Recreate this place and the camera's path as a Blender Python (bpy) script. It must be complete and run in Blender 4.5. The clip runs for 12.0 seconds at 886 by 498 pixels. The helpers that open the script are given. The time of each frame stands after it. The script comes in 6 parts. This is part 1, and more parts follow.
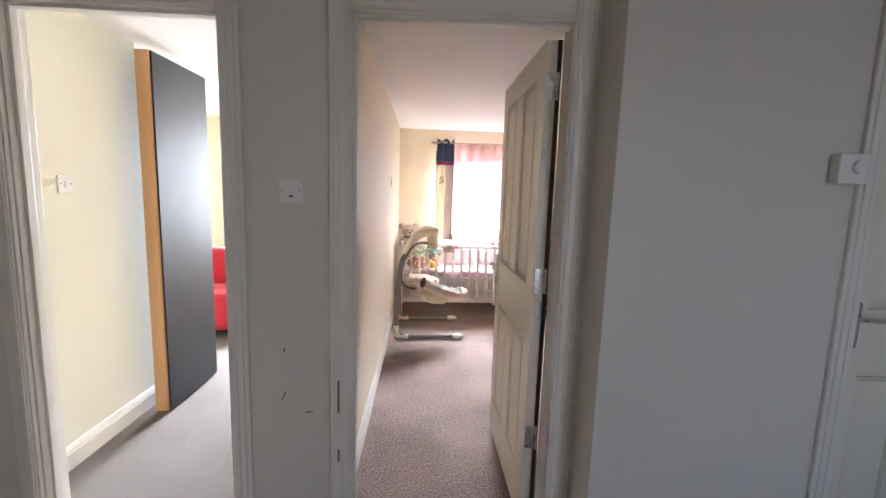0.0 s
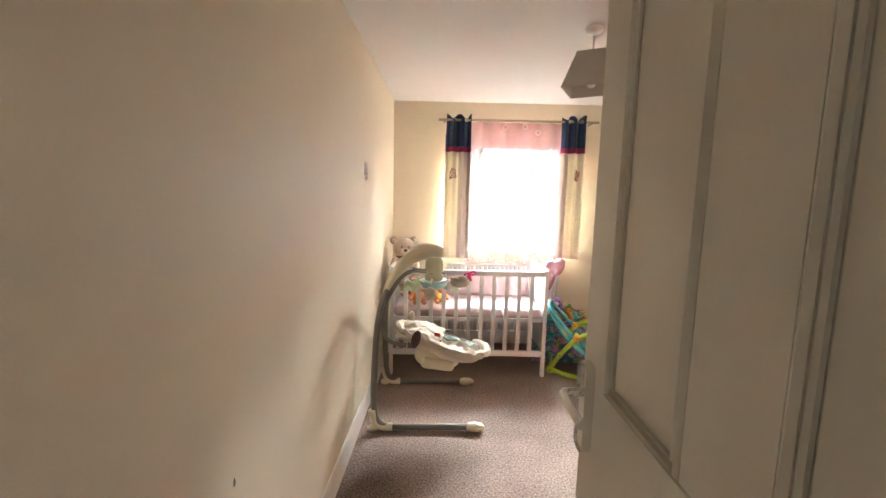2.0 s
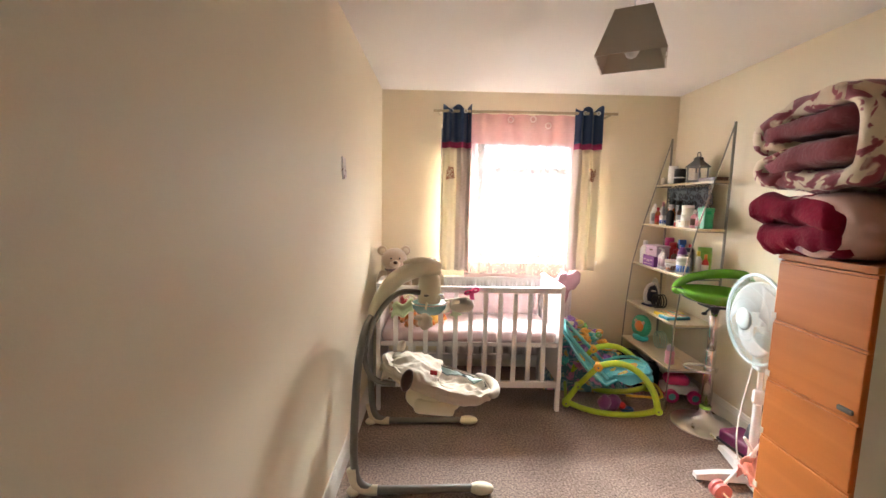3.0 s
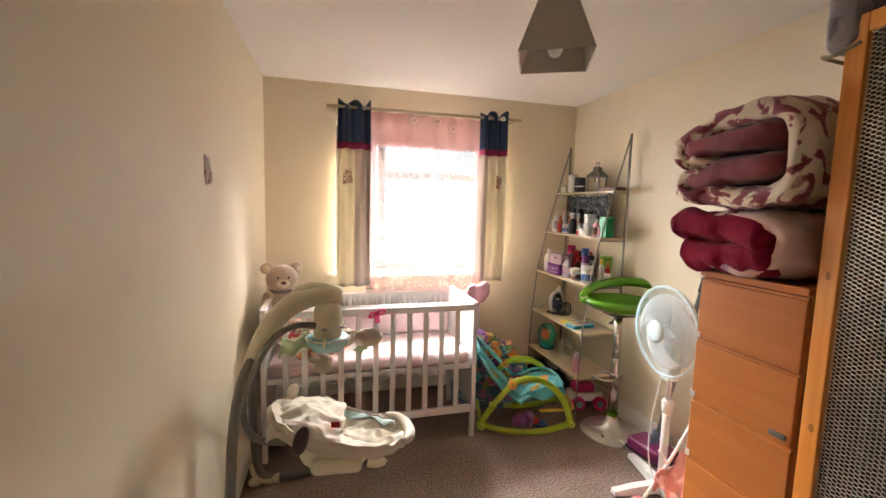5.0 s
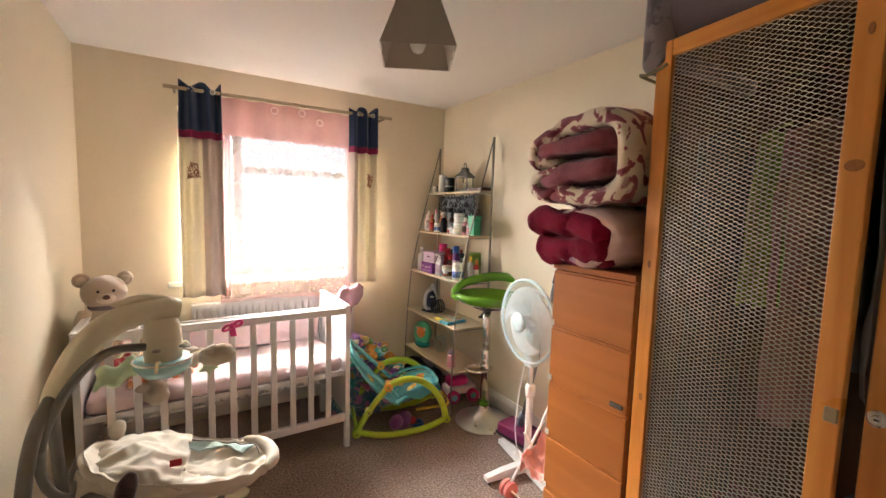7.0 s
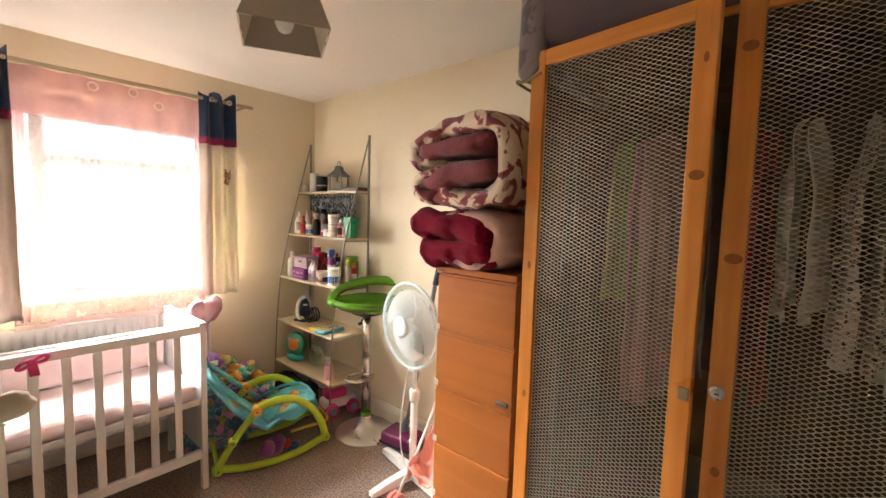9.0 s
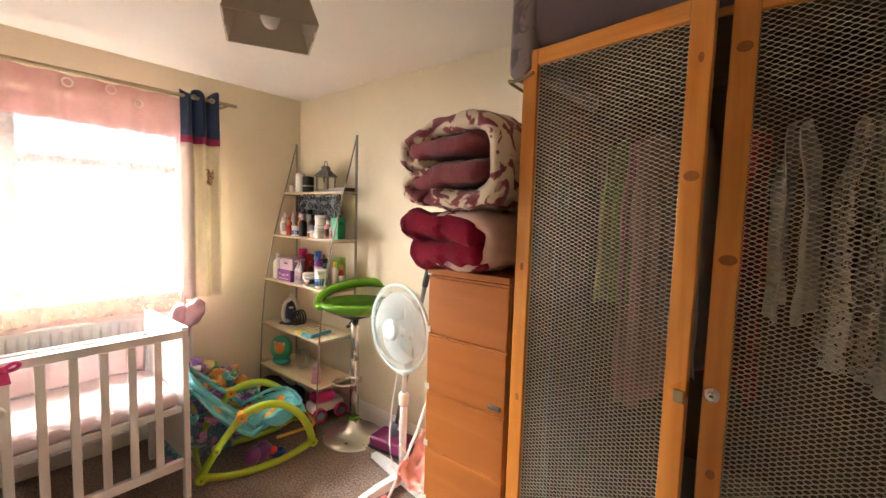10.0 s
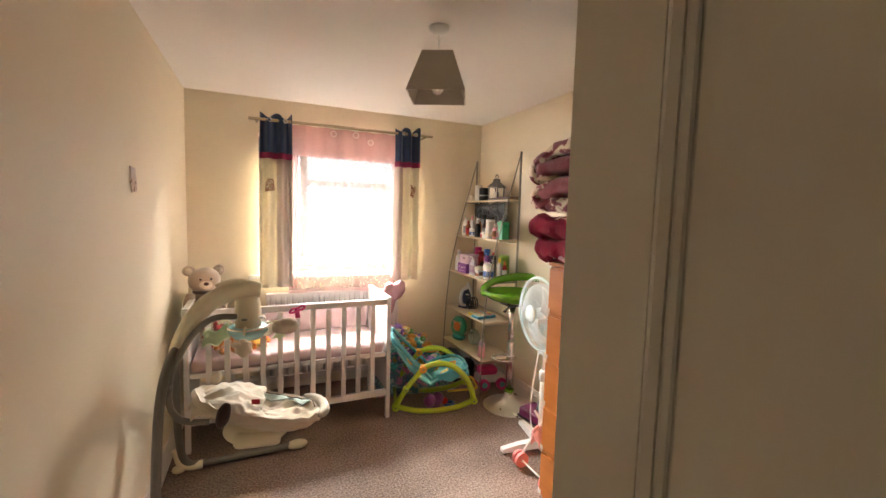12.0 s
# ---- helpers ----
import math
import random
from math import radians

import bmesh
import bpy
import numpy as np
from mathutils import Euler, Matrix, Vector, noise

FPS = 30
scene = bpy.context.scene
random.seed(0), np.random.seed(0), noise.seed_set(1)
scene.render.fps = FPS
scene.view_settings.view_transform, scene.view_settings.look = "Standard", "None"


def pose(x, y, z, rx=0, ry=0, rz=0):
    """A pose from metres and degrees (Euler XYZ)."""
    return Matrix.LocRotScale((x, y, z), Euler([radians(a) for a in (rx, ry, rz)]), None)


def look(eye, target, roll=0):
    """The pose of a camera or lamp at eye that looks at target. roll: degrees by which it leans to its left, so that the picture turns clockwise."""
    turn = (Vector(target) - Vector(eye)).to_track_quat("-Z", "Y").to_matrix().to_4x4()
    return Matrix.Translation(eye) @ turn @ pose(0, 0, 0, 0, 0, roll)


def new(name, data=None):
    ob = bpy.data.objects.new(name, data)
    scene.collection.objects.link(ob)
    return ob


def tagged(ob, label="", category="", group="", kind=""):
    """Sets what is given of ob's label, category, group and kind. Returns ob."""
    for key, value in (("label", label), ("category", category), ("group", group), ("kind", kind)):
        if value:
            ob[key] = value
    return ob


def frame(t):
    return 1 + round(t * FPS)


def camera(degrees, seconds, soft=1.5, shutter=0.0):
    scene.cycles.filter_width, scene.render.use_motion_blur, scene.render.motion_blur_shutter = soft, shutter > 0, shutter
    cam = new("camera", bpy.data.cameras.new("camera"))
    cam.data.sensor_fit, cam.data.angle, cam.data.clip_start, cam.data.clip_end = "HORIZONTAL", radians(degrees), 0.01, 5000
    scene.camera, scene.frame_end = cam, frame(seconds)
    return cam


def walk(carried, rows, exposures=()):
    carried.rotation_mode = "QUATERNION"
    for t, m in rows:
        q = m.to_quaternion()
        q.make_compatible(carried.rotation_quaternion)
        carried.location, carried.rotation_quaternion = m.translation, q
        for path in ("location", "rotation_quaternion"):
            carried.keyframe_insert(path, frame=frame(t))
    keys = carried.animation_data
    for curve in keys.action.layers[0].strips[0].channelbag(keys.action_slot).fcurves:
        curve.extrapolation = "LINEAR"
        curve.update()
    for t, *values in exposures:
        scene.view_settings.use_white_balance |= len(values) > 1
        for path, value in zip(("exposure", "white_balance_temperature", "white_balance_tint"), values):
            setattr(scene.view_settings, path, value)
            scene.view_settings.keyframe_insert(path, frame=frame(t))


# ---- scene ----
cam = camera(93.9, 12.0)
PATH = [
    (0, (0.052, 0.294, 1.435), (0.155, 2.275, 1.175), 1.8),
    (0.5, (0.091, 0.717, 1.433), (0.141, 2.70, 1.173), 1.7),
    (1, (0.145, 1.154, 1.418), (0.173, 3.138, 1.163), 1.7),
    (1.5, (0.168, 1.588, 1.404), (0.184, 3.573, 1.152), 1.6),
    (2, (0.224, 1.938, 1.395), (0.219, 3.923, 1.154), 1.4),
    (2.5, (0.233, 2.207, 1.384), (0.227, 4.193, 1.152), 1.2),
    (2.7, (0.217, 2.312, 1.385), (0.218, 4.299, 1.158), 1.2),
    (4.3, (0.19, 2.737, 1.442), (0.469, 4.706, 1.229), 1.5),
    (4.5, (0.186, 2.751, 1.441), (0.532, 4.709, 1.23), 1.5),
    (5, (0.186, 2.768, 1.435), (0.701, 4.69, 1.232), 1.5),
    (5.5, (0.194, 2.782, 1.432), (0.872, 4.653, 1.236), 1.6),
    (6, (0.205, 2.786, 1.432), (1.021, 4.602, 1.239), 1.6),
    (6.5, (0.217, 2.797, 1.428), (1.153, 4.555, 1.24), 1.6),
    (7, (0.247, 2.812, 1.425), (1.296, 4.505, 1.241), 1.6),
    (9, (0.28, 2.904, 1.43), (1.789, 4.206, 1.265), 1.7),
    (9.5, (0.284, 2.917, 1.429), (1.843, 4.159, 1.269), 1.6),
    (10, (0.289, 2.932, 1.431), (1.84, 4.185, 1.271), 1.7),
    (10.5, (0.287, 2.907, 1.427), (1.758, 4.253, 1.268), 1.7),
    (11, (0.269, 2.804, 1.423), (1.577, 4.309, 1.266), 1.7),
    (11.5, (0.223, 2.624, 1.426), (1.298, 4.303, 1.27), 1.7),
    (12, (0.223, 2.385, 1.437), (1.028, 4.209, 1.273), 1.6),
]
EXPOSURES = [(0, 1.35, 5400, 13), (0.5, 1.3, 5350, 12), (1, 1.45, 5550, 9), (1.5, 1.4, 5750, 8), (2, 0.85, 5900, 7), (2.6, 0.66, 6050, 8), (4.4, 0.27, 6300, 9), (7.2, 0.26, 6450, 10), (9, 0.52, 6600, 9), (10.3, 0.55, 6600, 9), (11, 0.42, 6550, 10), (11.5, 0.48, 6650, 10), (12, 0.34, 6700, 10)]
walk(cam, [(t, look(eye, target, roll)) for t, eye, target, roll in PATH], EXPOSURES)

# ---- world and light ----
world = bpy.data.worlds.new("sky")
scene.world = world
world.use_nodes = True
wn = world.node_tree
sky = wn.nodes.new("ShaderNodeTexSky")
sky.sky_type, sky.sun_disc = "NISHITA", False
sky.sun_elevation, sky.sun_rotation = radians(48), radians(150)
wn.links.new(sky.outputs[0], wn.nodes["Background"].inputs[0])
wn.nodes["Background"].inputs[1].default_value = 0.12

sun_data = bpy.data.lights.new("sun", "SUN")
sun_data.energy, sun_data.angle, sun_data.color = 2.5, radians(0.5), (1.0, 0.94, 0.85)
sun = new("sun", sun_data)
sun.matrix_world = look((0, 0, 8), (-3.0, 5.0, 2.0))


def window_light(name, eye, target, w, h, watts, colour):
    """Daylight that enters through a real window opening."""
    data = bpy.data.lights.new(name, "AREA")
    data.shape, data.size, data.size_y, data.energy, data.color = "RECTANGLE", w, h, watts, colour
    ob = new(name, data)
    ob.matrix_world = look(eye, target)
    return ob


window_light("bedroom_window_light", (0.86, 11.0, 4.75), (0.86, 5.8, 1.5), 6.4, 2.6, 8200, (1.0, 0.97, 0.94))
window_light("bedroom_window_side_light", (-1.2, 9.4, 1.9), (1.5, 4.4, 1.2), 2.2, 2.4, 470, (1.0, 0.97, 0.94))
window_light("side_room_window_light", (-1.15, 5.90, 1.45), (-1.15, 3.0, 1.1), 0.9, 1.2, 58, (1.0, 0.98, 0.92))
window_light("hall_window_light", (1.6, -1.22, 1.3), (1.5, 1.0, 0.9), 0.7, 1.3, 2.4, (0.78, 0.87, 1.0))

# ---- helpers ----


def part(name, bm, material, parent=None, label="", smooth=False, stuff=False):
    """Links a bmesh as one mesh object, under a thing or a part if one is given."""
    me = bpy.data.meshes.new(name)
    bm.normal_update()
    bm.to_mesh(me)
    bm.free()
    if smooth:
        me.polygons.foreach_set("use_smooth", [True] * len(me.polygons))
    for m in material if isinstance(material, (list, tuple)) else [material]:
        me.materials.append(m)
    ob = new(name, me)
    if parent is not None:
        ob.parent = parent
    if label:
        ob["label"] = label
    if stuff:
        ob["kind"] = "stuff"
    return ob


def again(ob, m, parent=None):
    """One more object on the mesh of ob, at the pose m."""
    o = new(ob.name.split(".")[0], ob.data)
    o.parent = parent if parent is not None else ob.parent
    o.matrix_basis = m
    return o


def thing(name, label, category, m=None, group="", kind=""):
    """An empty at a thing's base, which parents its parts."""
    ob = new(name)
    ob.empty_display_size = 0.05
    ob.matrix_basis = m if m is not None else Matrix()
    return tagged(ob, label, category, group, kind)


def box(x0, x1, y0, y1, z0, z1, bevel=0.0, seg=2, bm=None):
    bm = bm or bmesh.new()
    m = Matrix.Translation(((x0 + x1) / 2, (y0 + y1) / 2, (z0 + z1) / 2)) @ Matrix.Diagonal((x1 - x0, y1 - y0, z1 - z0, 1))
    made = bmesh.ops.create_cube(bm, size=1, matrix=m)
    if bevel:
        edges = list({e for v in made["verts"] for e in v.link_edges})
        bmesh.ops.bevel(bm, geom=edges, offset=bevel, segments=seg, affect="EDGES", profile=0.5)
    return bm


def tube(points, radius, sides=10, bm=None, smooth=0, closed=False, taper=None):
    """A round bar along points; smooth: rounds of corner cutting; taper: radius factors along it."""
    bm = bm or bmesh.new()
    pts = [Vector(p) for p in points]
    for _ in range(smooth):
        nxt = [] if closed else [pts[0]]
        for i in range(len(pts) if closed else len(pts) - 1):
            a, b = pts[i], pts[(i + 1) % len(pts)]
            nxt += [a.lerp(b, 0.25), a.lerp(b, 0.75)]
        if not closed:
            nxt.append(pts[-1])
        pts = nxt
    n, rings, up = len(pts), [], Vector((0, 0, 1))
    last = None
    for i, p in enumerate(pts):
        if closed:
            d = pts[(i + 1) % n] - pts[i - 1]
        else:
            d = pts[min(i + 1, n - 1)] - pts[max(i - 1, 0)]
        d.normalize()
        if last is None:
            side = d.cross(up if abs(d.z) < 0.9 else Vector((1, 0, 0))).normalized()
        else:
            side = (last - d * last.dot(d)).normalized()
        last = side
        other = d.cross(side)
        r = radius
        if taper:
            f = i / max(n - 1, 1) * (len(taper) - 1)
            k = min(int(f), len(taper) - 2)
            r = radius * (taper[k] + (taper[k + 1] - taper[k]) * (f - k))
        rings.append([bm.verts.new(p + side * (r * math.cos(a)) + other * (r * math.sin(a))) for a in (2 * math.pi * j / sides for j in range(sides))])
    for i in range(n if closed else n - 1):
        a, b = rings[i], rings[(i + 1) % n]
        for j in range(sides):
            bm.faces.new((a[j], a[(j + 1) % sides], b[(j + 1) % sides], b[j]))
    if not closed:
        bm.faces.new(rings[0][::-1])
        bm.faces.new(rings[-1])
    bmesh.ops.recalc_face_normals(bm, faces=bm.faces)
    return bm


def lathe(profile, sides=24, at=(0, 0, 0), bm=None, flat=(1, 1)):
    """A turned shape from (radius, height) pairs."""
    bm = bm or bmesh.new()
    rings = []
    for r, z in profile:
        rings.append([bm.verts.new((at[0] + flat[0] * r * math.cos(2 * math.pi * j / sides), at[1] + flat[1] * r * math.sin(2 * math.pi * j / sides), at[2] + z)) for j in range(sides)])
    for a, b in zip(rings, rings[1:]):
        for j in range(sides):
            bm.faces.new((a[j], a[(j + 1) % sides], b[(j + 1) % sides], b[j]))
    bm.faces.new(rings[0][::-1])
    bm.faces.new(rings[-1])
    bmesh.ops.recalc_face_normals(bm, faces=bm.faces)
    return bm


def lump(at, size, detail=3, rough=0.0, scale=6.0, seed=0.0, bm=None):
    """A soft rounded lump with an uneven surface."""
    bm = bm or bmesh.new()
    made = bmesh.ops.create_icosphere(bm, subdivisions=detail, radius=1)
    off = Vector((seed * 3.7, seed * 1.3, seed * 2.1))
    for v in made["verts"]:
        k = 1 + rough * noise.noise(v.co * scale * 0.3 + off)
        v.co = Vector((v.co.x * size[0] * k + at[0], v.co.y * size[1] * k + at[1], v.co.z * size[2] * k + at[2]))
    return bm


def surface(fn, nu, nv, thick=0.0, bm=None):
    """A sheet over u, v in 0..1; thick: given to it on its normal side."""
    bm = bm or bmesh.new()
    g = [[bm.verts.new(fn(i / nu, j / nv)) for j in range(nv + 1)] for i in range(nu + 1)]
    faces = [bm.faces.new((g[i][j], g[i + 1][j], g[i + 1][j + 1], g[i][j + 1])) for i in range(nu) for j in range(nv)]
    if thick:
        bm.normal_update()
        bmesh.ops.solidify(bm, geom=faces, thickness=thick)
        bmesh.ops.recalc_face_normals(bm, faces=bm.faces)
    return bm


def bars(name, rects, material, parent, m):
    """Small printed bars on a flat face: rects of x, z, width, height in the plane of m."""
    bm = bmesh.new()
    for x, z, w, h in rects:
        box(x - w / 2, x + w / 2, -0.0006, 0.0006, z - h / 2, z + h / 2, bm=bm)
    ob = part(name, bm, material, parent)
    ob.matrix_basis = m
    return ob


# ---- materials ----


def mat(name, colour, rough=0.6, var=0.10, scale=4.0, bump=0.15, fine=120.0, metal=0.0, spec=0.5, tint=None, sheen=0.0, coat=0.0, per=0.0, grain=0.35):
    """A surface with stains at a large scale and grain at a small one."""
    m = bpy.data.materials.new(name)
    m.use_nodes = True
    t = m.node_tree
    b = t.nodes["Principled BSDF"]
    co = t.nodes.new("ShaderNodeTexCoord")
    n1, n2 = t.nodes.new("ShaderNodeTexNoise"), t.nodes.new("ShaderNodeTexNoise")
    n1.inputs["Scale"].default_value, n1.inputs["Detail"].default_value = scale, 5
    n2.inputs["Scale"].default_value, n2.inputs["Detail"].default_value = fine, 3
    for n in (n1, n2):
        t.links.new(co.outputs["Object"], n.inputs["Vector"])
    mix = t.nodes.new("ShaderNodeMix")
    mix.data_type = "RGBA"
    dark = [c * (1 - var) for c in colour]
    lite = [min(1, c * (1 + var * 0.7)) for c in (tint or colour)]
    mix.inputs[6].default_value, mix.inputs[7].default_value = (*dark, 1), (*lite, 1)
    add = t.nodes.new("ShaderNodeMath")
    add.operation = "MULTIPLY_ADD"
    add.inputs[1].default_value, add.inputs[2].default_value = grain, -grain / 2
    t.links.new(n2.outputs["Fac"], add.inputs[0])
    s = t.nodes.new("ShaderNodeMath")
    s.operation, s.use_clamp = "ADD", True
    t.links.new(n1.outputs["Fac"], s.inputs[0])
    t.links.new(add.outputs[0], s.inputs[1])
    t.links.new(s.outputs[0], mix.inputs[0])
    out = mix.outputs[2]
    if per:
        info = t.nodes.new("ShaderNodeObjectInfo")
        hsv = t.nodes.new("ShaderNodeHueSaturation")
        mr = t.nodes.new("ShaderNodeMapRange")
        mr.inputs[3].default_value, mr.inputs[4].default_value = 1 - per, 1 + per
        t.links.new(info.outputs["Random"], mr.inputs[0])
        t.links.new(mr.outputs[0], hsv.inputs["Value"])
        t.links.new(out, hsv.inputs["Color"])
        out = hsv.outputs[0]
    t.links.new(out, b.inputs["Base Color"])
    rr = t.nodes.new("ShaderNodeMapRange")
    rr.inputs[3].default_value, rr.inputs[4].default_value = max(0.02, rough - 0.08), min(1, rough + 0.08)
    t.links.new(n1.outputs["Fac"], rr.inputs[0])
    t.links.new(rr.outputs[0], b.inputs["Roughness"])
    b.inputs["Metallic"].default_value = metal
    b.inputs["Specular IOR Level"].default_value = spec
    b.inputs["Sheen Weight"].default_value = sheen
    b.inputs["Coat Weight"].default_value = coat
    if bump:
        bp = t.nodes.new("ShaderNodeBump")
        bp.inputs["Strength"].default_value, bp.inputs["Distance"].default_value = bump, 0.004
        t.links.new(n2.outputs["Fac"], bp.inputs["Height"])
        t.links.new(bp.outputs[0], b.inputs["Normal"])
    return m


def wood(name, a, b_, axis="z", rough=0.4, scale=14.0):
    """Wood with grain along an axis."""
    m = mat(name, a, rough, 0.1, 5, 0.08, 90)
    t = m.node_tree
    b = t.nodes["Principled BSDF"]
    co, mp = t.nodes.new("ShaderNodeTexCoord"), t.nodes.new("ShaderNodeMapping")
    s = {"x": (0.06, 1, 1), "y": (1, 0.06, 1), "z": (1, 1, 0.06)}[axis]
    mp.inputs["Scale"].default_value = [k * scale for k in s]
    w = t.nodes.new("ShaderNodeTexNoise")
    w.inputs["Scale"].default_value, w.inputs["Detail"].default_value, w.inputs["Distortion"].default_value = 1.6, 6, 0.6
    r = t.nodes.new("ShaderNodeValToRGB")
    r.color_ramp.elements[0].position, r.color_ramp.elements[1].position = 0.35, 0.68
    r.color_ramp.elements[0].color, r.color_ramp.elements[1].color = (*a, 1), (*b_, 1)
    t.links.new(co.outputs["Object"], mp.inputs[0])
    t.links.new(mp.outputs[0], w.inputs["Vector"])
    t.links.new(w.outputs["Fac"], r.inputs[0])
    t.links.new(r.outputs[0], b.inputs["Base Color"])
    return m


def blotch(name, ground, spots, scale=9.0, at=0.52, rough=0.9, soft=0.03, fold=6.0, second=None, sheen=0.5):
    """Plush or print: blotches of other colours on a ground."""
    m = mat(name, ground, rough, 0.1, 4, 0.5, 60, sheen=sheen)
    t = m.node_tree
    b = t.nodes["Principled BSDF"]
    co = t.nodes.new("ShaderNodeTexCoord")
    n = t.nodes.new("ShaderNodeTexNoise")
    n.inputs["Scale"].default_value, n.inputs["Detail"].default_value, n.inputs["Distortion"].default_value = scale, 2.5, 1.2
    r = t.nodes.new("ShaderNodeValToRGB")
    e = r.color_ramp.elements
    e[0].position, e[0].color, e[1].position, e[1].color = at - soft, (*ground, 1), at + soft, (*spots, 1)
    if second:
        x = e.new(min(0.98, at + 0.12))
        x.color = (*second, 1)
    t.links.new(co.outputs["Object"], n.inputs["Vector"])
    t.links.new(n.outputs["Fac"], r.inputs[0])
    t.links.new(r.outputs[0], b.inputs["Base Color"])
    return m


def sheer(name, colour, clear=0.45, glow=0.7):
    """Thin cloth that lets light through."""
    m = bpy.data.materials.new(name)
    m.use_nodes = True
    t = m.node_tree
    t.nodes.remove(t.nodes["Principled BSDF"])
    d, tr, tp = t.nodes.new("ShaderNodeBsdfDiffuse"), t.nodes.new("ShaderNodeBsdfTranslucent"), t.nodes.new("ShaderNodeBsdfTransparent")
    n, co, mx = t.nodes.new("ShaderNodeTexNoise"), t.nodes.new("ShaderNodeTexCoord"), t.nodes.new("ShaderNodeMix")
    n.inputs["Scale"].default_value = 40
    mx.data_type = "RGBA"
    mx.inputs[6].default_value, mx.inputs[7].default_value = (*[c * 0.88 for c in colour], 1), (*colour, 1)
    t.links.new(co.outputs["Object"], n.inputs["Vector"])
    t.links.new(n.outputs["Fac"], mx.inputs[0])
    a, c = t.nodes.new("ShaderNodeMixShader"), t.nodes.new("ShaderNodeMixShader")
    a.inputs[0].default_value, c.inputs[0].default_value = glow, clear
    t.links.new(mx.outputs[2], d.inputs[0])
    t.links.new(mx.outputs[2], tr.inputs[0])
    t.links.new(d.outputs[0], a.inputs[1])
    t.links.new(tr.outputs[0], a.inputs[2])
    t.links.new(a.outputs[0], c.inputs[1])
    t.links.new(tp.outputs[0], c.inputs[2])
    t.links.new(c.outputs[0], t.nodes["Material Output"].inputs[0])
    return m


def glass(name, colour=(1, 1, 1), rough=0.0):
    m = bpy.data.materials.new(name)
    m.use_nodes = True
    b = m.node_tree.nodes["Principled BSDF"]
    b.inputs["Base Color"].default_value = (*colour, 1)
    b.inputs["Roughness"].default_value, b.inputs["Transmission Weight"].default_value, b.inputs["IOR"].default_value = rough, 1.0, 1.45
    return m


CREAM = mat("cream_wall_paint", (0.76, 0.66, 0.48), 0.55, 0.05, 1.3, 0.12, 260, tint=(0.80, 0.71, 0.53))
GREY_WALL = mat("hall_wall_paint", (0.70, 0.66, 0.58), 0.5, 0.05, 1.5, 0.12, 260)
PALE_WALL = mat("side_room_wall_paint", (0.80, 0.77, 0.62), 0.6, 0.05, 1.5, 0.1, 260)
CEILING = mat("white_ceiling_paint", (0.82, 0.78, 0.73), 0.85, 0.05, 1.8, 0.1, 200)
GLOSS = mat("white_gloss_paint", (0.80, 0.76, 0.68), 0.42, 0.05, 6, 0.05, 60)
DOOR_PAINT = mat("cream_door_paint", (0.80, 0.74, 0.62), 0.35, 0.05, 4, 0.06, 80)
CARPET = mat("brown_carpet", (0.225, 0.167, 0.137), 0.98, 0.48, 2.2, 1.4, 95, spec=0.1, tint=(0.34, 0.26, 0.215), grain=2.2)
CARPET_GREY = mat("grey_carpet", (0.15, 0.13, 0.115), 0.98, 0.25, 2.2, 1.0, 420, spec=0.1)
WHITE = mat("white_plastic", (0.82, 0.82, 0.80), 0.35, 0.03, 8, 0.02, 60)
WHITE_PAINT = mat("white_lacquered_wood", (0.76, 0.73, 0.71), 0.4, 0.05, 5, 0.05, 70)
# white window plastic; its backlit shade is put into this grey
UPVC = mat("backlit_shaded_window_plastic", (0.22, 0.23, 0.23), 0.35, 0.04, 5, 0.03, 50)
STEEL = mat("brushed_steel", (0.62, 0.60, 0.57), 0.28, 0.10, 20, 0.05, 150, metal=1)
CHROME = mat("chrome", (0.80, 0.79, 0.77), 0.17, 0.04, 12, 0.0, 80, metal=1)
DARK = mat("dark_plastic", (0.025, 0.025, 0.028), 0.4, 0.2, 9, 0.05, 90)
# near-black that stands for the shade in a door's hinge gap
DARK_GAP = mat("gap_shade_black", (0.03, 0.028, 0.026), 0.9, 0.2, 9, 0.0, 90)
PEWTER = mat("grey_painted_tube", (0.20, 0.19, 0.165), 0.38, 0.10, 12, 0.05, 100, metal=0.3)
IVORY = mat("ivory_plastic", (0.80, 0.73, 0.53), 0.38, 0.06, 7, 0.03, 90)
PLATE = glass("clear_glass")

# ---- structure ----
LEFT, RIGHT, NEAR, FAR, TOP = -0.27, 2.135, 1.915, 5.89, 2.283
HALL, STEP = 1.815, 1.63          # faces of the hall's end wall and of the part that stands forward
WX0, WX1, WZ0, WZ1 = 0.21, 1.45, 0.93, 2.02   # bedroom window opening
DX0, DX1, DZ = -0.203, 0.568, 2.05             # bedroom doorway
SX0, SX1, SZ = -1.36, -0.66, 2.03             # side room doorway


def structure(name, boxes, material, label, category="wall"):
    bm = bmesh.new()
    for b in boxes:
        box(*b, bm=bm)
    return tagged(part(name, bm, material), label, category, kind="structure")


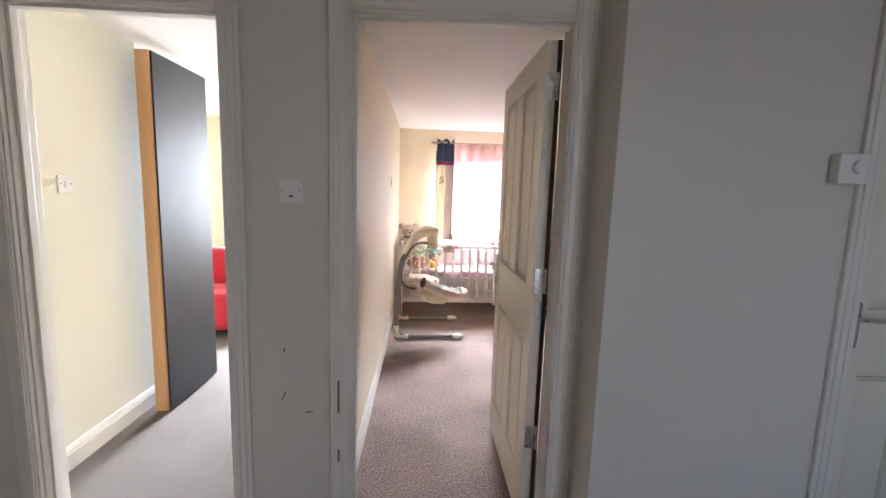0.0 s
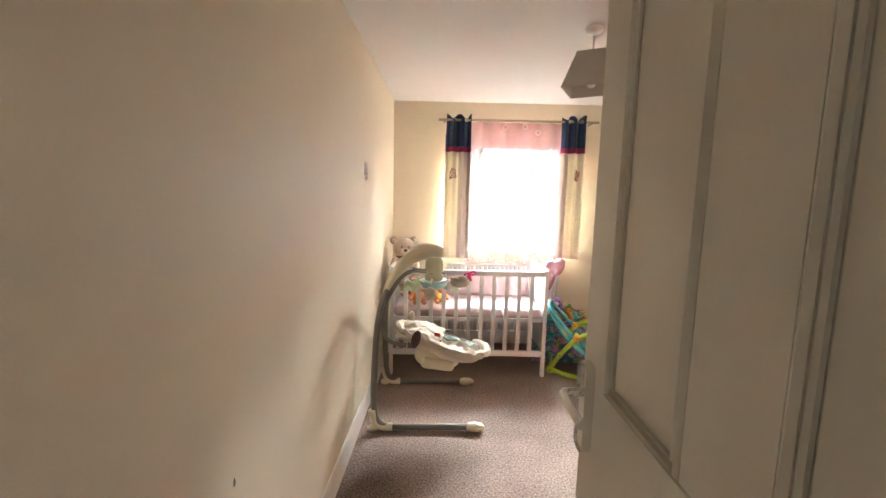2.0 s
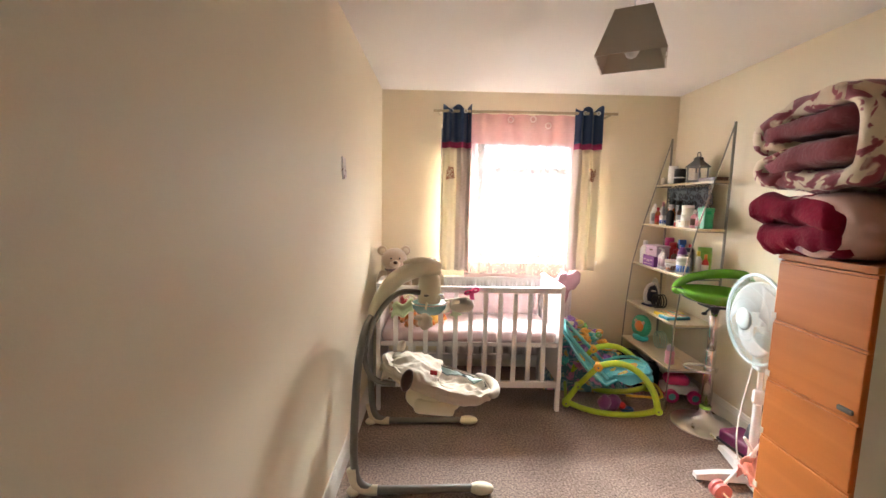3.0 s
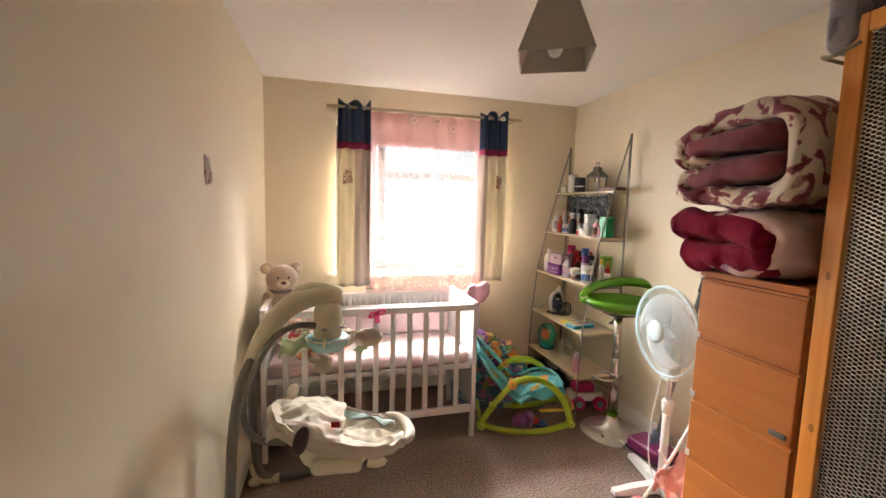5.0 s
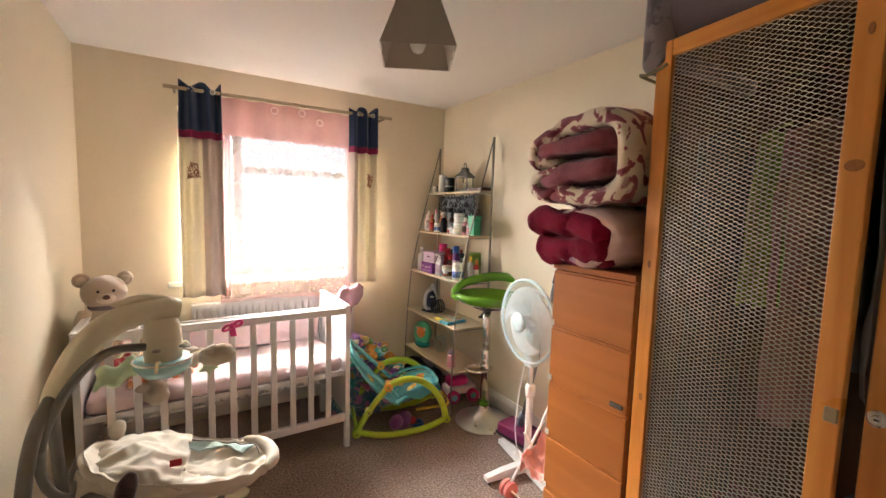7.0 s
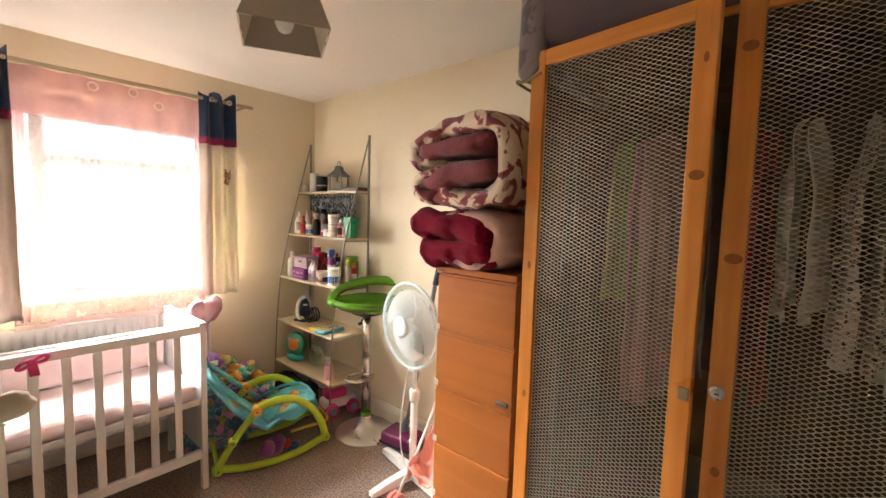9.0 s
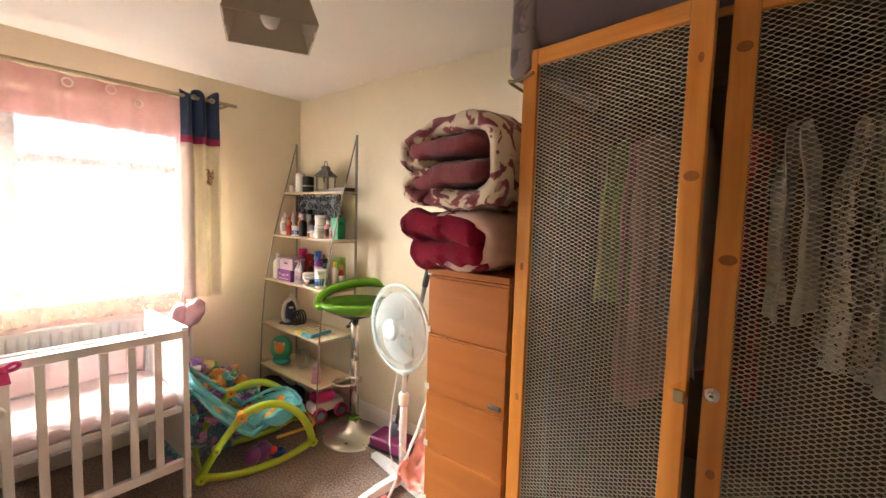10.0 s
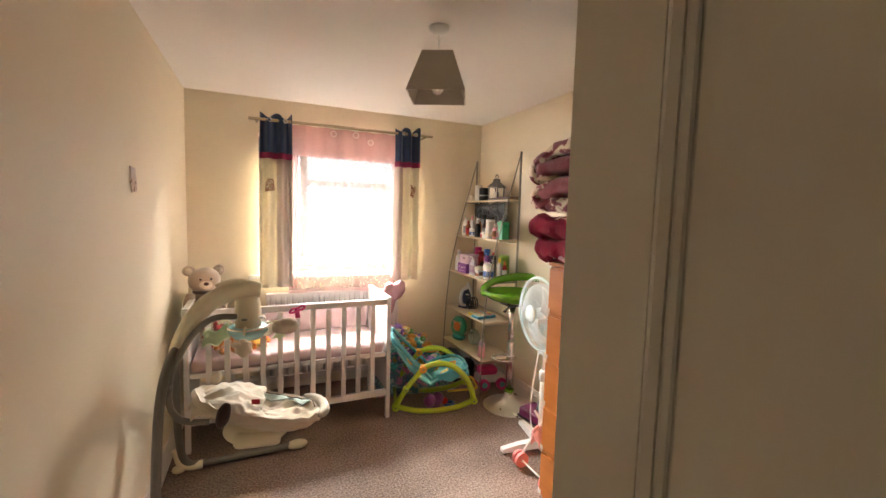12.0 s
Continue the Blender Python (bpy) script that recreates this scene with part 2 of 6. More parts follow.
structure("floor", [(LEFT - 0.1, RIGHT + 0.1, HALL - 0.001, FAR + 0.1, -0.10, 0.0)], CARPET, "worn brown ribbed carpet on the bedroom floor", "floor")
structure("floor_hall", [(-3.4, 2.6, -1.3, HALL - 0.002, -0.10, -0.001)], CARPET, "brown carpet on the hall floor", "floor")
structure("floor_side_room", [(-3.4, LEFT - 0.101, HALL - 0.002, 5.8, -0.10, -0.001)], CARPET_GREY, "grey-brown carpet in the side room", "floor")
structure("ceiling", [(-3.4, 2.6, -1.3, 6.3, TOP, TOP + 0.12)], CEILING, "plain white painted ceiling", "ceiling")

structure("wall_west", [(LEFT - 0.36, LEFT, NEAR - 0.001, FAR + 0.28, 0, TOP)], CREAM, "long scuffed cream bedroom wall")
structure("wall_east", [(RIGHT, RIGHT + 0.15, NEAR, FAR + 0.28, 0, TOP)], CREAM, "cream painted bedroom wall behind the wardrobe and shelves")
structure("wall_north", [
    (LEFT, WX0, FAR, FAR + 0.28, 0, TOP), (WX1, RIGHT, FAR, FAR + 0.28, 0, TOP),
    (WX0, WX1, FAR, FAR + 0.28, 0, WZ0), (WX0, WX1, FAR, FAR + 0.28, WZ1, TOP)], CREAM, "cream bedroom wall around the window")
structure("wall_south", [
    (SX1 + 0.03, DX0 - 0.03, HALL, NEAR, 0, TOP), (DX0 - 0.03, DX1 + 0.03, HALL, NEAR, DZ + 0.03, TOP),
    (DX1 + 0.03, 0.672, HALL, NEAR, 0, TOP), (0.672, 1.545, STEP, NEAR, 0, TOP), (1.545, 2.31, STEP, NEAR, 2.05, TOP), (2.31, 2.6, STEP, NEAR, 0, TOP), (1.545, 2.31, STEP + 0.12, NEAR, 0, 2.05),
    (SX0 - 0.03, SX1 + 0.03, HALL, NEAR, SZ + 0.03, TOP), (-2.6, SX0 - 0.03, HALL, NEAR, 0, TOP)], GREY_WALL, "pale hall wall with two doorways and small scuffs")
structure("wall_hall_back", [(-2.6, 1.2, -1.15, -1.0, 0, TOP), (2.0, 2.45, -1.15, -1.0, 0, TOP), (1.2, 2.0, -1.15, -1.0, 0, 0.55), (1.2, 2.0, -1.15, -1.0, 2.05, TOP)], GREY_WALL, "plain hall wall with a window opening")
structure("wall_hall_east", [(2.45, 2.6, -1.15, STEP, 0, TOP)], GREY_WALL, "plain hall end wall")
structure("wall_hall_west", [(-2.75, -2.6, -1.15, 1.91, 0, TOP)], GREY_WALL, "plain hall end wall")
structure("wall_side_room_west", [(-1.85, -1.70, NEAR, 3.0, 0, TOP), (-3.2, -1.85, 2.85, 3.0, 0, TOP), (-3.35, -3.2, 2.85, 5.75, 0, TOP)], PALE_WALL, "pale cream side room wall")
structure("wall_side_room_north", [(-3.35, -1.6, 5.6, 5.75, 0, TOP), (-0.7, LEFT - 0.36, 5.6, 5.75, 0, TOP), (-1.6, -0.7, 5.6, 5.75, 0, 0.85), (-1.6, -0.7, 5.6, 5.75, 2.05, TOP)], PALE_WALL, "pale side room wall with a window opening")

# skirting boards: a flat board with a moulded top
def skirting(name, a, b, n, label):
    """A skirting board from a to b on a wall whose room side is n."""
    a, b, n = Vector((*a, 0)), Vector((*b, 0)), Vector((*n, 0))
    prof = [(0, 0), (0.016, 0), (0.016, 0.085), (0.013, 0.093), (0.013, 0.100), (0.008, 0.112), (0.006, 0.122), (0, 0.124)]
    bm = bmesh.new()
    r = [[bm.verts.new(p + n * d + Vector((0, 0, z))) for d, z in prof] for p in (a, b)]
    k = len(prof)
    for i in range(k):
        bm.faces.new((r[0][i], r[0][(i + 1) % k], r[1][(i + 1) % k], r[1][i]))
    bm.faces.new(r[0])
    bm.faces.new(r[1][::-1])
    bmesh.ops.recalc_face_normals(bm, faces=bm.faces)
    return tagged(part(name, bm, GLOSS), label, "skirting board", kind="structure")


skirting("baseboard_west", (LEFT, NEAR + 0.02), (LEFT, FAR - 0.002), (1, 0), "white gloss skirting board on the long bedroom wall")
skirting("baseboard_east", (RIGHT, FAR - 0.002), (RIGHT, 3.95), (-1, 0), "white gloss skirting board below the shelves")
skirting("baseboard_north", (LEFT + 0.018, FAR), (RIGHT - 0.018, FAR), (0, -1), "white gloss skirting board under the window")
skirting("baseboard_side_room", (-1.70, NEAR), (-1.70, 2.99), (1, 0), "white moulded skirting board in the side room")


def casing(name, x0, x1, top, y_face, depth, label, w=0.075):
    """Door lining with a stop and a moulded architrave on the hall side."""
    t = thing(name, label, "door frame", Matrix.Translation((0, y_face, 0)), kind="structure")
    for nm, b in (("jamb", (x0 - 0.03, x0, 0.0, depth, 0, top)), ("jamb", (x1, x1 + 0.03, 0.0, depth, 0, top)), ("head", (x0 - 0.03, x1 + 0.03, 0.0, depth, top, top + 0.03)),
                  ("stop", (x0, x0 + 0.012, depth * 0.25, depth * 0.58, 0, top)), ("stop", (x0 + 0.012, x1, depth * 0.25, depth * 0.58, top - 0.012, top))):
        part(nm, box(*b, bevel=0.002), GLOSS, t)
    for nm, steps in (("architrave", [(x0 - w - 0.004, x0 - 0.006, 0.016), (x0 - w + 0.012, x0 - 0.014, 0.022), (x0 - w * 0.55, x0 - 0.02, 0.026)]),
                      ("architrave", [(x1 + 0.006, x1 + w + 0.004, 0.016), (x1 + 0.014, x1 + w - 0.012, 0.022), (x1 + 0.02, x1 + w * 0.55, 0.026)])):
        bm = bmesh.new()
        for a, b, d in steps:
            box(a, b, -d, -0.0005, 0, top + w, bevel=0.003, bm=bm)
        part(nm, bm, GLOSS, t)
    bm = bmesh.new()
    for a, d in ((0.006, 0.0155), (0.014, 0.0215), (0.02, 0.0255)):
        box(x0 - 0.006 + a, x1 + 0.006 - a, -d, -0.0005, top + a, top + w + 0.004 - a, bevel=0.003, bm=bm)
    part("architrave", bm, GLOSS, t)
    return t


casing("door_frame", DX0, DX1, DZ, HALL, NEAR - HALL, "white gloss door frame of the bedroom, chipped paint")
casing("door_frame", SX0, SX1, SZ, HALL, NEAR - HALL, "white gloss door frame of the side room")
casing("door_frame", 1.575, 2.28, 2.02, STEP, 0.115, "white gloss door frame of the hall cupboard")

# bedroom window: sill, plastic frame with mullion and transom, panes
win = thing("window_1", "white plastic window, coloured grey for backlit shade, behind pink sheer curtain", "window", Matrix.Translation((0, FAR + 0.16, 0)), kind="structure")
for nm, b in (("window_frame", (WX0, WX0 + 0.07, 0, 0.07, WZ0, WZ1)), ("window_frame", (WX1 - 0.07, WX1, 0, 0.07, WZ0, WZ1)),
              ("window_frame", (WX0 + 0.07, WX1 - 0.07, 0, 0.07, WZ0, WZ0 + 0.07)), ("window_frame", (WX0 + 0.07, WX1 - 0.07, 0, 0.07, WZ1 - 0.10, WZ1)),
              ("mullion", (0.52, 0.58, -0.004, 0.066, WZ0 + 0.07, WZ1 - 0.10)), ("transom", (0.58, WX1 - 0.07, -0.004, 0.066, 1.655, 1.70))):
    part(nm, box(*b, bevel=0.006), UPVC, win)
for x0, x1, z0, z1 in ((WX0 + 0.07, 0.52, WZ0 + 0.07, WZ1 - 0.10), (0.58, WX1 - 0.07, WZ0 + 0.07, 1.655), (0.58, WX1 - 0.07, 1.70, WZ1 - 0.10)):
    pane = part("pane", box(x0, x1, 0.03, 0.036, z0, z1), PLATE, win)
    pane.visible_shadow = False
part("window_sill", box(WX0 - 0.075, WX1 + 0.075, -0.21, -0.0015, WZ0 - 0.028, WZ0 + 0.004, bevel=0.006), GLOSS, win)

# ground outside, far below the window line
structure("ground", [(-60, 60, 6.4, 120, -3.2, -3.0)], mat("lawn", (0.07, 0.10, 0.035), 0.95, 0.3, 0.4, 0.5, 30), "grass far below the window", "ground")

haze = bpy.data.materials.new("bright_overcast_haze")
haze.use_nodes = True
hb = haze.node_tree.nodes["Principled BSDF"]
hb.inputs["Base Color"].default_value = (0.03, 0.03, 0.03, 1)
hb.inputs["Emission Color"].default_value, hb.inputs["Emission Strength"].default_value = (0.97, 0.99, 1.0, 1), 1.05
bm = bmesh.new()
box(-26, 30, 20, 20.2, -3, 24, bm=bm)
tagged(part("backdrop", bm, haze), "bright hazy white sky beyond the window", "sky", kind="structure")

# ---- doors ----
def panel_door(name, label, w, h, m, handle_side=1):
    """A moulded four-panel door leaf; its hinge edge is at x = 0, its faces at y = 0 and y = -0.04."""
    t = thing(name, label, "door", m, kind="structure")
    st, hs, bot, lock = 0.100, 0.112, 0.20, 0.94
    pw = (w - st - hs - 0.128) / 2
    xs = [(hs, hs + pw), (w - st - pw, w - st)]
    zs = [(bot, lock - 0.125), (lock + 0.125, h - 0.12)]
    bm = bmesh.new()
    for b in ((0, hs, 0, h), (w - st, w, 0, h), (xs[0][1], xs[1][0], bot, lock - 0.125), (xs[0][1], xs[1][0], lock + 0.125, h - 0.12), (hs, w - st, 0, bot), (hs, w - st, lock - 0.125, lock + 0.125), (hs, w - st, h - 0.12, h)):
        box(b[0], b[1], -0.04, 0, b[2] + 0.006, b[3], bm=bm)
    part("leaf", bm, DOOR_PAINT, t)
    for x0, x1 in xs:
        for z0, z1 in zs:
            part("panel", box(x0 + 0.022, x1 - 0.022, -0.034, -0.006, z0 + 0.022, z1 - 0.022, bevel=0.005), DOOR_PAINT, t)
            bm = box(x0 - 0.001, x1 + 0.001, -0.028, -0.012, z0 - 0.001, z1 + 0.001)
            for yy, s in ((-0.004, 1), (-0.036, -1)):
                for d, r in ((0.008, 0.008), (0.02, 0.005)):
                    tube([(x0 + d, yy, z0 + d), (x1 - d, yy, z0 + d), (x1 - d, yy, z1 - d), (x0 + d, yy, z1 - d)], r, 6, bm, closed=True)
            part("moulding", bm, DOOR_PAINT, t)
    for s, y in ((1, 0.0), (-1, -0.04)):
        hd = part("handle_plate", box(w - 0.060, w - 0.014, min(y, y + s * 0.006), max(y, y + s * 0.006), 0.925, 1.10, bevel=0.018, seg=4), CHROME, t, "worn chrome lever handle plate")
        part("lever", tube([(w - 0.037, y, 1.04), (w - 0.037, y + s * 0.045, 1.04), (w - 0.05, y + s * 0.055, 1.04), (w - 0.145, y + s * 0.052, 1.035)], 0.009, 10, smooth=1), CHROME, hd)
        part("thumb_turn", lathe([(0.011, 0), (0.011, 0.006), (0.006, 0.012)], 12, (w - 0.037, y if s < 0 else y, 0.98)), CHROME, hd)
    # added strip that fills the hinge gap, in place of its shade
    part("gap_shade", box(-0.0025, 0.012, -0.0575, -0.0405, 0.01, h), DARK_GAP, t, "dark strip standing in for shade in the hinge gap")
    part("strike_plate", box(-0.0022, -0.0004, -0.036, -0.006, 0.955, 1.015, bevel=0.0006), STEEL, t, "worn steel plate on the door edge")
    part("latch", box(w, w + 0.002, -0.033, -0.007, 0.98, 1.08), STEEL, t)
    for z in (0.42, 1.10, h - 0.17):
        hg = bmesh.new()
        tube([(-0.004, -0.046, z - 0.05), (-0.004, -0.046, z + 0.05)], 0.006, 10, hg)
        box(-0.0025, -0.0005, -0.042, -0.004, z - 0.05, z + 0.05, bm=hg)
        part("hinge", hg, STEEL, t, "painted-over steel hinge")
    return t


panel_door("door_1", "cream painted four-panel bedroom door standing wide open", 0.796, 2.028, pose(0.508, 1.922, 0, 0, 0, 90.2))
panel_door("door_2", "white four-panel hall cupboard door, closed", 0.72, 2.01, pose(2.295, STEP + 0.05, 0.003, 0, 0, 180))

# ---- bedroom: curtains and pole ----
NAVY = mat("navy_cotton", (0.012, 0.035, 0.095), 0.9, 0.15, 9, 0.4, 300, sheen=0.2)
MAGENTA = mat("magenta_ribbon", (0.28, 0.015, 0.075), 0.8, 0.12, 9, 0.3, 300)
YELLOW_CLOTH = sheer("pale_yellow_cotton", (0.80, 0.72, 0.54), 0.01, 0.15)
BEIGE_CLOTH = sheer("striped_beige_cotton", (0.60, 0.51, 0.44), 0.01, 0.10)
MOTIF = mat("brown_embroidery", (0.32, 0.13, 0.08), 0.9, 0.3, 60, 0.6, 200)
PINK_SHEER = sheer("pink_voile", (0.90, 0.70, 0.68), 0.68, 0.010)
BRASS = mat("dull_pole_metal", (0.42, 0.34, 0.22), 0.35, 0.1, 10, 0.05, 100, metal=0.8)

pole = thing("curtain_pole", "thin dull metal curtain pole above the window", "curtain pole", Matrix.Translation((0.146, 5.768, 2.10)))
part("rod", tube([(0, 0, 0), (1.441, 0, 0.007)], 0.011, 12), BRASS, pole)
for x in (0.055, 1.385):
    part("bracket", tube([(x, 0.01, 0), (x, 0.122, 0)], 0.009, 8), BRASS, pole)


def curtain(label, x0, x1, top, bottom, folds, seed, beige_from, bottom_shift=0.0):
    """A short eyelet curtain: navy heading, magenta band, pale lower part."""
    t = thing("curtain", label, "curtain", Matrix.Translation(((x0 + x1) / 2, 5.768, bottom)), group="curtains at the window")
    w, h = x1 - x0, top - bottom

    def at(u, v):
        z = v * h
        a = u * folds * 2 * math.pi + seed
        amp = 0.018 + 0.014 * v
        y = -0.002 + amp * math.sin(a) + 0.006 * noise.noise((u * 5 + seed, v * 3, seed))
        if v > 0.9:
            z += 0.022 * math.sin(a * 0.8 + 1) * (v - 0.9) * 10
        k = 1 + 0.06 * (1 - v)
        x = (u - 0.5) * w * k + 0.006 * noise.noise((u * 4, v * 4, seed + 5)) + bottom_shift * (1 - v)
        return (x, y, z)

    def band(u0, u1, v0, v1):
        return surface(lambda u, v: at(u0 + (u1 - u0) * u, v0 + (v1 - v0) * v), max(6, int(50 * (u1 - u0))), max(3, int(36 * (v1 - v0))), 0.0025)
    part("heading", band(0, 1, 0.79, 1), NAVY, t, "navy curtain heading", smooth=True)
    part("band", band(0, 1, 0.755, 0.79), MAGENTA, t, "magenta ribbon band", smooth=True)
    if beige_from > 0.5:
        part("cloth", band(0, beige_from, 0, 0.755), YELLOW_CLOTH, t, "pale yellow lower curtain", smooth=True)
        part("cloth", band(beige_from, 1, 0, 0.755), BEIGE_CLOTH, t, "striped beige curtain edge", smooth=True)
        mx = 0.3
    else:
        part("cloth", band(0, beige_from, 0, 0.755), BEIGE_CLOTH, t, "striped beige curtain edge", smooth=True)
        part("cloth", band(beige_from, 1, 0, 0.755), YELLOW_CLOTH, t, "pale yellow lower curtain", smooth=True)
        mx = 0.72
    bm = bmesh.new()
    rnd = random.Random(int(seed * 10))
    for _ in range(36):
        u, v = mx + rnd.uniform(-0.13, 0.13), 0.60 + rnd.uniform(-0.034, 0.036)
        x, y, z = at(u, v)
        a = rnd.uniform(0, 6.3)
        tube([(x - 0.012 * math.cos(a), y - 0.006, z - 0.012 * math.sin(a)), (x, y - 0.008, z + 0.004), (x + 0.012 * math.cos(a), y - 0.006, z + 0.012 * math.sin(a))], 0.003, 5, bm)
    part("motif", bm, MOTIF, t, "brown embroidered motif")
    for k in range(2):
        u = (k + 0.6) / 2
        ring = bmesh.new()
        x = (u - 0.5) * w
        tube([(x + 0.013 * math.cos(a), -0.026, h - 0.037 + 0.013 * math.sin(a)) for a in (i * math.pi / 6 for i in range(12))], 0.004, 6, ring, closed=True)
        part("eyelet", ring, STEEL, t, smooth=True)
    return t


curtain("short navy-topped pale yellow curtain with a striped edge", 0.222, 0.440, 2.135, 0.848, 2.5, 0.4, 0.52)
curtain("short navy-topped pale yellow curtain hanging over wall edge", 1.262, 1.468, 2.140, 0.868, 2.5, 2.1, 0.34)

voile = thing("sheer_curtain", "pink see-through voile curtain hung across the window", "curtain", Matrix.Translation((0.85, 5.80, 0.79)))


def voile_at(u, v):
    a = u * 11 * math.pi
    x = (u - 0.5) * 0.86 + 0.008 * noise.noise((u * 7, v * 2, 3.0))
    y = 0.018 * math.sin(a) * (0.5 + 0.5 * v) + 0.02 * noise.noise((u * 4, v * 2.4, 8.0))
    z = v * 1.30 + (1 - v) * (0.012 * math.sin(u * 5) + 0.02 * noise.noise((u * 3, 0.0, 1.0)))
    return (x, y, z)


part("voile", surface(voile_at, 110, 40), PINK_SHEER, voile, smooth=True)
PINK_FOLD = sheer("pink_gathers", (0.86, 0.52, 0.50), 0.30, 0.05)
for u0, u1 in ((0.0, 0.085), (0.955, 1.0)):
    part("gathered_edge", surface(lambda u, v: tuple(Vector(voile_at(u0 + (u1 - u0) * u * (0.75 + 0.25 * math.sin(v * 2.4)), 0.03 + v * 0.80)) + Vector((0, -0.006 - 0.006 * math.sin(u * 14), 0))), 16, 30), PINK_FOLD, voile, "pink gathered edge", smooth=True)
part("hem", surface(lambda u, v: tuple(Vector(voile_at(u, v * 0.02)) + Vector((0, -0.003, 0))), 110, 1), sheer("pink_hem", (0.90, 0.66, 0.63), 0.25, 0.06), voile, "doubled pink hem", smooth=True)
part("heading", surface(lambda u, v: tuple(Vector(voile_at(u, 0.82 + v * 0.18)) + Vector((0, -0.003, 0))), 110, 6), sheer("pink_heading", (0.86, 0.48, 0.46), 0.2, 0.07), voile, "doubled pink heading", smooth=True)
PINK_RING = mat("pale_pink_eyelet", (0.82, 0.60, 0.58), 0.4)
for x, z in ((-0.10, 1.255), (0.075, 1.262), (0.195, 1.215)):
    bm = bmesh.new()
    tube([(x + 0.021 * math.cos(a), -0.036, z + 0.021 * math.sin(a)) for a in (i * math.pi / 7 for i in range(14))], 0.0055, 6, bm, closed=True)
    part("eyelet", bm, PINK_RING, voile, smooth=True)

# ---- radiator below the window ----
rad = thing("radiator", "white ribbed panel radiator under the window", "radiator", Matrix.Translation((0.26, 5.79, 0.10)))


def rad_face(u, v):
    k = abs((u * 26) % 1 - 0.5) * 2
    edge = min(1, min(v, 1 - v) * 12)
    return (u * 1.05, 0.012 * edge * (1 if k > 0.55 else k / 0.55) * -1 + 0.01, v * 0.68)


part("panel", surface(rad_face, 208, 14, 0.004), WHITE_PAINT, rad, smooth=False)
part("top_grille", box(0, 1.05, 0.012, 0.075, 0.675, 0.69, bevel=0.003), WHITE_PAINT, rad)
part("side_cover", box(-0.004, 0.002, 0.0, 0.078, 0.01, 0.688, bevel=0.002), WHITE_PAINT, rad)
part("side_cover", box(1.048, 1.054, 0.0, 0.078, 0.01, 0.688, bevel=0.002), WHITE_PAINT, rad)
part("pipe", tube([(1.07, 0.04, -0.098), (1.07, 0.04, 0.03), (1.03, 0.04, 0.03)], 0.008, 8), WHITE_PAINT, rad)
for x in (0.15, 0.9):
    part("wall_bracket", box(x, x + 0.03, 0.06, 0.098, 0.1, 0.6), WHITE_PAINT, rad)

# ---- cot ----
PINK_SHEET = mat("pale_pink_sheet", (0.66, 0.50, 0.50), 0.9, 0.10, 8, 0.5, 220, sheen=0.2)
COT_W, COT_D, COT_H, COT_BACK = 1.235, 0.53, 0.852, 0.745
cot = thing("cot", "white wooden slatted cot with a pale pink mattress", "cot", pose(-0.190, 5.082, 0, 0, 0, 0.9))
for x in (0.0, COT_W - 0.028):
    part("end_panel", box(x + 0.004, x + 0.024, 0.032, COT_D - 0.032, 0.20, COT_H - 0.002, bevel=0.004), WHITE_PAINT, cot)
    for y in (0.0, COT_D - 0.034):
        part("leg", box(x, x + 0.028, y, y + 0.034, 0, COT_H, bevel=0.004), WHITE_PAINT, cot)
    part("end_cap", box(x - 0.003, x + 0.031, 0.004, COT_D - 0.004, COT_H + 0.0005, COT_H + 0.010, bevel=0.004), WHITE_PAINT, cot)
for y, top in ((0.004, COT_H), (COT_D - 0.026, COT_BACK)):
    part("top_rail", box(0.028, COT_W - 0.028, y - 0.002, y + 0.024, top - 0.042, top - 0.002, bevel=0.005), WHITE_PAINT, cot)
    part("bottom_rail", box(0.028, COT_W - 0.028, y - 0.002, y + 0.024, 0.165, 0.21, bevel=0.004), WHITE_PAINT, cot)
    part("mattress_rail", box(0.028, COT_W - 0.028, y + 0.018 if y < 0.1 else y - 0.004, y + 0.030 if y < 0.1 else y + 0.006, 0.440, 0.470, bevel=0.003), WHITE_PAINT, cot)
    slat = None
    for k in range(11):
        x = 0.028 + (COT_W - 0.056) * (k + 1) / 12 - 0.016
        if slat is None:
            slat = part("slat", box(0, 0.032, 0, 0.012, 0.209, top - 0.041, bevel=0.003), WHITE_PAINT, cot)
            slat.matrix_basis = Matrix.Translation((x, y + 0.004, 0))
        else:
            again(slat, Matrix.Translation((x, y + 0.004, 0)))
part("bed_base", box(0.03, COT_W - 0.03, 0.036, COT_D - 0.036, 0.448, 0.462), WHITE_PAINT, cot)

mattress = thing("cot_mattress", "cot mattress in a creased pale pink sheet", "mattress", pose(-0.190, 5.082, 0.463, 0, 0, 0.9))


def puff(x0, x1, y0, y1, z0, z1, nx, ny, rough, seed, edge=0.03):
    """A soft slab: rounded edges and a creased top."""
    bm = box(x0, x1, y0, y1, z0, z1, bevel=edge, seg=4)
    bmesh.ops.subdivide_edges(bm, edges=[e for e in bm.edges if e.calc_length() > 0.09], cuts=max(nx, ny), use_grid_fill=True)
    for v in bm.verts:
        q = v.co * 7 + Vector((seed, seed * 2, 0))
        d = rough * (noise.noise(q) + 0.5 * noise.noise(q * 2.7))
        v.co += Vector((0.5 * d, 0.5 * d, d if v.co.z > (z0 + z1) / 2 else 0))
    return bm


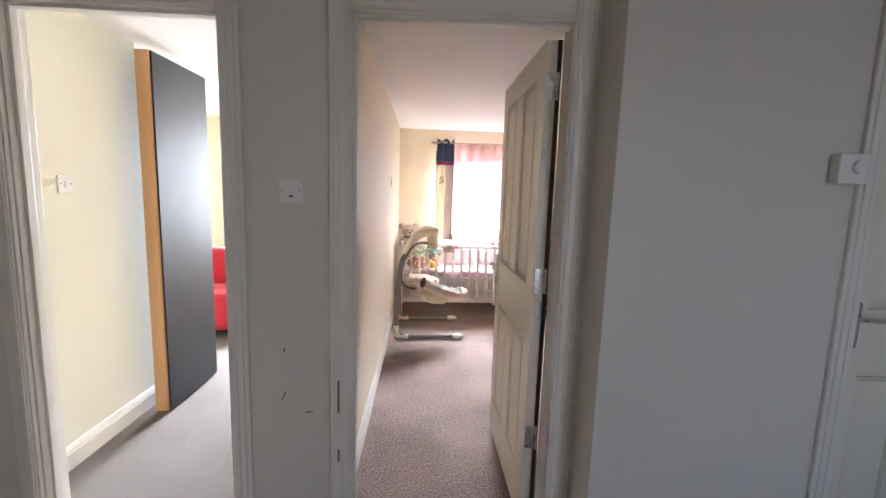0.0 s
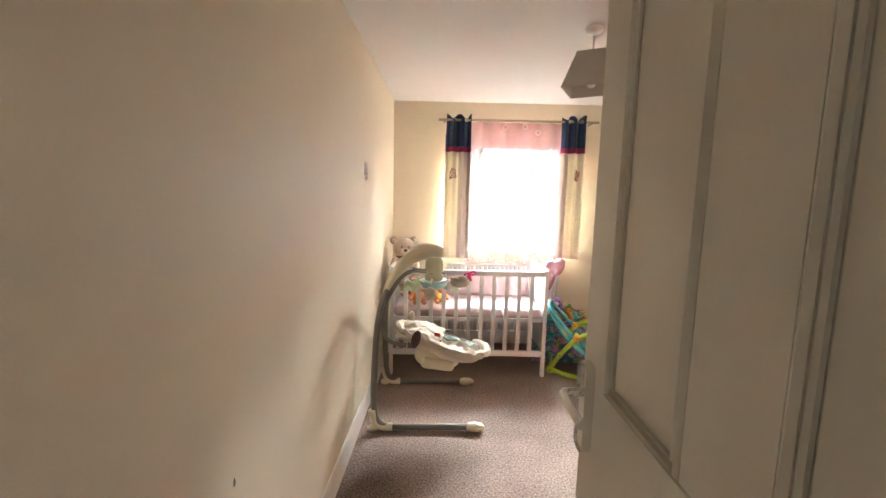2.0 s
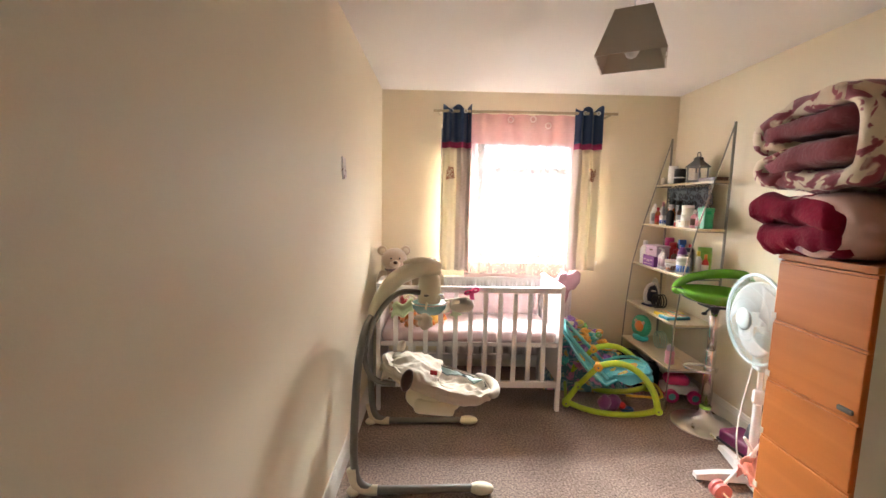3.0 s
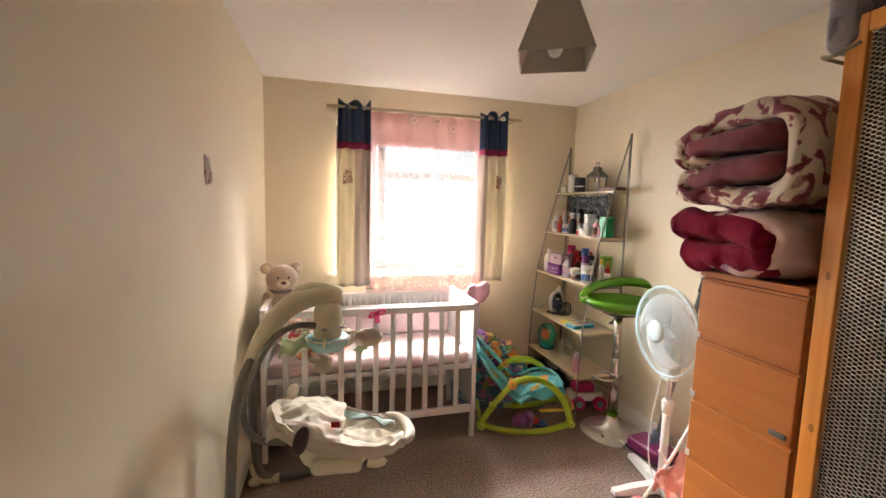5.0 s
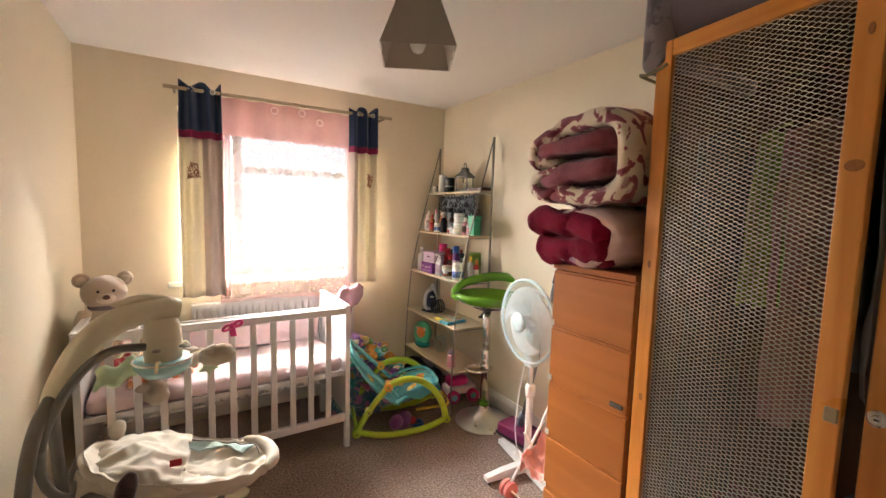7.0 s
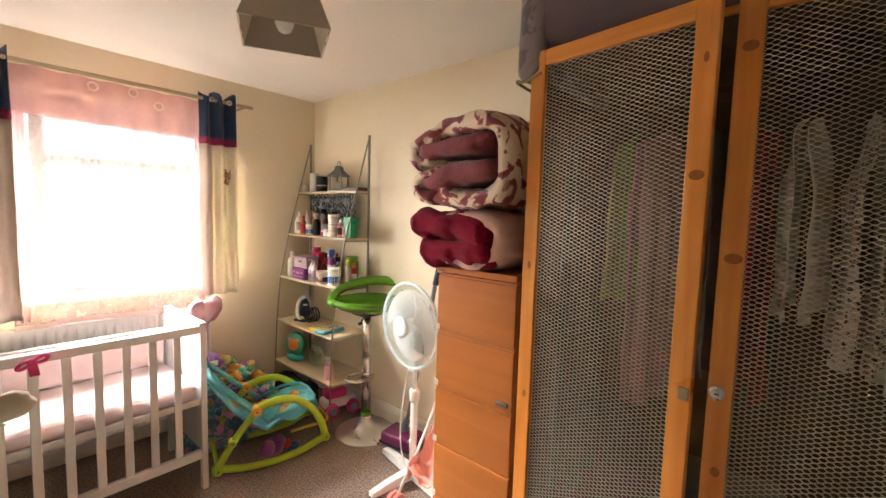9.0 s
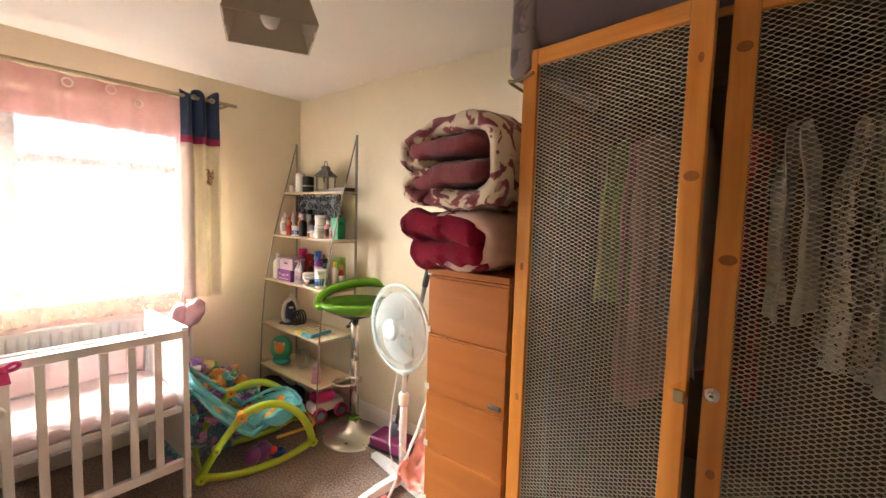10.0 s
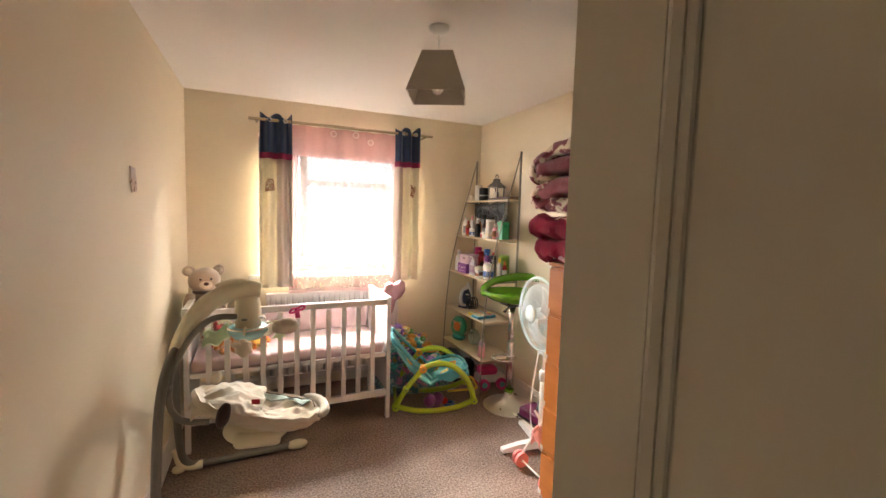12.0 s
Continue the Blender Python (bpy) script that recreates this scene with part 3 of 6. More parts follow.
part("piping", tube([(0.04, 0.040, 0.062), (COT_W - 0.04, 0.040, 0.062), (COT_W - 0.04, COT_D - 0.04, 0.062), (0.04, COT_D - 0.04, 0.062)], 0.006, 6, closed=True), PINK_SHEET, mattress, smooth=True)
part("sheet", puff(0.032, COT_W - 0.032, 0.034, COT_D - 0.034, 0.0, 0.085, 22, 14, 0.010, 2.0), PINK_SHEET, mattress, smooth=True)
bumper = thing("cot_bumper", "padded pale pink cot bumper along back slats", "cot bumper", pose(-0.190, 5.082, 0.549, 0, 0, 0.9))
part("pad", puff(0.05, COT_W - 0.05, COT_D - 0.062, COT_D - 0.036, 0.0, 0.185, 20, 8, 0.008, 5.0, 0.011), PINK_SHEET, bumper, smooth=True)

HOT_PINK = mat("hot_pink_cloth", (0.62, 0.05, 0.20), 0.8, 0.15, 20, 0.4, 200)
bow = thing("cloth_bow", "small hot pink cloth bow tied on cot rail", "bow", Matrix.Translation((0.425, 5.082, 0.820)))
part("knot", lump((0, -0.012, 0.008), (0.014, 0.012, 0.014), 2, 0.2), HOT_PINK, bow, smooth=True)
part("loop", tube([(0, -0.010, 0.008), (0.03, -0.02, 0.032), (0.05, -0.012, 0.02), (0.03, -0.014, 0.0), (0, -0.010, 0.004)], 0.007, 8, smooth=2), HOT_PINK, bow, smooth=True)
part("loop", tube([(0, -0.010, 0.008), (-0.03, -0.02, 0.014), (-0.045, -0.012, -0.016), (-0.02, -0.014, -0.014), (0, -0.010, 0.004)], 0.007, 8, smooth=2), HOT_PINK, bow, smooth=True)
part("tail", surface(lambda u, v: (-0.016 + 0.03 * u + 0.008 * v, -0.012 - 0.004 * math.sin(v * 5), 0.0 - 0.05 * v), 4, 8, 0.002), HOT_PINK, bow, smooth=True)

# soft toys at the head of the cot
PATCH = [blotch("toy_print_orange", (0.62, 0.22, 0.06), (0.75, 0.55, 0.38), 14, 0.5, second=(0.45, 0.06, 0.05)),
         blotch("toy_print_red", (0.42, 0.04, 0.05), (0.72, 0.60, 0.48), 16, 0.53),
         blotch("toy_print_cream", (0.70, 0.58, 0.44), (0.45, 0.24, 0.14), 18, 0.56),
         blotch("toy_print_yellow", (0.72, 0.42, 0.08), (0.75, 0.20, 0.05), 12, 0.5)]


def soft_toy(label, at, r, material, seed, turn=0):
    """A small plush toy that lies or sits: body, head, ears and limbs."""
    t = thing("soft_toy", label, "soft toy", pose(at[0], at[1], at[2], 0, 0, turn), group="soft toys in the cot")
    part("body", lump((0, 0, r * 0.9), (r, r * 0.8, r * 0.95), 3, 0.12, 6, seed), material, t, smooth=True)
    part("head", lump((r * 0.2, -r * 0.5, r * 2.1), (r * 0.62, r * 0.55, r * 0.58), 3, 0.08, 6, seed + 1), material, t, smooth=True)
    for s in (-1, 1):
        part("ear", lump((r * 0.2 + s * r * 0.5, -r * 0.4, r * 2.6), (r * 0.2, r * 0.12, r * 0.22), 2), material, t, smooth=True)
        part("arm", tube([(s * r * 0.7, -r * 0.2, r * 1.4), (s * r * 1.15, -r * 0.6, r * 0.9), (s * r * 1.1, -r * 0.9, r * 0.7)], r * 0.26, 10, smooth=2), material, t, smooth=True)
        part("leg", tube([(s * r * 0.4, -r * 0.3, r * 0.4), (s * r * 0.6, -r * 1.1, r * 0.35)], r * 0.32, 10), material, t, smooth=True)
    return t


BED_TOP = 0.545
soft_toy("orange and cream patterned plush toy in cot", (0.03, 5.24, BED_TOP), 0.062, PATCH[0], 1.0, 10)
soft_toy("red patterned plush toy in cot", (-0.02, 5.36, BED_TOP), 0.075, PATCH[1], 2.0, -15)
soft_toy("yellow and orange plush toy in cot", (0.19, 5.28, BED_TOP), 0.055, PATCH[3], 3.0, 20)
soft_toy("cream and brown plush toy in cot", (0.12, 5.44, BED_TOP), 0.07, PATCH[2], 4.0, 5)

TEDDY = mat("beige_plush", (0.55, 0.42, 0.31), 0.95, 0.12, 14, 1.0, 170, sheen=0.6)
TEDDY_PALE = mat("pale_plush", (0.70, 0.58, 0.44), 0.95, 0.1, 14, 1.0, 170, sheen=0.6)
cushion = thing("cushion", "plump cream cushion upright in the cot corner", "cushion", pose(-0.075, 5.55, BED_TOP, 0, 0, 4))
part("cover", lump((0, 0, 0.135), (0.105, 0.055, 0.137), 3, 0.12, 5, 9.0), PATCH[2], cushion, smooth=True)
teddy = thing("teddy_bear", "beige plush teddy bear with brown nose sitting in cot", "teddy bear", pose(-0.118, 5.45, 0.768, 0, 0, 12))
part("body", lump((0, 0, 0.065), (0.085, 0.07, 0.085), 3, 0.06, 7, 1.0), TEDDY, teddy, smooth=True)
part("head", lump((0, -0.02, 0.205), (0.093, 0.082, 0.084), 3, 0.05, 7, 2.0), TEDDY, teddy, smooth=True)
for s in (-1, 1):
    ear = part("ear", lump((s * 0.085, -0.005, 0.268), (0.036, 0.02, 0.036), 3, 0.05), TEDDY, teddy, smooth=True)
    part("inner_ear", lump((s * 0.085, -0.018, 0.267), (0.022, 0.012, 0.022), 2), TEDDY_PALE, ear, smooth=True)
    part("eye", lump((s * 0.03, -0.098, 0.222), (0.007, 0.006, 0.007), 2), DARK, teddy, smooth=True)
    part("arm", tube([(s * 0.075, -0.02, 0.11), (s * 0.10, -0.06, 0.06), (s * 0.085, -0.09, 0.03)], 0.03, 10, smooth=2), TEDDY, teddy, smooth=True)
muzzle = part("muzzle", lump((0, -0.092, 0.185), (0.038, 0.026, 0.028), 3, 0.03), TEDDY_PALE, teddy, smooth=True)
part("nose", lump((0, -0.114, 0.194), (0.016, 0.010, 0.012), 2), mat("brown_nose", (0.08, 0.035, 0.025), 0.4), muzzle, smooth=True)
part("scarf", tube([(0.055 * math.cos(a), 0.055 * math.sin(a) - 0.012, 0.135) for a in (i * math.pi / 6 for i in range(12))], 0.014, 8, closed=True), mat("grey_scarf", (0.26, 0.21, 0.20), 0.9), teddy, smooth=True)

# ---- tall chest of drawers ----
PINE_RED = wood("orange_stained_veneer", (0.48, 0.152, 0.028), (0.545, 0.183, 0.039), "y", 0.42, 10)
PINE_SIDE = wood("orange_stained_side", (0.50, 0.16, 0.03), (0.58, 0.195, 0.04), "z", 0.45, 10)
CX0, CX1, CY0, CY1, CH = 1.453, 1.93, 3.592, 3.935, 1.237
chest = thing("chest_of_drawers", "tall narrow orange-stained wooden chest of drawers", "chest", Matrix.Translation((CX0, CY0, 0)))
cw, cd = CY1 - CY0, CX1 - CX0
for y in (0.0, cw - 0.018):
    part("side_panel", box(0.018, cd, y, y + 0.018, 0, CH - 0.022, bevel=0.002), PINE_SIDE, chest)
part("top", box(-0.004, cd, -0.002, cw + 0.004, CH - 0.022, CH, bevel=0.003), PINE_RED, chest)
part("back", box(cd - 0.008, cd, 0.018, cw - 0.018, 0.03, CH - 0.022), PINE_SIDE, chest)
part("plinth", box(0.012, 0.028, 0.018, cw - 0.018, 0, 0.098), PINE_SIDE, chest)
STRAP = mat("white_tape", (0.80, 0.77, 0.70), 0.5, 0.08, 20, 0.1, 120)
dz, z0 = 0.2225, 0.1015
for k in range(5):
    a = z0 + k * dz
    d = part("drawer", box(0.0, 0.018, 0.001, cw - 0.001, a, a + dz - 0.012, bevel=0.0025), PINE_RED, chest)
    part("pull_lip", box(0.004, 0.018, 0.001, cw - 0.001, a + dz - 0.0115, a + dz - 0.003, bevel=0.002), PINE_SIDE, d)
    part("drawer_box", box(0.018, cd - 0.03, 0.022, cw - 0.022, a + 0.012, a + dz - 0.05), PINE_SIDE, d)
for z in (1.222, 1.006, 0.785, 0.560, 0.338, 0.115):
    bm = bmesh.new()
    box(-0.004, 0.024, cw + 0.001, cw + 0.003, z - 0.012, z + 0.012, bevel=0.0008, bm=bm)
    box(-0.004, -0.0015, cw - 0.016, cw + 0.003, z - 0.011, z + 0.011, bevel=0.0008, bm=bm)
    part("safety_tape", bm, STRAP, chest, "white child safety tape tab")
part("drawer_catch", box(-0.013, -0.001, 0.010, 0.060, 0.786, 0.804, bevel=0.006, seg=3), mat("clear_grey_plastic", (0.30, 0.28, 0.26), 0.15, 0.4, 30, metal=0.4), chest, "grey plastic drawer catch")

# ---- wardrobe with mesh doors ----
PINE = wood("varnished_pine", (0.70, 0.25, 0.042), (0.84, 0.36, 0.08), "z", 0.30, 16)
PINE_H = wood("varnished_pine_rail", (0.70, 0.25, 0.042), (0.84, 0.36, 0.08), "y", 0.30, 16)
KNOT = mat("pine_knot", (0.40, 0.14, 0.03), 0.4, 0.35, 60, 0.1, 120)
MESH = mat("galvanised_mesh", (0.74, 0.69, 0.59), 0.34, 0.12, 20, 0.0, 80, metal=0.65)
# dark wood: the shade inside the wardrobe is put into this colour
INNER_SHADE = wood("wardrobe_inner_shade", (0.11, 0.055, 0.026), (0.15, 0.078, 0.036), "z", 0.6, 10)
WH, WY0, WY1, WXF, WXB = 1.938, 2.42, 3.575, 1.474, 2.07
ward = thing("wardrobe", "varnished pine wardrobe with expanded metal mesh doors", "wardrobe", Matrix.Translation((WXF, WY0, 0)))
L, D = WY1 - WY0, WXB - WXF
for y in (0, L - 0.02):
    part("side_panel", box(0.002, D, y, y + 0.02, 0, WH - 0.02, bevel=0.002), PINE, ward)
part("top_panel", box(0.002, D, 0, L, WH - 0.02, WH - 0.001, bevel=0.002), PINE_H, ward)
part("bottom_panel", box(0.002, D - 0.008, 0.02, L - 0.02, 0.07, 0.09), PINE_H, ward)
part("plinth", box(0.03, 0.05, 0.02, L - 0.02, 0, 0.07), PINE_H, ward)
part("back_panel", box(D - 0.008, D, 0.02, L - 0.02, 0.07, WH - 0.02), INNER_SHADE, ward)
# added thin boards that darken the pine inside, in place of shade
part("top_shade_board", box(0.010, D - 0.010, 0.022, L - 0.022, WH - 0.026, WH - 0.0205), INNER_SHADE, ward)
part("side_shade_board", box(0.010, D - 0.010, L - 0.026, L - 0.0205, 0.092, WH - 0.027), INNER_SHADE, ward)
part("side_shade_board", box(0.010, D - 0.010, 0.0205, 0.026, 0.092, WH - 0.027), INNER_SHADE, ward)
# rail takes the same shade colour, so it sinks into the dark
part("hanging_rail", tube([(D * 0.5, 0.026, 1.80), (D * 0.5, L - 0.026, 1.80)], 0.013, 12), INNER_SHADE, ward)


def expanded_mesh(w, h, cell=0.0232, row=0.0056, t=0.0012):
    """Expanded metal: rows of zigzag strands that meet at their points."""
    verts, faces = [], []
    nx = int(w / (cell / 2))
    step = w / nx
    nz = int(h / row)
    for r in range(nz):
        z = r * h / nz
        for i in range(nx + 1):
            up = (i + r) % 2
            zz = z + (row * 0.43 if up else -row * 0.43)
            d = 0.0006 if up else -0.0006
            for x in ((i - 0.22) * step, (i + 0.22) * step):
                verts += [(d - t, x, zz - t), (d + t, x, zz - t * 0.2), (d + t, x, zz + t), (d - t, x, zz + t * 0.2)]
        base = r * (nx + 1) * 8
        for i in range(2 * nx + 1):
            a, b = base + i * 4, base + (i + 1) * 4
            for k in range(4):
                faces.append((a + k, a + (k + 1) % 4, b + (k + 1) % 4, b + k))
    me = bpy.data.meshes.new("mesh_panel")
    me.from_pydata(verts, [], faces)
    me.materials.append(MESH)
    return me


def mesh_door(m, w, knots, label):
    """A framed mesh door whose hinge edge is at y = 0 and which reaches to y = -w."""
    d = new("door")
    d.empty_display_size = 0.05
    d.parent, d.matrix_basis = ward, m
    d["label"] = label
    s, r, t = 0.050, 0.046, 0.022
    z0, z1 = 0.075, WH - 0.004
    for y in (0, -w + s):
        part("stile", box(-t, 0, y - s, y, z0, z1, bevel=0.003), PINE, d)
    for a, b in ((z0, z0 + r + 0.03), (z1 - r, z1)):
        part("rail", box(-t + 0.001, -0.001, -w + s, -s, a, b, bevel=0.003), PINE_H, d)
    ob = new("mesh_panel", expanded_mesh(w - 2 * s + 0.008, z1 - z0 - 2 * r - 0.022))
    ob.parent, ob.matrix_basis, ob["kind"] = d, Matrix.Translation((-t * 0.5, -w + s - 0.004, z0 + r + 0.026)), "stuff"
    for y, z, a in knots:
        part("knot", lathe([(0.012, 0), (0.0105, 0.0006), (0.004, 0.0009)], 14, (0, 0, 0), flat=(1, a)), KNOT, d).matrix_basis = pose(-t - 0.0002, y, z, 0, -90, 0)
    return d


d1 = mesh_door(Matrix.Translation((0.0, 1.152, 0)) @ pose(0, 0, 0, 0, 0, -8.1), 0.508, [(-0.484, 1.538, 1.4), (-0.486, 1.80, 0.5), (-0.030, 0.86, 0.6), (-0.026, 1.28, 0.5), (-0.478, 0.70, 0.8)], "pine and mesh door standing slightly ajar")
d2 = mesh_door(Matrix.Translation((-0.042, 0.625, 0)) @ pose(0, 0, 0, 0, 0, 4.1), 0.60, [(-0.026, 1.815, 1.3), (-0.028, 1.35, 1.5), (-0.028, 0.845, 0.8), (-0.026, 0.62, 0.9)], "pine and mesh door pushed almost shut")
part("latch_plate", box(-0.030, -0.0225, -0.506, -0.482, 1.008, 1.040, bevel=0.003), BRASS, d1, "small brass latch")
lock = part("lock", lathe([(0.017, 0), (0.017, 0.003), (0.013, 0.005), (0.009, 0.005), (0.008, 0.011)], 20), STEEL, d2, "round steel cam lock")
lock.matrix_basis = pose(-0.0225, -0.018, 1.035, 0, -90, 0)
part("keyhole", box(-0.0015, 0.0015, -0.004, 0.004, 0.0105, 0.0125), DARK, lock)

# clothes inside
CLOTHS = [mat("lime_cotton", (0.30, 0.42, 0.08), 0.9, 0.15, 8, 0.4, 120), mat("dusty_pink_cotton", (0.52, 0.24, 0.22), 0.9, 0.15, 8, 0.4, 120), mat("grey_cotton", (0.30, 0.28, 0.26), 0.9, 0.15, 8, 0.4, 120),
          mat("white_cotton", (0.72, 0.66, 0.58), 0.9, 0.1, 8, 0.4, 120), blotch("leopard_print", (0.62, 0.50, 0.38), (0.10, 0.06, 0.04), 45, 0.55), mat("plum_cotton", (0.24, 0.08, 0.12), 0.9, 0.15, 8, 0.4, 120), mat("red_cotton", (0.45, 0.03, 0.03), 0.9, 0.15, 8, 0.4, 120), mat("slate_cotton", (0.10, 0.115, 0.115), 0.9, 0.2, 8, 0.4, 120)]


def garment(label, y, length, w, material, seed, turn=0.0):
    """A shirt or dress on a hanger: hook, hanger and a folded hanging cloth with shoulders."""
    t = thing("hanging_garment", label, "garment", pose(WXF + D * 0.5, y, 1.80, 0, 0, turn), group="clothes hanging in the wardrobe")
    hk = bmesh.new()
    tube([(0, 0, -0.085), (0, 0, -0.03), (0.014, 0, 0.002), (0.008, 0, 0.0165), (-0.008, 0, 0.0165), (-0.0155, 0, 0.0)], 0.0022, 6, hk, smooth=1)
    tube([(-0.19, 0, -0.14), (0, 0, -0.085), (0.19, 0, -0.14)], 0.006, 6, hk)
    # hanger darkened with the wardrobe's painted inner shade
    part("hanger", hk, INNER_SHADE, t)

    def side(s):
        def at(u, v):
            a = (u - 0.5) * 2
            sh = 0.055 * abs(a) ** 1.4
            z = -0.085 - sh - v * length * (1 - 0.05 * a * a)
            k = 0.19 * (1 + 0.18 * v * noise.noise((seed, v * 2, 1.0))) * w
            yy = s * (0.012 + 0.03 * min(1, v * 3) * (1 - a * a * 0.8)) + 0.02 * v * math.sin(a * 9 + seed) + 0.012 * noise.noise((u * 5, v * 5, seed))
            return (a * k, yy, z)
        return at
    for s in (-1, 1):
        part("cloth", surface(side(s), 26, 26, 0.002), material, t, smooth=True)
    return t


GAR = [("slate grey coat hanging in the wardrobe", 3.50, 1.25, 1.15, 7, 66), ("lime green top hanging in the wardrobe", 3.36, 0.52, 0.8, 0, 60), ("dusty pink dress hanging in the wardrobe", 3.26, 0.85, 0.8, 1, 55), ("grey top hanging in the wardrobe", 3.12, 0.7, 0.9, 2, 60),
       ("red top hanging in the wardrobe", 3.03, 0.75, 0.9, 6, 72), ("white lace blouse hanging in the wardrobe", 2.90, 0.50, 1.0, 3, 62), ("leopard print blouse hanging in the wardrobe", 2.78, 0.60, 1.0, 4, 58),
       ("white cotton dress hanging in the wardrobe", 2.68, 0.68, 0.85, 3, 66), ("plum dress hanging in the wardrobe", 2.55, 0.95, 0.9, 5, 64)]
for i, (lb, y, ln, w, c, turn) in enumerate(GAR):
    garment(lb, y, ln, w, CLOTHS[c], i * 2.3 + 1, turn=turn - 60 + 8 * math.sin(i * 2.1))
FOLD = [CLOTHS[2], CLOTHS[1], CLOTHS[3], CLOTHS[5], CLOTHS[6], CLOTHS[3]]
for i, (y, n) in enumerate(((3.36, 4), (3.02, 5), (2.68, 3))):
    z = 0.0905
    for k in range(n):
        h = 0.075 + 0.02 * ((i + k) % 3)
        t = thing("folded_clothes", "folded clothes piled on the wardrobe floor", "clothes", pose(WXF + 0.29, y, z, 0, 0, 3 * math.sin(i * 3 + k)), group="folded clothes in the wardrobe")
        part("cloth", puff(-0.2, 0.2, -0.145, 0.145, 0, h, 8, 8, 0.008, i * 4.0 + k, 0.028), FOLD[(i * 2 + k) % 6], t, smooth=True)
        z += h + 0.004

# storage bag on the wardrobe
BAG = mat("purple_grey_fabric", (0.15, 0.105, 0.115), 0.85, 0.25, 6, 0.5, 180, sheen=0.2)
BAG_SIDE = blotch("plaid_bag_fabric", (0.26, 0.21, 0.21), (0.13, 0.10, 0.11), 10, 0.5)
bag = thing("storage_bag", "purple-grey zipped bedding bag on top of wardrobe", "bag", pose(WXF - 0.005, 2.725, WH, 0, 0, 0))


part("body", puff(-0.02, 0.56, 0.0, 0.84, 0.0, 0.215, 14, 10, 0.016, 3.0, 0.04), BAG, bag, smooth=True)
part("side", puff(-0.03, 0.55, 0.80, 0.905, -0.080, 0.20, 10, 8, 0.014, 6.0, 0.035), BAG_SIDE, bag, "grey plaid bag end hanging over", smooth=True)
part("piping", tube([(-0.036, 0.805, -0.075), (-0.038, 0.86, -0.096), (-0.028, 0.908, -0.078), (0.2, 0.912, -0.085), (0.5, 0.908, -0.08)], 0.005, 8, smooth=2), mat("yellowed_piping", (0.30, 0.25, 0.14), 0.7), bag, smooth=True)

# ---- folded blankets on the chest ----
BURGUNDY = mat("burgundy_plush", (0.20, 0.040, 0.056), 0.9, 0.5, 6, 0.8, 90, sheen=0.25, spec=0.2, tint=(0.31, 0.085, 0.105))
WINE = mat("wine_red_plush", (0.25, 0.003, 0.030), 0.9, 0.6, 7, 0.8, 90, sheen=0.05, spec=0.2)
FLORAL = blotch("cream_blanket_with_burgundy_flowers", (0.80, 0.66, 0.50), (0.34, 0.075, 0.095), 13.0, 0.505, soft=0.02, second=(0.22, 0.035, 0.05), sheen=0.3)
BLUSH = blotch("pale_pink_plush", (0.70, 0.47, 0.41), (0.34, 0.15, 0.24), 5.0, 0.57, soft=0.04, sheen=0.3)


def fold(points, thick, x0, x1, seed, rough=0.012):
    """A thick folded layer: a rounded band that follows (y, z) points, drawn out along x."""
    pts = [Vector((0, (p[0] * 0.70 if p[0] < 0 else p[0]), p[1])) for p in points]
    for _ in range(3):
        nxt = [pts[0]]
        for a, b in zip(pts, pts[1:]):
            nxt += [a.lerp(b, 0.25), a.lerp(b, 0.75)]
        pts = nxt + [pts[-1]]
    left, right = [], []
    for i, p in enumerate(pts):
        d = (pts[min(i + 1, len(pts) - 1)] - pts[max(i - 1, 0)]).normalized()
        n = Vector((0, -d.z, d.y))
        left.append(p + n * thick / 2)
        right.append(p - n * thick / 2)
    d0, d1 = (pts[0] - pts[1]).normalized(), (pts[-1] - pts[-2]).normalized()

    def cap(c, d):
        n = Vector((0, -d.z, d.y))
        return [c + (n * math.cos(a) + d * math.sin(a)) * thick / 2 for a in (math.pi * k / 6 for k in range(1, 6))]
    prof = left + cap(pts[-1], d1) + right[::-1] + cap(pts[0], d0)
    nx = 22
    bm = bmesh.new()
    rings = []
    for i in range(nx + 1):
        u = i / nx
        e = min(u, 1 - u)
        k = 1 - 0.45 * max(0.0, 0.07 - e) / 0.07
        ring = []
        for j, p in enumerate(prof):
            c = pts[min(len(pts) - 1, j if j < len(pts) else max(0, len(prof) - 1 - j - 5))]
            q = Vector((x0 + (x1 - x0) * u, p.y, p.z))
            w = rough * (noise.noise(q * 9 + Vector((seed, 0, 0))) + 0.6 * noise.noise(q * 22 + Vector((0, seed, 0))))
            yy = c.y + (p.y - c.y) * k
            zz = c.z + (p.z - c.z) * k
            ring.append(bm.verts.new((q.x + 0.6 * w, yy + w, zz + w)))
        rings.append(ring)
    m = len(prof)
    for a, b in zip(rings, rings[1:]):
        for j in range(m):
            bm.faces.new((a[j], a[(j + 1) % m], b[(j + 1) % m], b[j]))
    for r in (rings[0], rings[-1]):
        c = bm.verts.new(sum((v.co for v in r), Vector()) / m)
        if len(points) <= 2:
            for j in range(m):
                bm.faces.new((r[j], r[(j + 1) % m], c))
        else:
            bm.verts.remove(c)
            h = len(pts)
            for j in range(h - 1):
                o0, o1 = len(left) + 5 + (h - 1 - j), len(left) + 5 + (h - 2 - j)
                bm.faces.new((r[j], r[j + 1], r[o1], r[o0]))
            bm.faces.new([r[h - 1]] + r[h:h + 5] + [r[h + 5]])
            bm.faces.new([r[2 * h + 4]] + r[2 * h + 5:] + [r[0]])
    bmesh.ops.recalc_face_normals(bm, faces=bm.faces)
    return bm


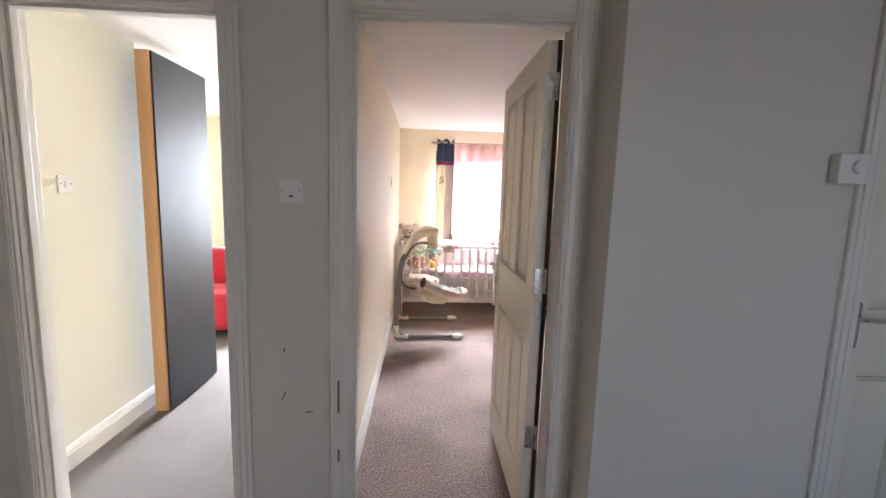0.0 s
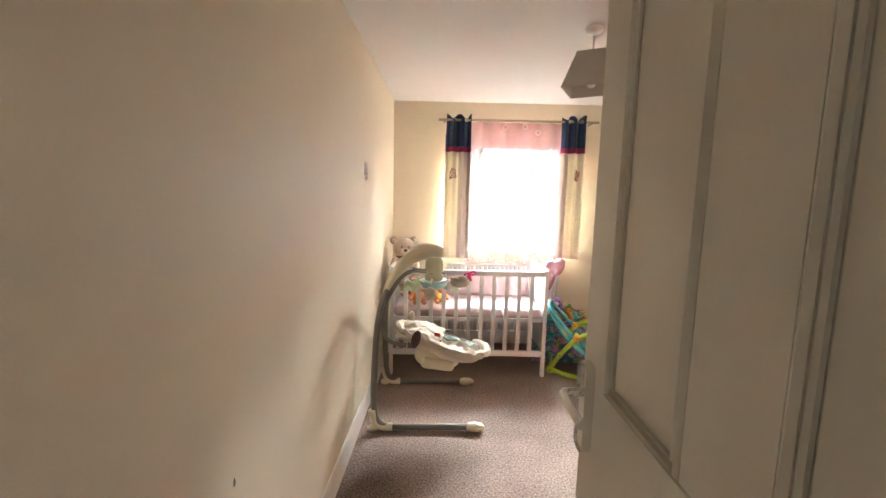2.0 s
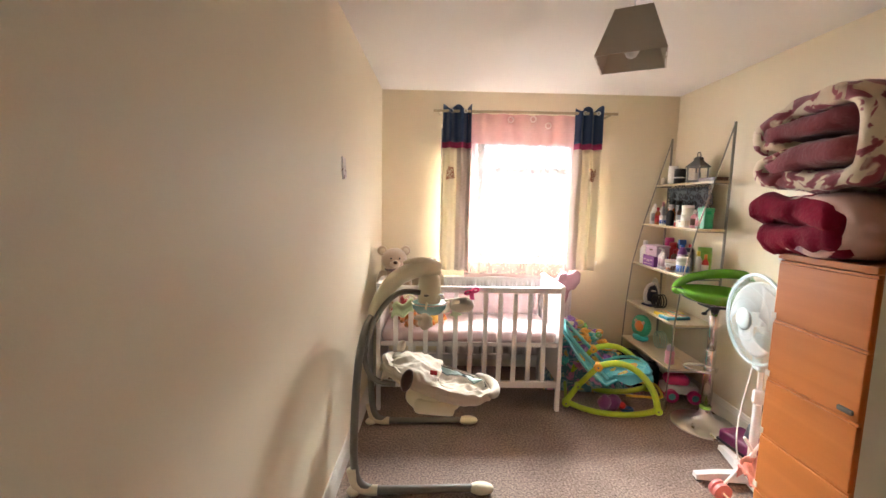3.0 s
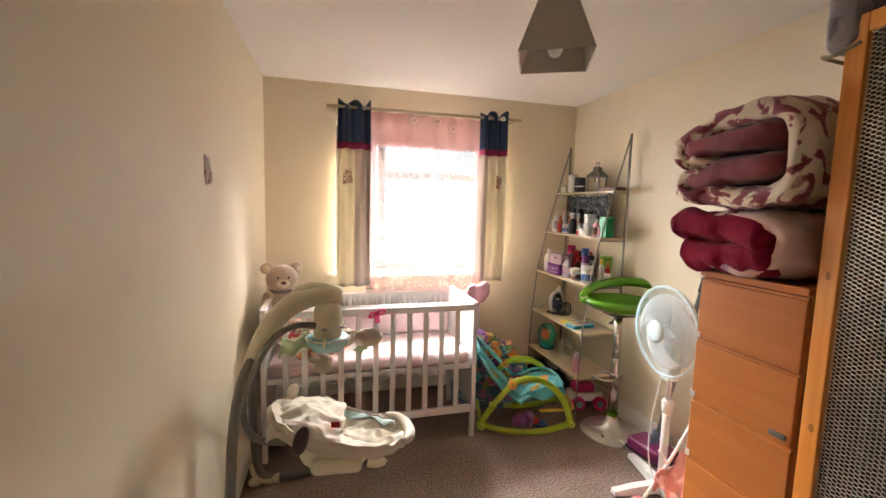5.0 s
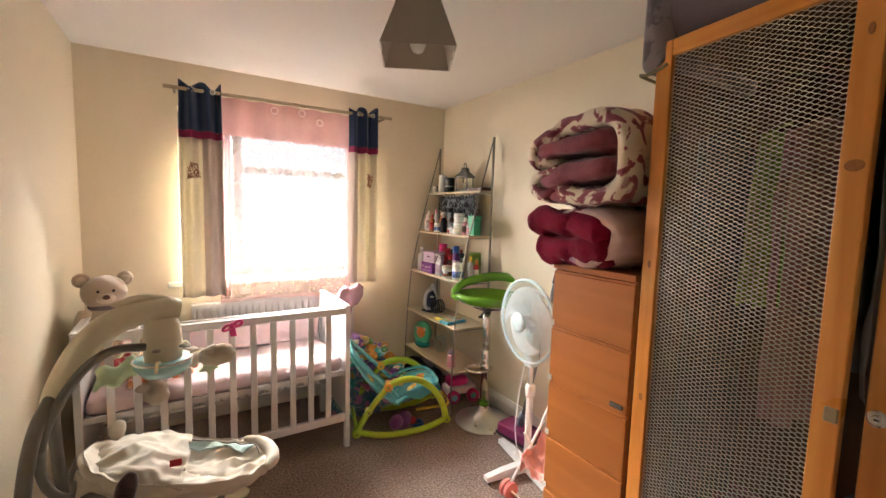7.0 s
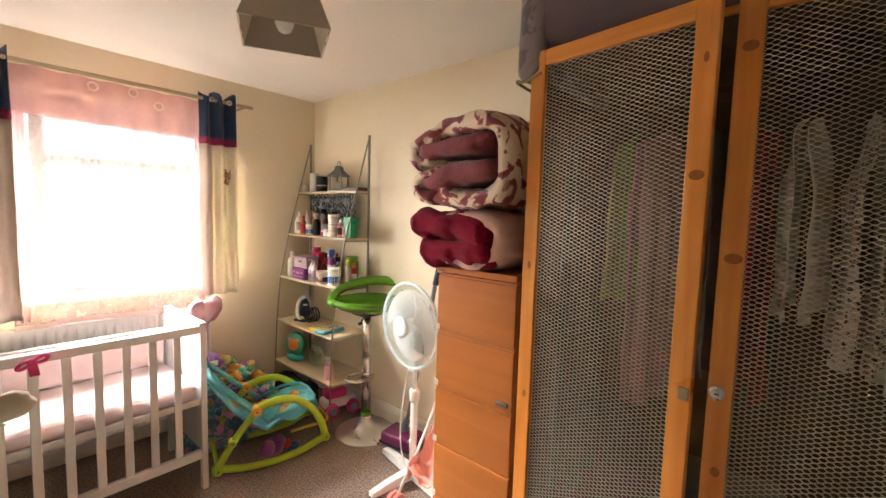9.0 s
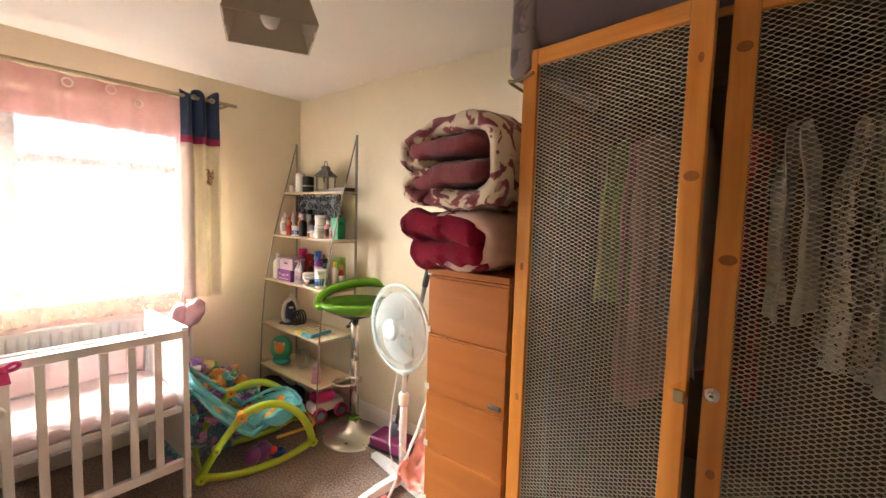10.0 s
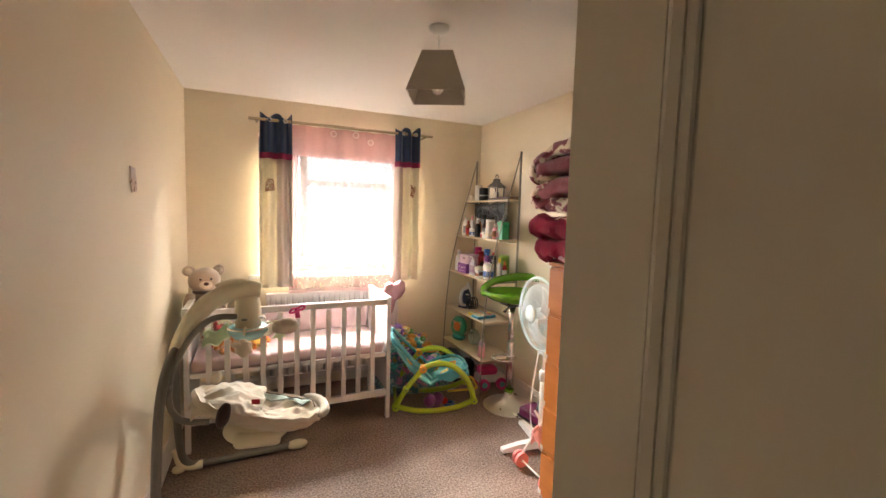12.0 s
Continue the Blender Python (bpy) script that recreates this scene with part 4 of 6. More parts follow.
low = thing("folded_blanket", "folded wine red and blush plush blanket on chest", "blanket", Matrix.Translation((1.65, 3.815, CH)) @ Matrix.Diagonal((1, 1.04, 1, 1)), group="folded blankets on the chest")
part("outer_fold", fold([(0.06, 0.180), (-0.12, 0.187), (-0.215, 0.165), (-0.235, 0.11), (-0.21, 0.05), (-0.10, 0.034), (0.04, 0.032)], 0.058, -0.235, 0.27, 1.0), BLUSH, low, smooth=True)
part("inner_fold", fold([(0.185, 0.158), (0.05, 0.160), (-0.12, 0.138)], 0.100, -0.255, 0.26, 2.0, 0.024), WINE, low, "wine red plush fold", smooth=True)
part("inner_fold", fold([(0.140, 0.056), (0.04, 0.062), (-0.13, 0.075)], 0.098, -0.25, 0.26, 3.0, 0.024), WINE, low, "wine red plush fold", smooth=True)
up = thing("folded_blanket", "folded burgundy blanket with cream flower pattern on top", "blanket", Matrix.Translation((1.65, 3.815, CH + 0.212)) @ Matrix.Diagonal((1, 1.04, 1.06, 1)), group="folded blankets on the chest")
part("outer_fold", fold([(0.16, 0.235), (0.02, 0.272), (-0.14, 0.292), (-0.235, 0.245), (-0.262, 0.16), (-0.235, 0.065), (-0.12, 0.035), (0.03, 0.034), (0.12, 0.05)], 0.062, -0.25, 0.28, 4.0, 0.024), FLORAL, up, smooth=True)
part("inner_fold", fold([(0.150, 0.197), (0.05, 0.207), (-0.13, 0.217)], 0.070, -0.262, 0.27, 5.0, 0.016), BURGUNDY, up, "burgundy plush fold", smooth=True)
part("inner_fold", fold([(0.135, 0.097), (0.03, 0.118), (-0.15, 0.132)], 0.076, -0.258, 0.27, 6.0, 0.016), BURGUNDY, up, "burgundy plush fold", smooth=True)
part("edge_fold", fold([(0.13, 0.160), (0.195, 0.166), (0.218, 0.200), (0.185, 0.236), (0.10, 0.252)], 0.050, -0.257, 0.27, 7.0, 0.022), FLORAL, up, smooth=True)
part("edge_fold", fold([(0.10, 0.130), (0.175, 0.124), (0.205, 0.085), (0.17, 0.048), (0.09, 0.040)], 0.050, -0.255, 0.27, 8.0, 0.022), FLORAL, up, smooth=True)

# ---- pendant lamp ----
SHADE = mat("grey_lampshade_cloth", (0.50, 0.44, 0.36), 0.9, 0.06, 8, 0.2, 300)
lamp = thing("pendant_lamp", "unlit taupe cloth square pendant lampshade on a cord", "lamp", pose(0.968, 4.185, TOP, 0, 0, -27))


def shade_wall():
    bm = bmesh.new()
    b, t, z0, z1 = 0.128, 0.068, -0.312, -0.125
    ring = lambda k, z, o: [bm.verts.new((x * (k - o), y * (k - o), z)) for x, y in ((-1, -1), (1, -1), (1, 1), (-1, 1))]
    A, B, C, Dd = ring(b, z0, 0), ring(t, z1, 0), ring(t, z1, 0.003), ring(b, z0, 0.003)
    for p, q in ((A, B), (B, C), (C, Dd), (Dd, A)):
        for j in range(4):
            bm.faces.new((p[j], p[(j + 1) % 4], q[(j + 1) % 4], q[j]))
    bmesh.ops.recalc_face_normals(bm, faces=bm.faces)
    return bm


shade = part("shade", shade_wall(), SHADE, lamp)
part("rose", lathe([(0.045, -0.0005), (0.045, -0.012), (0.034, -0.026), (0.012, -0.034)], 24), WHITE, lamp, "white ceiling rose", smooth=True)
part("cord", tube([(0, 0, -0.03), (0, 0, -0.17)], 0.0035, 8), WHITE, lamp)
part("bulb_holder", lathe([(0.014, -0.215), (0.019, -0.21), (0.019, -0.17), (0.010, -0.162)], 16), WHITE, lamp)
part("bulb", lathe([(0.004, -0.298), (0.018, -0.292), (0.029, -0.272), (0.026, -0.248), (0.014, -0.225), (0.013, -0.212)], 20), mat("frosted_bulb_glass", (0.85, 0.84, 0.80), 0.15, 0.02), lamp, "unlit frosted bulb", smooth=True)
part("rim_wire", tube([(x * 0.124, y * 0.124, -0.311) for x, y in ((-1, -1), (1, -1), (1, 1), (-1, 1))], 0.0022, 6, closed=True), STEEL, shade)
part("spider", tube([(-0.066, 0, -0.165), (0.066, 0, -0.165)], 0.0018, 6, tube([(0, -0.066, -0.165), (0, 0.066, -0.165)], 0.0018, 6)), STEEL, shade)

# ---- baby swing beside the long wall ----
FLEECE = mat("cream_fleece", (0.60, 0.52, 0.41), 0.95, 0.08, 12, 0.25, 300, sheen=0.2)
FLEECE_BLUE = mat("pale_blue_stripe_fleece", (0.44, 0.58, 0.55), 0.95, 0.08, 12, 0.8, 200, sheen=0.4)
BROWN_PLUSH = mat("dark_brown_plush", (0.065, 0.030, 0.026), 0.95, 0.15, 20, 0.9, 200, sheen=0.4)
AQUA = mat("aqua_plastic", (0.36, 0.62, 0.62), 0.25, 0.06, 10, 0.02, 80)
LEAF_CLOTH = mat("pale_green_cloth", (0.62, 0.72, 0.48), 0.9, 0.1, 14, 0.4, 200)
swing = thing("baby_swing", "cream and grey cradle swing with hanging mobile", "baby swing", Matrix.Translation((0.1, 4.55, 0)))
O = Vector((0.1, 4.55, 0))


def rel(*pts):
    return [Vector(p) - O for p in pts]


for pts in (rel((0.405, 4.302, 0.026), (0.0, 4.285, 0.022), (-0.130, 4.28, 0.03), (-0.178, 4.285, 0.11), (-0.178, 4.33, 0.40), (-0.173, 4.39, 0.62), (-0.152, 4.45, 0.76), (-0.115, 4.49, 0.83)),
            rel((0.385, 4.930, 0.026), (0.0, 4.915, 0.022), (-0.150, 4.91, 0.03), (-0.185, 4.895, 0.11), (-0.182, 4.80, 0.40), (-0.165, 4.68, 0.62), (-0.140, 4.57, 0.76), (-0.10, 4.51, 0.83))):
    leg = part("leg", tube(pts, 0.019, 14, smooth=3), PEWTER, swing, "grey painted steel leg", smooth=True)
    p = pts[0]
    part("foot_cap", lump((p.x + 0.03, p.y, 0.026), (0.062, 0.036, 0.027), 3), IVORY, leg, "ivory plastic foot", smooth=True)
    q = pts[2]
    bm = bmesh.new()
    tube([(q.x + 0.07, q.y, 0.024), (q.x + 0.0, q.y, 0.026), (q.x - 0.038, q.y, 0.05), (q.x - 0.055, q.y, 0.13)], 0.0235, 12, bm, smooth=2)
    lump((q.x - 0.045, q.y - 0.005, 0.022), (0.034, 0.03, 0.022), 2, bm=bm)
    part("corner_cap", bm, IVORY, leg, "ivory plastic corner foot", smooth=True)
arm = part("arm", tube(rel((-0.130, 4.50, 0.775), (-0.114, 4.50, 0.83), (-0.066, 4.50, 0.93), (-0.004, 4.50, 1.010), (0.085, 4.50, 1.056), (0.175, 4.50, 1.066), (0.222, 4.50, 1.058)), 0.042, 18, smooth=3, taper=[0.66, 0.80, 0.92, 1.0, 1.0, 0.95, 0.6]), IVORY, swing, "arched ivory plastic arm", smooth=True)
part("top_cover", tube(rel((0.03, 4.50, 1.088), (0.11, 4.50, 1.104), (0.19, 4.50, 1.098)), 0.018, 12, smooth=2, taper=[0.3, 1, 0.3]), IVORY, arm, smooth=True)
hanger = part("hanger_tube", tube(rel((0.12, 4.47, 0.945), (0.03, 4.46, 0.955), (-0.04, 4.46, 0.905), (-0.095, 4.46, 0.82), (-0.137, 4.46, 0.73), (-0.158, 4.46, 0.63), (-0.145, 4.46, 0.54), (-0.10, 4.46, 0.485), (0.0, 4.47, 0.465)), 0.014, 12, smooth=3), PEWTER, swing, "grey curved hanger tube", smooth=True)
part("hanger_joint", tube(rel((-0.152, 4.46, 0.665), (-0.157, 4.46, 0.62)), 0.018, 12), PEWTER, hanger, smooth=True)
head = part("motor_head", lathe([(0.042, -0.07), (0.056, -0.062), (0.058, 0.0), (0.054, 0.05), (0.044, 0.085)], 24, rel((0.165, 4.50, 0.95))[0]), IVORY, swing, smooth=True)
part("dome", lathe([(0.02, -0.06), (0.062, -0.048), (0.084, -0.022), (0.088, 0.0), (0.082, 0.006)], 26, rel((0.165, 4.50, 0.885))[0]), AQUA, head, "aqua translucent dome", smooth=True)
part("dome_ring", tube(rel(*[(0.165 + 0.088 * math.cos(a), 4.50 + 0.088 * math.sin(a), 0.889) for a in (i * math.pi / 12 for i in range(24))]), 0.004, 6, closed=True), CHROME, head, smooth=True)
for a in (200, 260, 320):
    x, y = 0.165 + 0.078 * math.cos(radians(a)), 4.50 + 0.078 * math.sin(radians(a))
    part("button", lump(rel((x, y, 0.94))[0], (0.014, 0.014, 0.005), 2), PEWTER, head, smooth=True)
for i, (a, mtl, nm) in enumerate(((-10, FLEECE, "sheep"), (150, LEAF_CLOTH, "leaf"), (265, FLEECE, "sheep"), (60, FLEECE, "sheep"))):
    c, s = math.cos(radians(a)), math.sin(radians(a))
    ax = part("mobile_arm", tube(rel((0.165 + 0.08 * c, 4.50 + 0.08 * s, 0.90), (0.165 + 0.125 * c, 4.50 + 0.125 * s, 0.915), (0.165 + 0.15 * c, 4.50 + 0.15 * s, 0.89)), 0.005, 8, smooth=1), IVORY, swing, smooth=True)
    cx, cy = 0.165 + 0.165 * c, 4.50 + 0.165 * s
    if nm == "sheep":
        part("mobile_toy", lump(rel((cx, cy, 0.885 if i == 0 else 0.835))[0], (0.058 if i == 0 else 0.035, 0.035, 0.038), 3, 0.25, 9, i + 1.0), mtl, ax, "plush sheep on the mobile", smooth=True)
        part("mobile_ear", lump(rel((cx - 0.03, cy - 0.02, 0.905 if i == 0 else 0.86))[0], (0.022, 0.012, 0.014), 2), FLEECE, ax, smooth=True)
    else:
        part("mobile_toy", surface(lambda u, v: tuple(rel((cx - 0.05 + 0.11 * u, cy - 0.03 + 0.02 * math.sin(v * 3), 0.86 - 0.075 * v + 0.03 * u + 0.012 * math.sin(u * 9)))[0]), 12, 8, 0.012), mtl, ax, "pale green cloth leaf on the mobile", smooth=True)
star = bmesh.new()
pts = [(0.034 if k % 2 else 0.016) for k in range(10)]
c0 = rel((0.300, 4.50, 0.835))[0]
v1 = [star.verts.new((c0.x + r * math.cos(k * math.pi / 5 + 0.4), c0.y - 0.008, c0.z + r * math.sin(k * math.pi / 5 + 0.4))) for k, r in enumerate(pts)]
v2 = [star.verts.new(v.co + Vector((0, 0.018, 0))) for v in v1]
star.faces.new(v1)
star.faces.new(v2[::-1])
for k in range(10):
    star.faces.new((v1[k], v2[k], v2[(k + 1) % 10], v1[(k + 1) % 10]))
bmesh.ops.recalc_face_normals(star, faces=star.faces)
part("star", star, LEAF_CLOTH, swing, "green cloth star on the mobile")

# seat: a plastic shell with a draped fleece cover
seat = part("seat_shell", lump((0, 0, 0), (0.15, 0.08, 0.075), 3, 0.05), IVORY, swing, "ivory plastic seat shell", smooth=True)
seat.matrix_basis = Matrix.Translation(Vector((0.20, 4.49, 0.385)) - O) @ pose(0, 0, 0, 0, 10, 10)
part("shell_bracket", box(-0.11, 0.10, -0.092, 0.06, -0.055, 0.02, bevel=0.025, seg=3), IVORY, seat, smooth=True)


def rim_z(x):
    """Height of the seat's rim: higher at the head end."""
    return 0.045 - 0.07 * (x + 0.31) / 0.62 + 0.022 * max(0.0, x / 0.31) ** 4


def boat(u, v):
    """u round the seat; v from the hollow's middle over the rim and down its outside."""
    a = 2 * math.pi * u
    c, s = math.cos(a), math.sin(a)
    ex = 0.31 * math.copysign(abs(c) ** 0.82, c)
    ey = 0.182 * (1 - 0.13 * ex / 0.31) * math.copysign(abs(s) ** 0.82, s)
    if v < 0.5:
        k = v / 0.5
        f, z = max(0.02, k ** 0.75), -0.034 * (1 - k ** 2.6)
        crease = 0.034 * noise.noise((ex * f * 9 + 3, ey * f * 22, 5.0)) * math.sin(math.pi * k) ** 0.6 + 0.008 * noise.noise((ex * f * 30, ey * f * 42, 1.0))
    else:
        k = (v - 0.5) / 0.5
        f, z = 1 + 0.055 * math.sin(math.pi * min(1, k * 1.5)) - 0.99 * k ** 3.2, 0.012 * math.sin(math.pi * min(1, k * 4)) - 0.115 * k ** 1.15
        f += 0.050 * noise.noise((u * 8, v * 17, 2.0)) + 0.026 * noise.noise((u * 22, v * 24, 7.0))
        crease = 0.010 * noise.noise((u * 30, v * 9, 3.0))
    return (ex * f, ey * f, rim_z(ex) + z + crease)


def hood(u, v):
    """A fold of the cover that lies over the head end like a hood."""
    a = (v - 0.5) * 2
    x = -0.322 + (0.275 + 0.09 * v + 0.05 * noise.noise((v * 3.5, 1.0, 2.0))) * u
    hw = 0.190 * (1 - 0.13 * x / 0.31) * max(0.10, 1 - abs(min(0.0, x) / 0.325) ** 2.6) ** 0.5
    z = rim_z(x) + 0.006 + (0.044 - 0.030 * u ** 3) * (1 - a * a) ** 0.8 * min(1.0, 0.45 + u) - 0.075 * (1 - u) ** 5 + 0.020 * v * u ** 3
    n = 0.022 * noise.noise((u * 4, v * 6, 3.0)) + 0.013 * noise.noise((u * 8 + v * 5, v * 13, 6.0))
    return (x, a * hw, z + n - 0.020 * abs(a) ** 8)


SEAT = Matrix.Translation(Vector((0.222, 4.49, 0.503)) - O) @ pose(0, 0, 0, 0, 13.5, 11) @ Matrix.Diagonal((0.93, 1.0, 1.05, 1))
cov = part("seat_cover", surface(boat, 110, 50), FLEECE, swing, "rumpled cream fleece seat cover", smooth=True)
cov.matrix_basis = SEAT
part("blue_stripe", surface(lambda u, v: tuple(Vector(boat(0.27 - 0.235 * u, 0.33 + 0.10 * v)) + Vector((0, -0.002, 0.010))), 30, 8, 0.003), FLEECE_BLUE, cov, "pale blue stripe", smooth=True)
part("seam", tube([Vector(boat(0.28 - 0.28 * k / 18, 0.445)) + Vector((0, -0.001, 0.009)) for k in range(19)], 0.0028, 6), PEWTER, cov, "dark seam", smooth=True)
for y, nm, mm in ((-0.170, "dark brown plush ear", BROWN_PLUSH), (0.150, "cream plush ear", FLEECE)):
    part("ear", lump((-0.215, y - 0.02 if y < 0 else y, 0.028 if y < 0 else 0.066), (0.030, 0.018, 0.052) if y < 0 else (0.026, 0.022, 0.034), 3, 0.08), mm, cov, nm, smooth=True)
part("head_hood", surface(hood, 34, 40, 0.012), FLEECE, cov, "folded fleece head rest", smooth=True)
part("foot_roll", tube([(0.265, -0.125, -0.005), (0.315, -0.075, -0.002), (0.33, 0.0, 0.002), (0.315, 0.075, -0.002), (0.265, 0.125, -0.005)], 0.026, 12, smooth=2, taper=[0.4, 1, 1.1, 1, 0.4]), FLEECE, cov, smooth=True)
lab = part("red_label", box(-0.019, 0.019, -0.002, 0.002, -0.010, 0.010, bevel=0.0015), mat("red_label_cloth", (0.50, 0.02, 0.03), 0.7), cov, "small red cloth label")
lab.matrix_basis = pose(-0.075, -0.135, 0.062, -40, 0, 6)

# ---- baby rocker ----
LIME = mat("lime_plastic", (0.42, 0.56, 0.03), 0.32, 0.06, 8, 0.02, 80)
ORANGE = mat("orange_plastic", (0.75, 0.36, 0.03), 0.35, 0.06, 8, 0.02, 80)
TEAL_PRINT = blotch("teal_print_cotton", (0.12, 0.47, 0.52), (0.22, 0.58, 0.58), 9, 0.55, sheen=0.1)
ORANGE_PRINT = blotch("orange_print_cotton", (0.78, 0.30, 0.06), (0.78, 0.60, 0.14), 14, 0.5, sheen=0.1)
rocker = thing("baby_rocker", "lime green baby rocker with teal printed seat", "baby rocker", pose(1.42, 5.225, 0, 0, 0, -15.5))
for y in (-0.178, 0.178):
    pts = [(-0.285, y, 0.062), (-0.16, y, 0.022), (0.0, y, 0.014), (0.16, y, 0.034), (0.285, y, 0.085)]
    part("runner", tube(pts, 0.019, 12, smooth=3), LIME, rocker, "lime plastic runner", smooth=True)
    part("arch", tube([(-0.285, y, 0.062), (-0.215, y, 0.185), (-0.10, y, 0.325)], 0.019, 12, smooth=2), LIME, rocker, smooth=True)
    part("arch", tube([(-0.10, y, 0.335), (0.0, y, 0.372), (0.10, y, 0.362), (0.20, y, 0.29), (0.265, y, 0.18), (0.285, y, 0.085)], 0.021, 12, smooth=3), LIME, rocker, smooth=True)
    for x, z, r, mm in ((-0.285, 0.056, 0.028, LIME), (0.285, 0.085, 0.026, LIME), (-0.095, 0.332, 0.028, ORANGE), (-0.215, 0.185, 0.021, LIME)):
        j = part("joint", lathe([(r * 0.75, -0.024), (r, -0.019), (r, 0.019), (r * 0.75, 0.024)], 18), mm, rocker, "orange plastic joint" if mm is ORANGE else "", smooth=False)
        j.matrix_basis = pose(x, y, z, 90, 0, 0)
        part("screw", lathe([(0.007, 0.0235), (0.006, 0.026)], 10), PEWTER, j)
part("cross_bar", tube([(-0.285, -0.178, 0.062), (-0.285, 0.178, 0.062)], 0.011, 10), LIME, rocker)
part("kick_stand", tube([(0.10, -0.12, 0.135), (0.30, -0.12, 0.145), (0.33, -0.09, 0.147), (0.33, 0.09, 0.147), (0.30, 0.12, 0.145), (0.10, 0.12, 0.135)], 0.009, 8, smooth=1), mat("yellow_plastic", (0.75, 0.52, 0.04), 0.35), rocker, "yellow plastic kickstand", smooth=True)


def sling(u, v):
    a = (v - 0.5) * 2
    t = u
    if t < 0.5:
        k = t / 0.5
        x, z = -0.315 + 0.285 * k, 0.535 - 0.315 * k - 0.05 * math.sin(math.pi * k)
    else:
        k = (t - 0.5) / 0.5
        x, z = -0.03 + 0.28 * k, 0.220 + 0.095 * math.sin(k * 2.2)
    z -= 0.05 * (1 - a * a) * math.sin(math.pi * u) ** 0.6
    z += 0.012 * noise.noise((u * 6, v * 5, 2.0)) - 0.03 * abs(a) ** 6 * max(0, math.sin(math.pi * max(0, u - 0.35)))
    return (x, a * (0.166 + 0.005 * math.sin(u * 8)), z)


sl = part("seat_sling", surface(sling, 48, 26, 0.012), TEAL_PRINT, rocker, "teal printed cloth seat", smooth=True)
for pu, pv, pw in ((0.70, 0.36, 0.10), (0.84, 0.62, 0.09), (0.24, 0.66, 0.07), (0.36, 0.35, 0.06), (0.62, 0.72, 0.06)):
    part("print", surface(lambda u, v: tuple(Vector(sling(pu + pw * (0.12 + 0.88 * v) * math.cos(6.2832 * u) * 0.55, pv + pw * (0.12 + 0.88 * v) * math.sin(6.2832 * u) * (1 + 0.25 * math.sin(18.85 * u)))) + Vector((0, 0, 0.003))), 16, 4, 0.002), ORANGE_PRINT, sl, "orange animal print patch", smooth=True)
part("seat_back_frame", tube([(-0.03, -0.17, 0.25), (-0.30, -0.168, 0.525), (-0.32, -0.11, 0.55), (-0.32, 0.11, 0.55), (-0.30, 0.168, 0.525), (-0.03, 0.17, 0.25)], 0.013, 8, smooth=1), TEAL_PRINT, rocker, smooth=True)
part("seat_front_frame", tube([(-0.03, -0.165, 0.25), (0.14, -0.165, 0.315), (0.25, -0.14, 0.30), (0.25, 0.14, 0.30), (0.14, 0.165, 0.315), (-0.03, 0.165, 0.25)], 0.011, 8, smooth=1), TEAL_PRINT, rocker, smooth=True)
part("cloth_drop", surface(lambda u, v: (0.0 + 0.22 * u, -0.172 - 0.012 * math.sin(u * 6), 0.285 + 0.02 * math.sin(u * 3) - v * (0.075 - 0.12 * abs(u - 0.5) ** 1.5 * 1.6)), 18, 8, 0.005), TEAL_PRINT, rocker, "teal cloth flap", smooth=True)
PURPLE = mat("purple_plush", (0.20, 0.045, 0.20), 0.9, 0.2, 14, 0.6, 120, sheen=0.4)
toy = thing("soft_toy", "purple plush toy with red and blue bits under rocker", "soft toy", pose(1.41, 5.13, 0, 0, 0, 20))
part("body", lump((0, 0, 0.055), (0.065, 0.05, 0.056), 3, 0.3, 7, 2.0), PURPLE, toy, smooth=True)
part("head", lump((-0.07, -0.01, 0.075), (0.045, 0.04, 0.05), 3, 0.2, 7, 3.0), PURPLE, toy, smooth=True)
part("nose", lump((0.055, -0.04, 0.05), (0.026, 0.024, 0.026), 2), mat("red_plastic", (0.6, 0.03, 0.03), 0.3), toy, "red ball", smooth=True)
part("ring", tube([(0.10 + 0.035 * math.cos(a), -0.04 + 0.03 * math.sin(a), 0.0135) for a in (i * math.pi / 8 for i in range(16))], 0.012, 8, closed=True), mat("blue_plastic", (0.03, 0.13, 0.42), 0.3), toy, "blue plastic ring", smooth=True)

# ---- toy heap and play mat behind the rocker ----
HEAP = [("purple crinkled foil", (0.30, 0.14, 0.50)), ("turquoise", (0.10, 0.50, 0.50)), ("pink", (0.72, 0.25, 0.40)), ("orange", (0.78, 0.34, 0.06)), ("green", (0.16, 0.42, 0.12)), ("cream", (0.72, 0.62, 0.46)), ("yellow", (0.75, 0.58, 0.12)), ("turquoise print", (0.08, 0.22, 0.30))]
HEAP_M = [blotch("toy_" + n.replace(" ", "_"), c, tuple(min(1, 0.4 + 0.5 * v) for v in c), 15, 0.56, rough=0.7, sheen=0.1) for n, c in HEAP]
matt = thing("play_mat", "bunched-up turquoise printed baby play mat", "play mat", pose(1.37, 5.62, 0, 0, 0, -6))


def mound(u, v):
    x, y = (u - 0.5) * 0.66, (v - 0.5) * 0.44
    e = max(0, 1 - (2 * abs(u - 0.5)) ** 2.6) * max(0, 1 - (2 * abs(v - 0.5)) ** 2.6)
    return (x, y, 0.004 + e * (0.40 - 0.42 * (u - 0.5)) + 0.03 * e * noise.noise((u * 7, v * 7, 1.0)))


